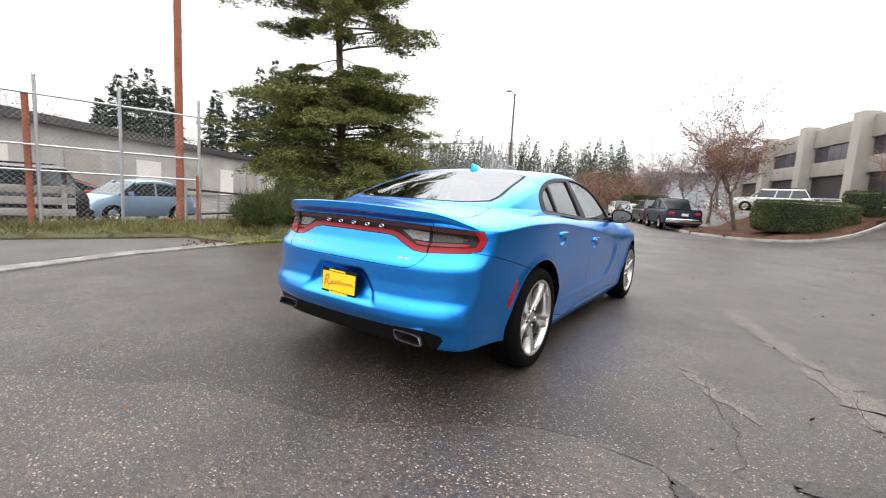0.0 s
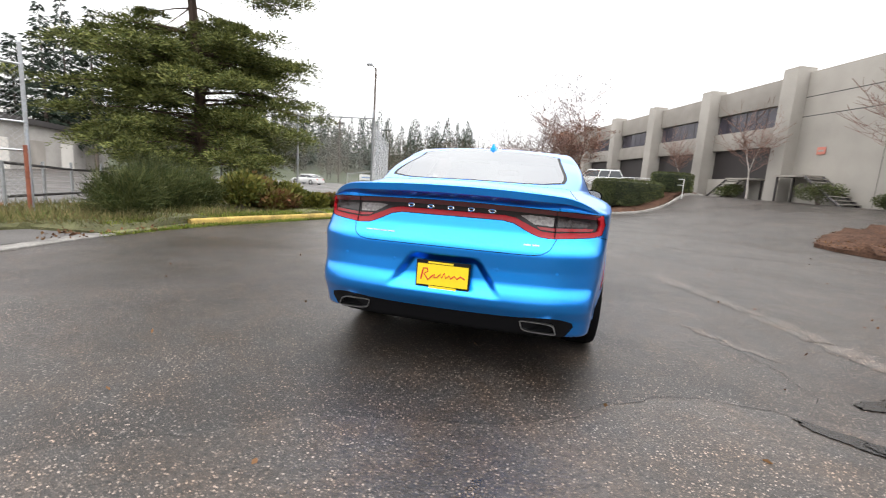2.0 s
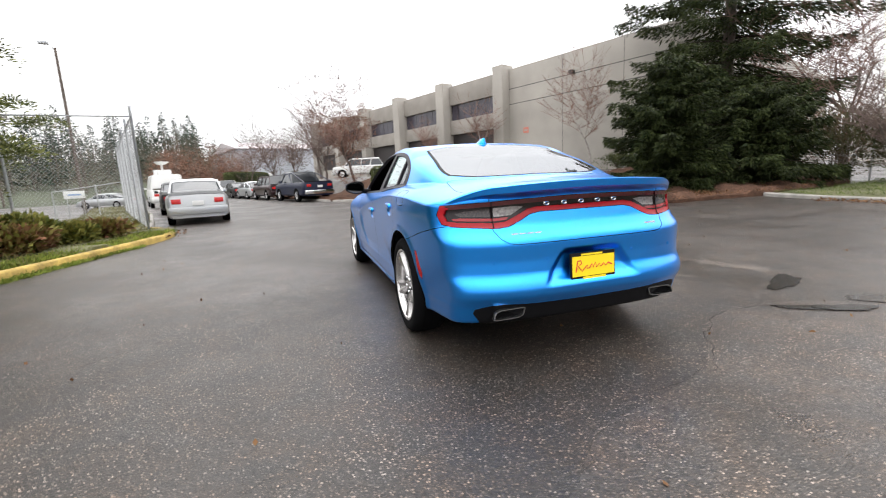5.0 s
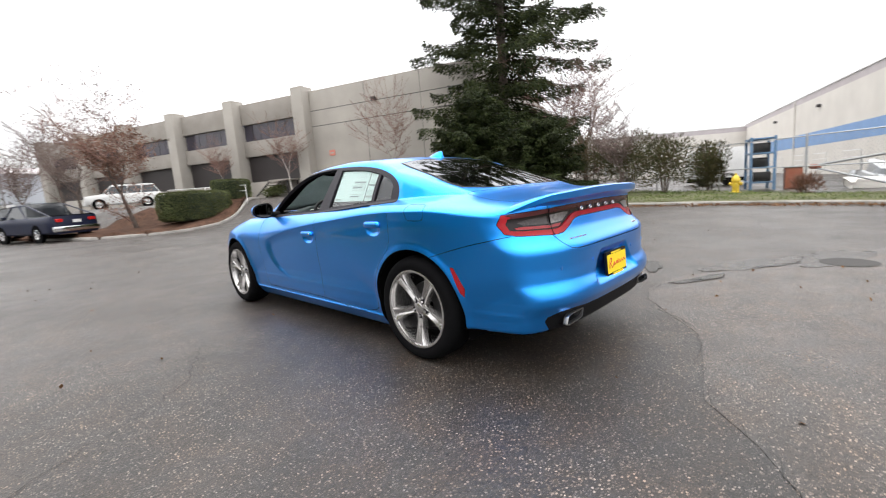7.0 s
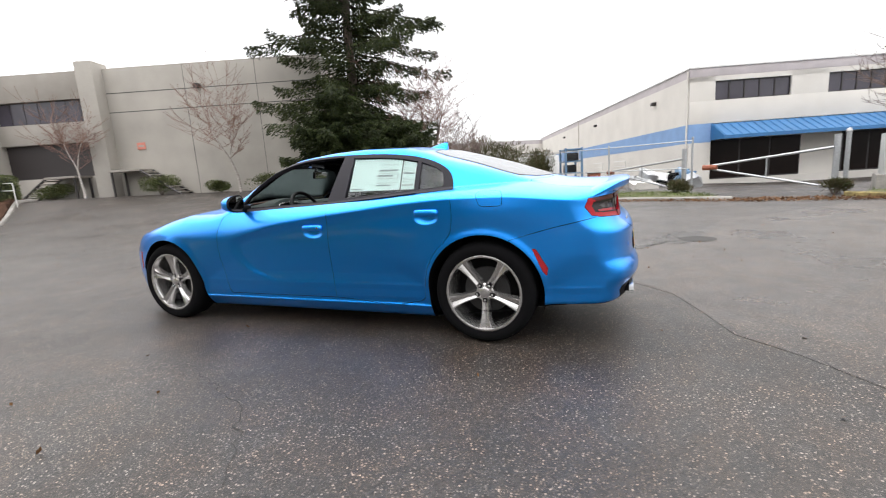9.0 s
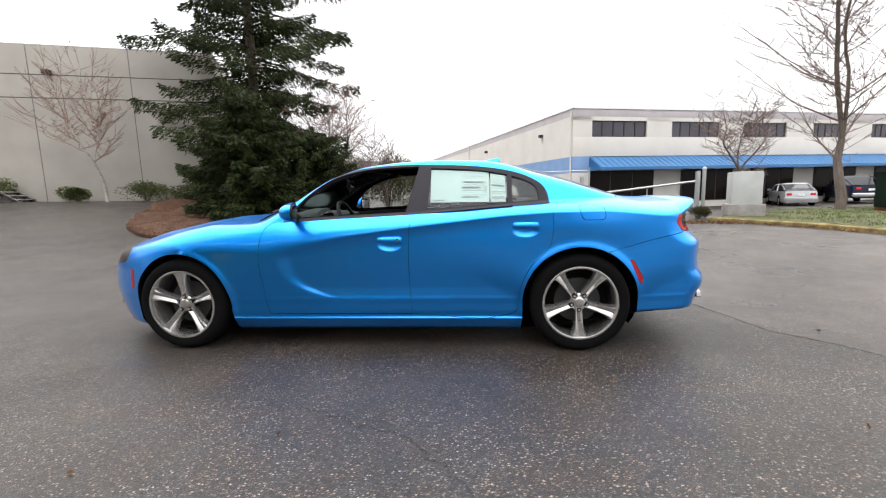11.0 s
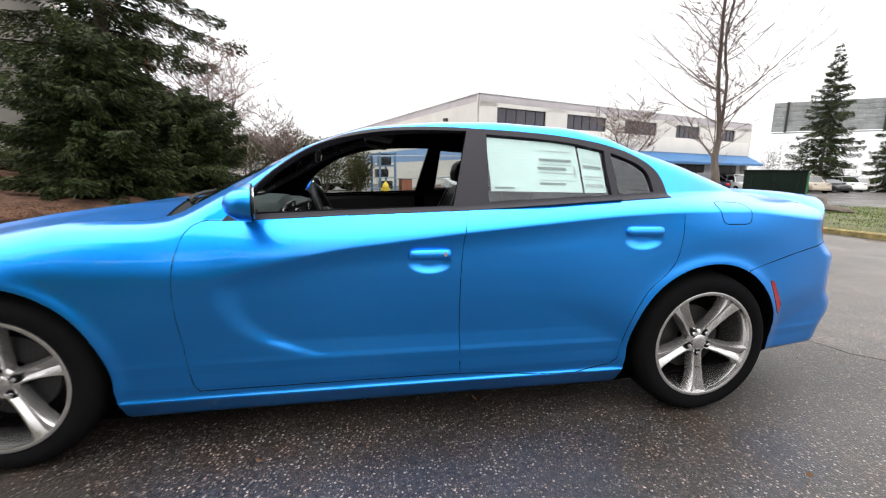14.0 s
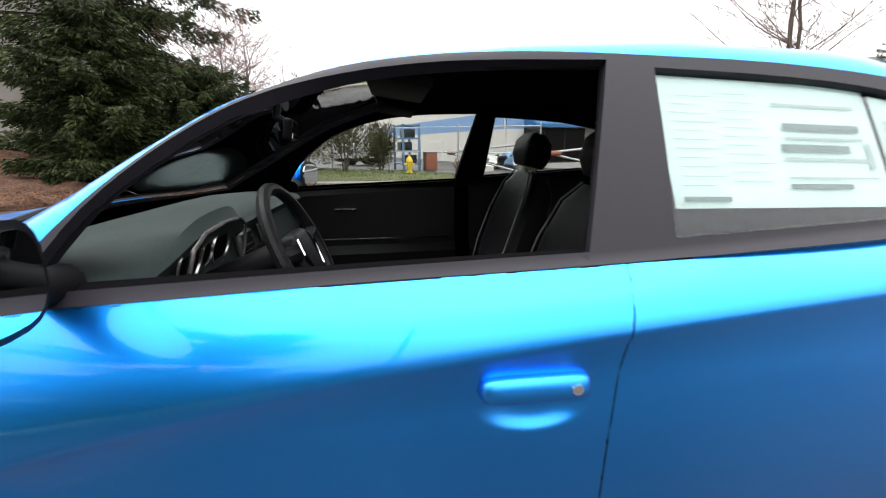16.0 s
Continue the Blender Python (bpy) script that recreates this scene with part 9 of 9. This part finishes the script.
asphalt_puddle = bpy.data.materials.new("asphalt_under_water")
asphalt_puddle.use_nodes = True
build_asphalt(asphalt_puddle, 0.005, 0.16, (0.24, 0.12))
for cx, cy, a, b, turn, seed in ((2.72, -1.85, 0.30, 0.12, 0.35, 1), (2.08, -2.43, 0.22, 0.055, -0.62, 2), (2.32, -2.57, 0.19, 0.085, -0.45, 8), (3.12, -2.98, 0.16, 0.035, -0.8, 3), (3.40, -3.14, 0.11, 0.035, -0.6, 4)):
    on_ground(blot(cx, cy, a, b, turn, seed, 160, 0.34), 0.0065 + 0.0006 * seed, asphalt_puddle, "puddle", "shallow dark puddle filling a crack in the asphalt", "puddle")


asphalt_wet = bpy.data.materials.new("soaked_asphalt")
asphalt_wet.use_nodes = True
build_asphalt(asphalt_wet, 0.009, 0.5, (0.34, 0.20))
for cx, cy, a, b, turn, seed in ((3.3, -2.9, 0.75, 0.24, -0.6, 11), (3.9, -3.5, 0.55, 0.3, -0.3, 13)):
    on_ground(blot(cx, cy, a, b, turn, seed, 90, 0.30), 0.0042 + 0.0003 * (seed - 11), asphalt_wet, "wet_patch", "dark soaked patch of asphalt round the puddles", "wet patch")


def ribbon(points, width, mat, name, label, lift=0.0045, seed=0, wander=0.034):
    """A thin wandering strip on the ground: a crack or a seam."""
    rs_ = random.Random(seed)
    pts = []
    for (x0, y0), (x1, y1) in zip(points, points[1:]):
        n = max(2, int(math.dist((x0, y0), (x1, y1)) / 0.07))
        for k in range(n):
            t = k / n
            pts.append((x0 + (x1 - x0) * t + rs_.gauss(0, wander) * 0.5, y0 + (y1 - y0) * t + rs_.gauss(0, wander) * 0.5))
    pts.append(points[-1])
    bm = bmesh.new()
    rows_ = []
    for k, (x, y) in enumerate(pts):
        a, b = pts[max(k - 1, 0)], pts[min(k + 1, len(pts) - 1)]
        d = Vector((b[0] - a[0], b[1] - a[1], 0))
        d = d.normalized() if d.length else Vector((1, 0, 0))
        s = Vector((-d.y, d.x, 0)) * width * rs_.uniform(0.35, 1.0) * (0.3 if k in (0, len(pts) - 1) else 1)
        z = height(x, y) + lift
        rows_.append((bm.verts.new((x + s.x, y + s.y, z)), bm.verts.new((x - s.x, y - s.y, z))))
    for p, q in zip(rows_, rows_[1:]):
        bm.faces.new((p[0], q[0], q[1], p[1]))
    bm.normal_update()
    for f in bm.faces:
        if f.normal.z < 0:
            f.normal_flip()
    return tagged(part(name, bm, mat, smooth=False), label, "crack", kind="structure")


PATCH = [(2.3, -2.3), (1.9, -2.22), (1.6, -2.20), (1.25, -2.3), (0.95, -2.52), (0.52, -2.88), (0.0, -3.03), (-0.45, -3.13), (-0.75, -3.4), (-1.15, -3.65), (-2.3, -4.6), (-3.2, -7.6), (2.0, -9.6), (7.0, -9.2), (9.0, -8.0), (6.0, -4.5), (3.6, -3.4)]
tagged(part("asphalt_patch", patch_mesh(PATCH, 0.002, 0.0, 0.5), asphalt_patch), "smoother grey patch of newer asphalt", "asphalt patch", kind="structure")
M_CRACK = material("dark_asphalt_crack", (0.024, 0.022, 0.020), 0.8, bump=0.3, grain=60)
ribbon([(0.5, -2.95), (0.95, -2.52), (1.25, -2.3), (1.6, -2.22), (1.9, -2.25), (2.2, -2.5)], 0.0035, M_CRACK, "crack", "dark seam of an old asphalt patch", seed=1)
ribbon([(1.93, -0.87), (2.02, -1.2), (2.15, -1.6), (2.2, -2.1)], 0.003, M_CRACK, "crack", "thin crack in the asphalt", seed=2)
ribbon([(2.2, 0.8), (2.45, 0.4), (2.67, -0.05), (2.78, -0.55), (2.82, -1.15)], 0.0035, M_CRACK, "crack", "thin crack in the asphalt", seed=3)
ribbon([(0.52, -2.88), (0.0, -3.0), (-0.45, -3.15), (-0.82, -3.45), (-1.15, -3.65)], 0.002, M_CRACK, "crack", "dark seam of an old asphalt patch", seed=4)
ribbon([(-3.2, -1.25), (-2.54, -0.83), (-2.1, -0.5), (-1.8, 0.2)], 0.003, M_CRACK, "crack", "thin crack in the asphalt", seed=5)
ribbon([(-1.7, 2.5), (-1.26, 1.77), (-1.0, 1.5), (-0.3, 1.45)], 0.0025, M_CRACK, "crack", "thin crack in the asphalt", seed=6)
ribbon([(3.1, 5.6), (4.2, 5.0), (5.6, 4.9), (6.9, 4.2)], 0.022, M_CRACK, "crack", "dark sealed crack in the asphalt", seed=7)
ribbon([(2.3, 9.5), (4.0, 9.2), (5.4, 9.6)], 0.022, M_CRACK, "crack", "dark sealed crack in the asphalt", seed=8)
for pts, w, sd in (([(2.1, 1.6), (2.35, 0.8), (2.6, 0.1), (2.85, -0.7), (3.05, -1.5)], 0.15, 21), ([(1.75, -0.75), (2.0, -1.0), (2.25, -1.4)], 0.05, 22)):
    ribbon(pts, w, asphalt_worn, "worn_patch", "pale worn strip in the asphalt", 0.0032, sd, 0.06)
cover = on_ground([(3.6 + 0.25 * math.cos(a), -3.62 + 0.25 * math.sin(a)) for a in np.linspace(0, 2 * math.pi, 33)[:-1]], 0.007, M_CRACK, "manhole_cover", "round dark iron manhole cover", "manhole cover")
ground_cover("litter_specks", [(-4.5, -6), (6, -6), (9, 4), (5, 10), (-4, 8)], 260, M_DRY, "specks of leaf and grit on the asphalt", 0.004, (0.015, 0.05), 0.012, 0.1, seed=12, category="litter")
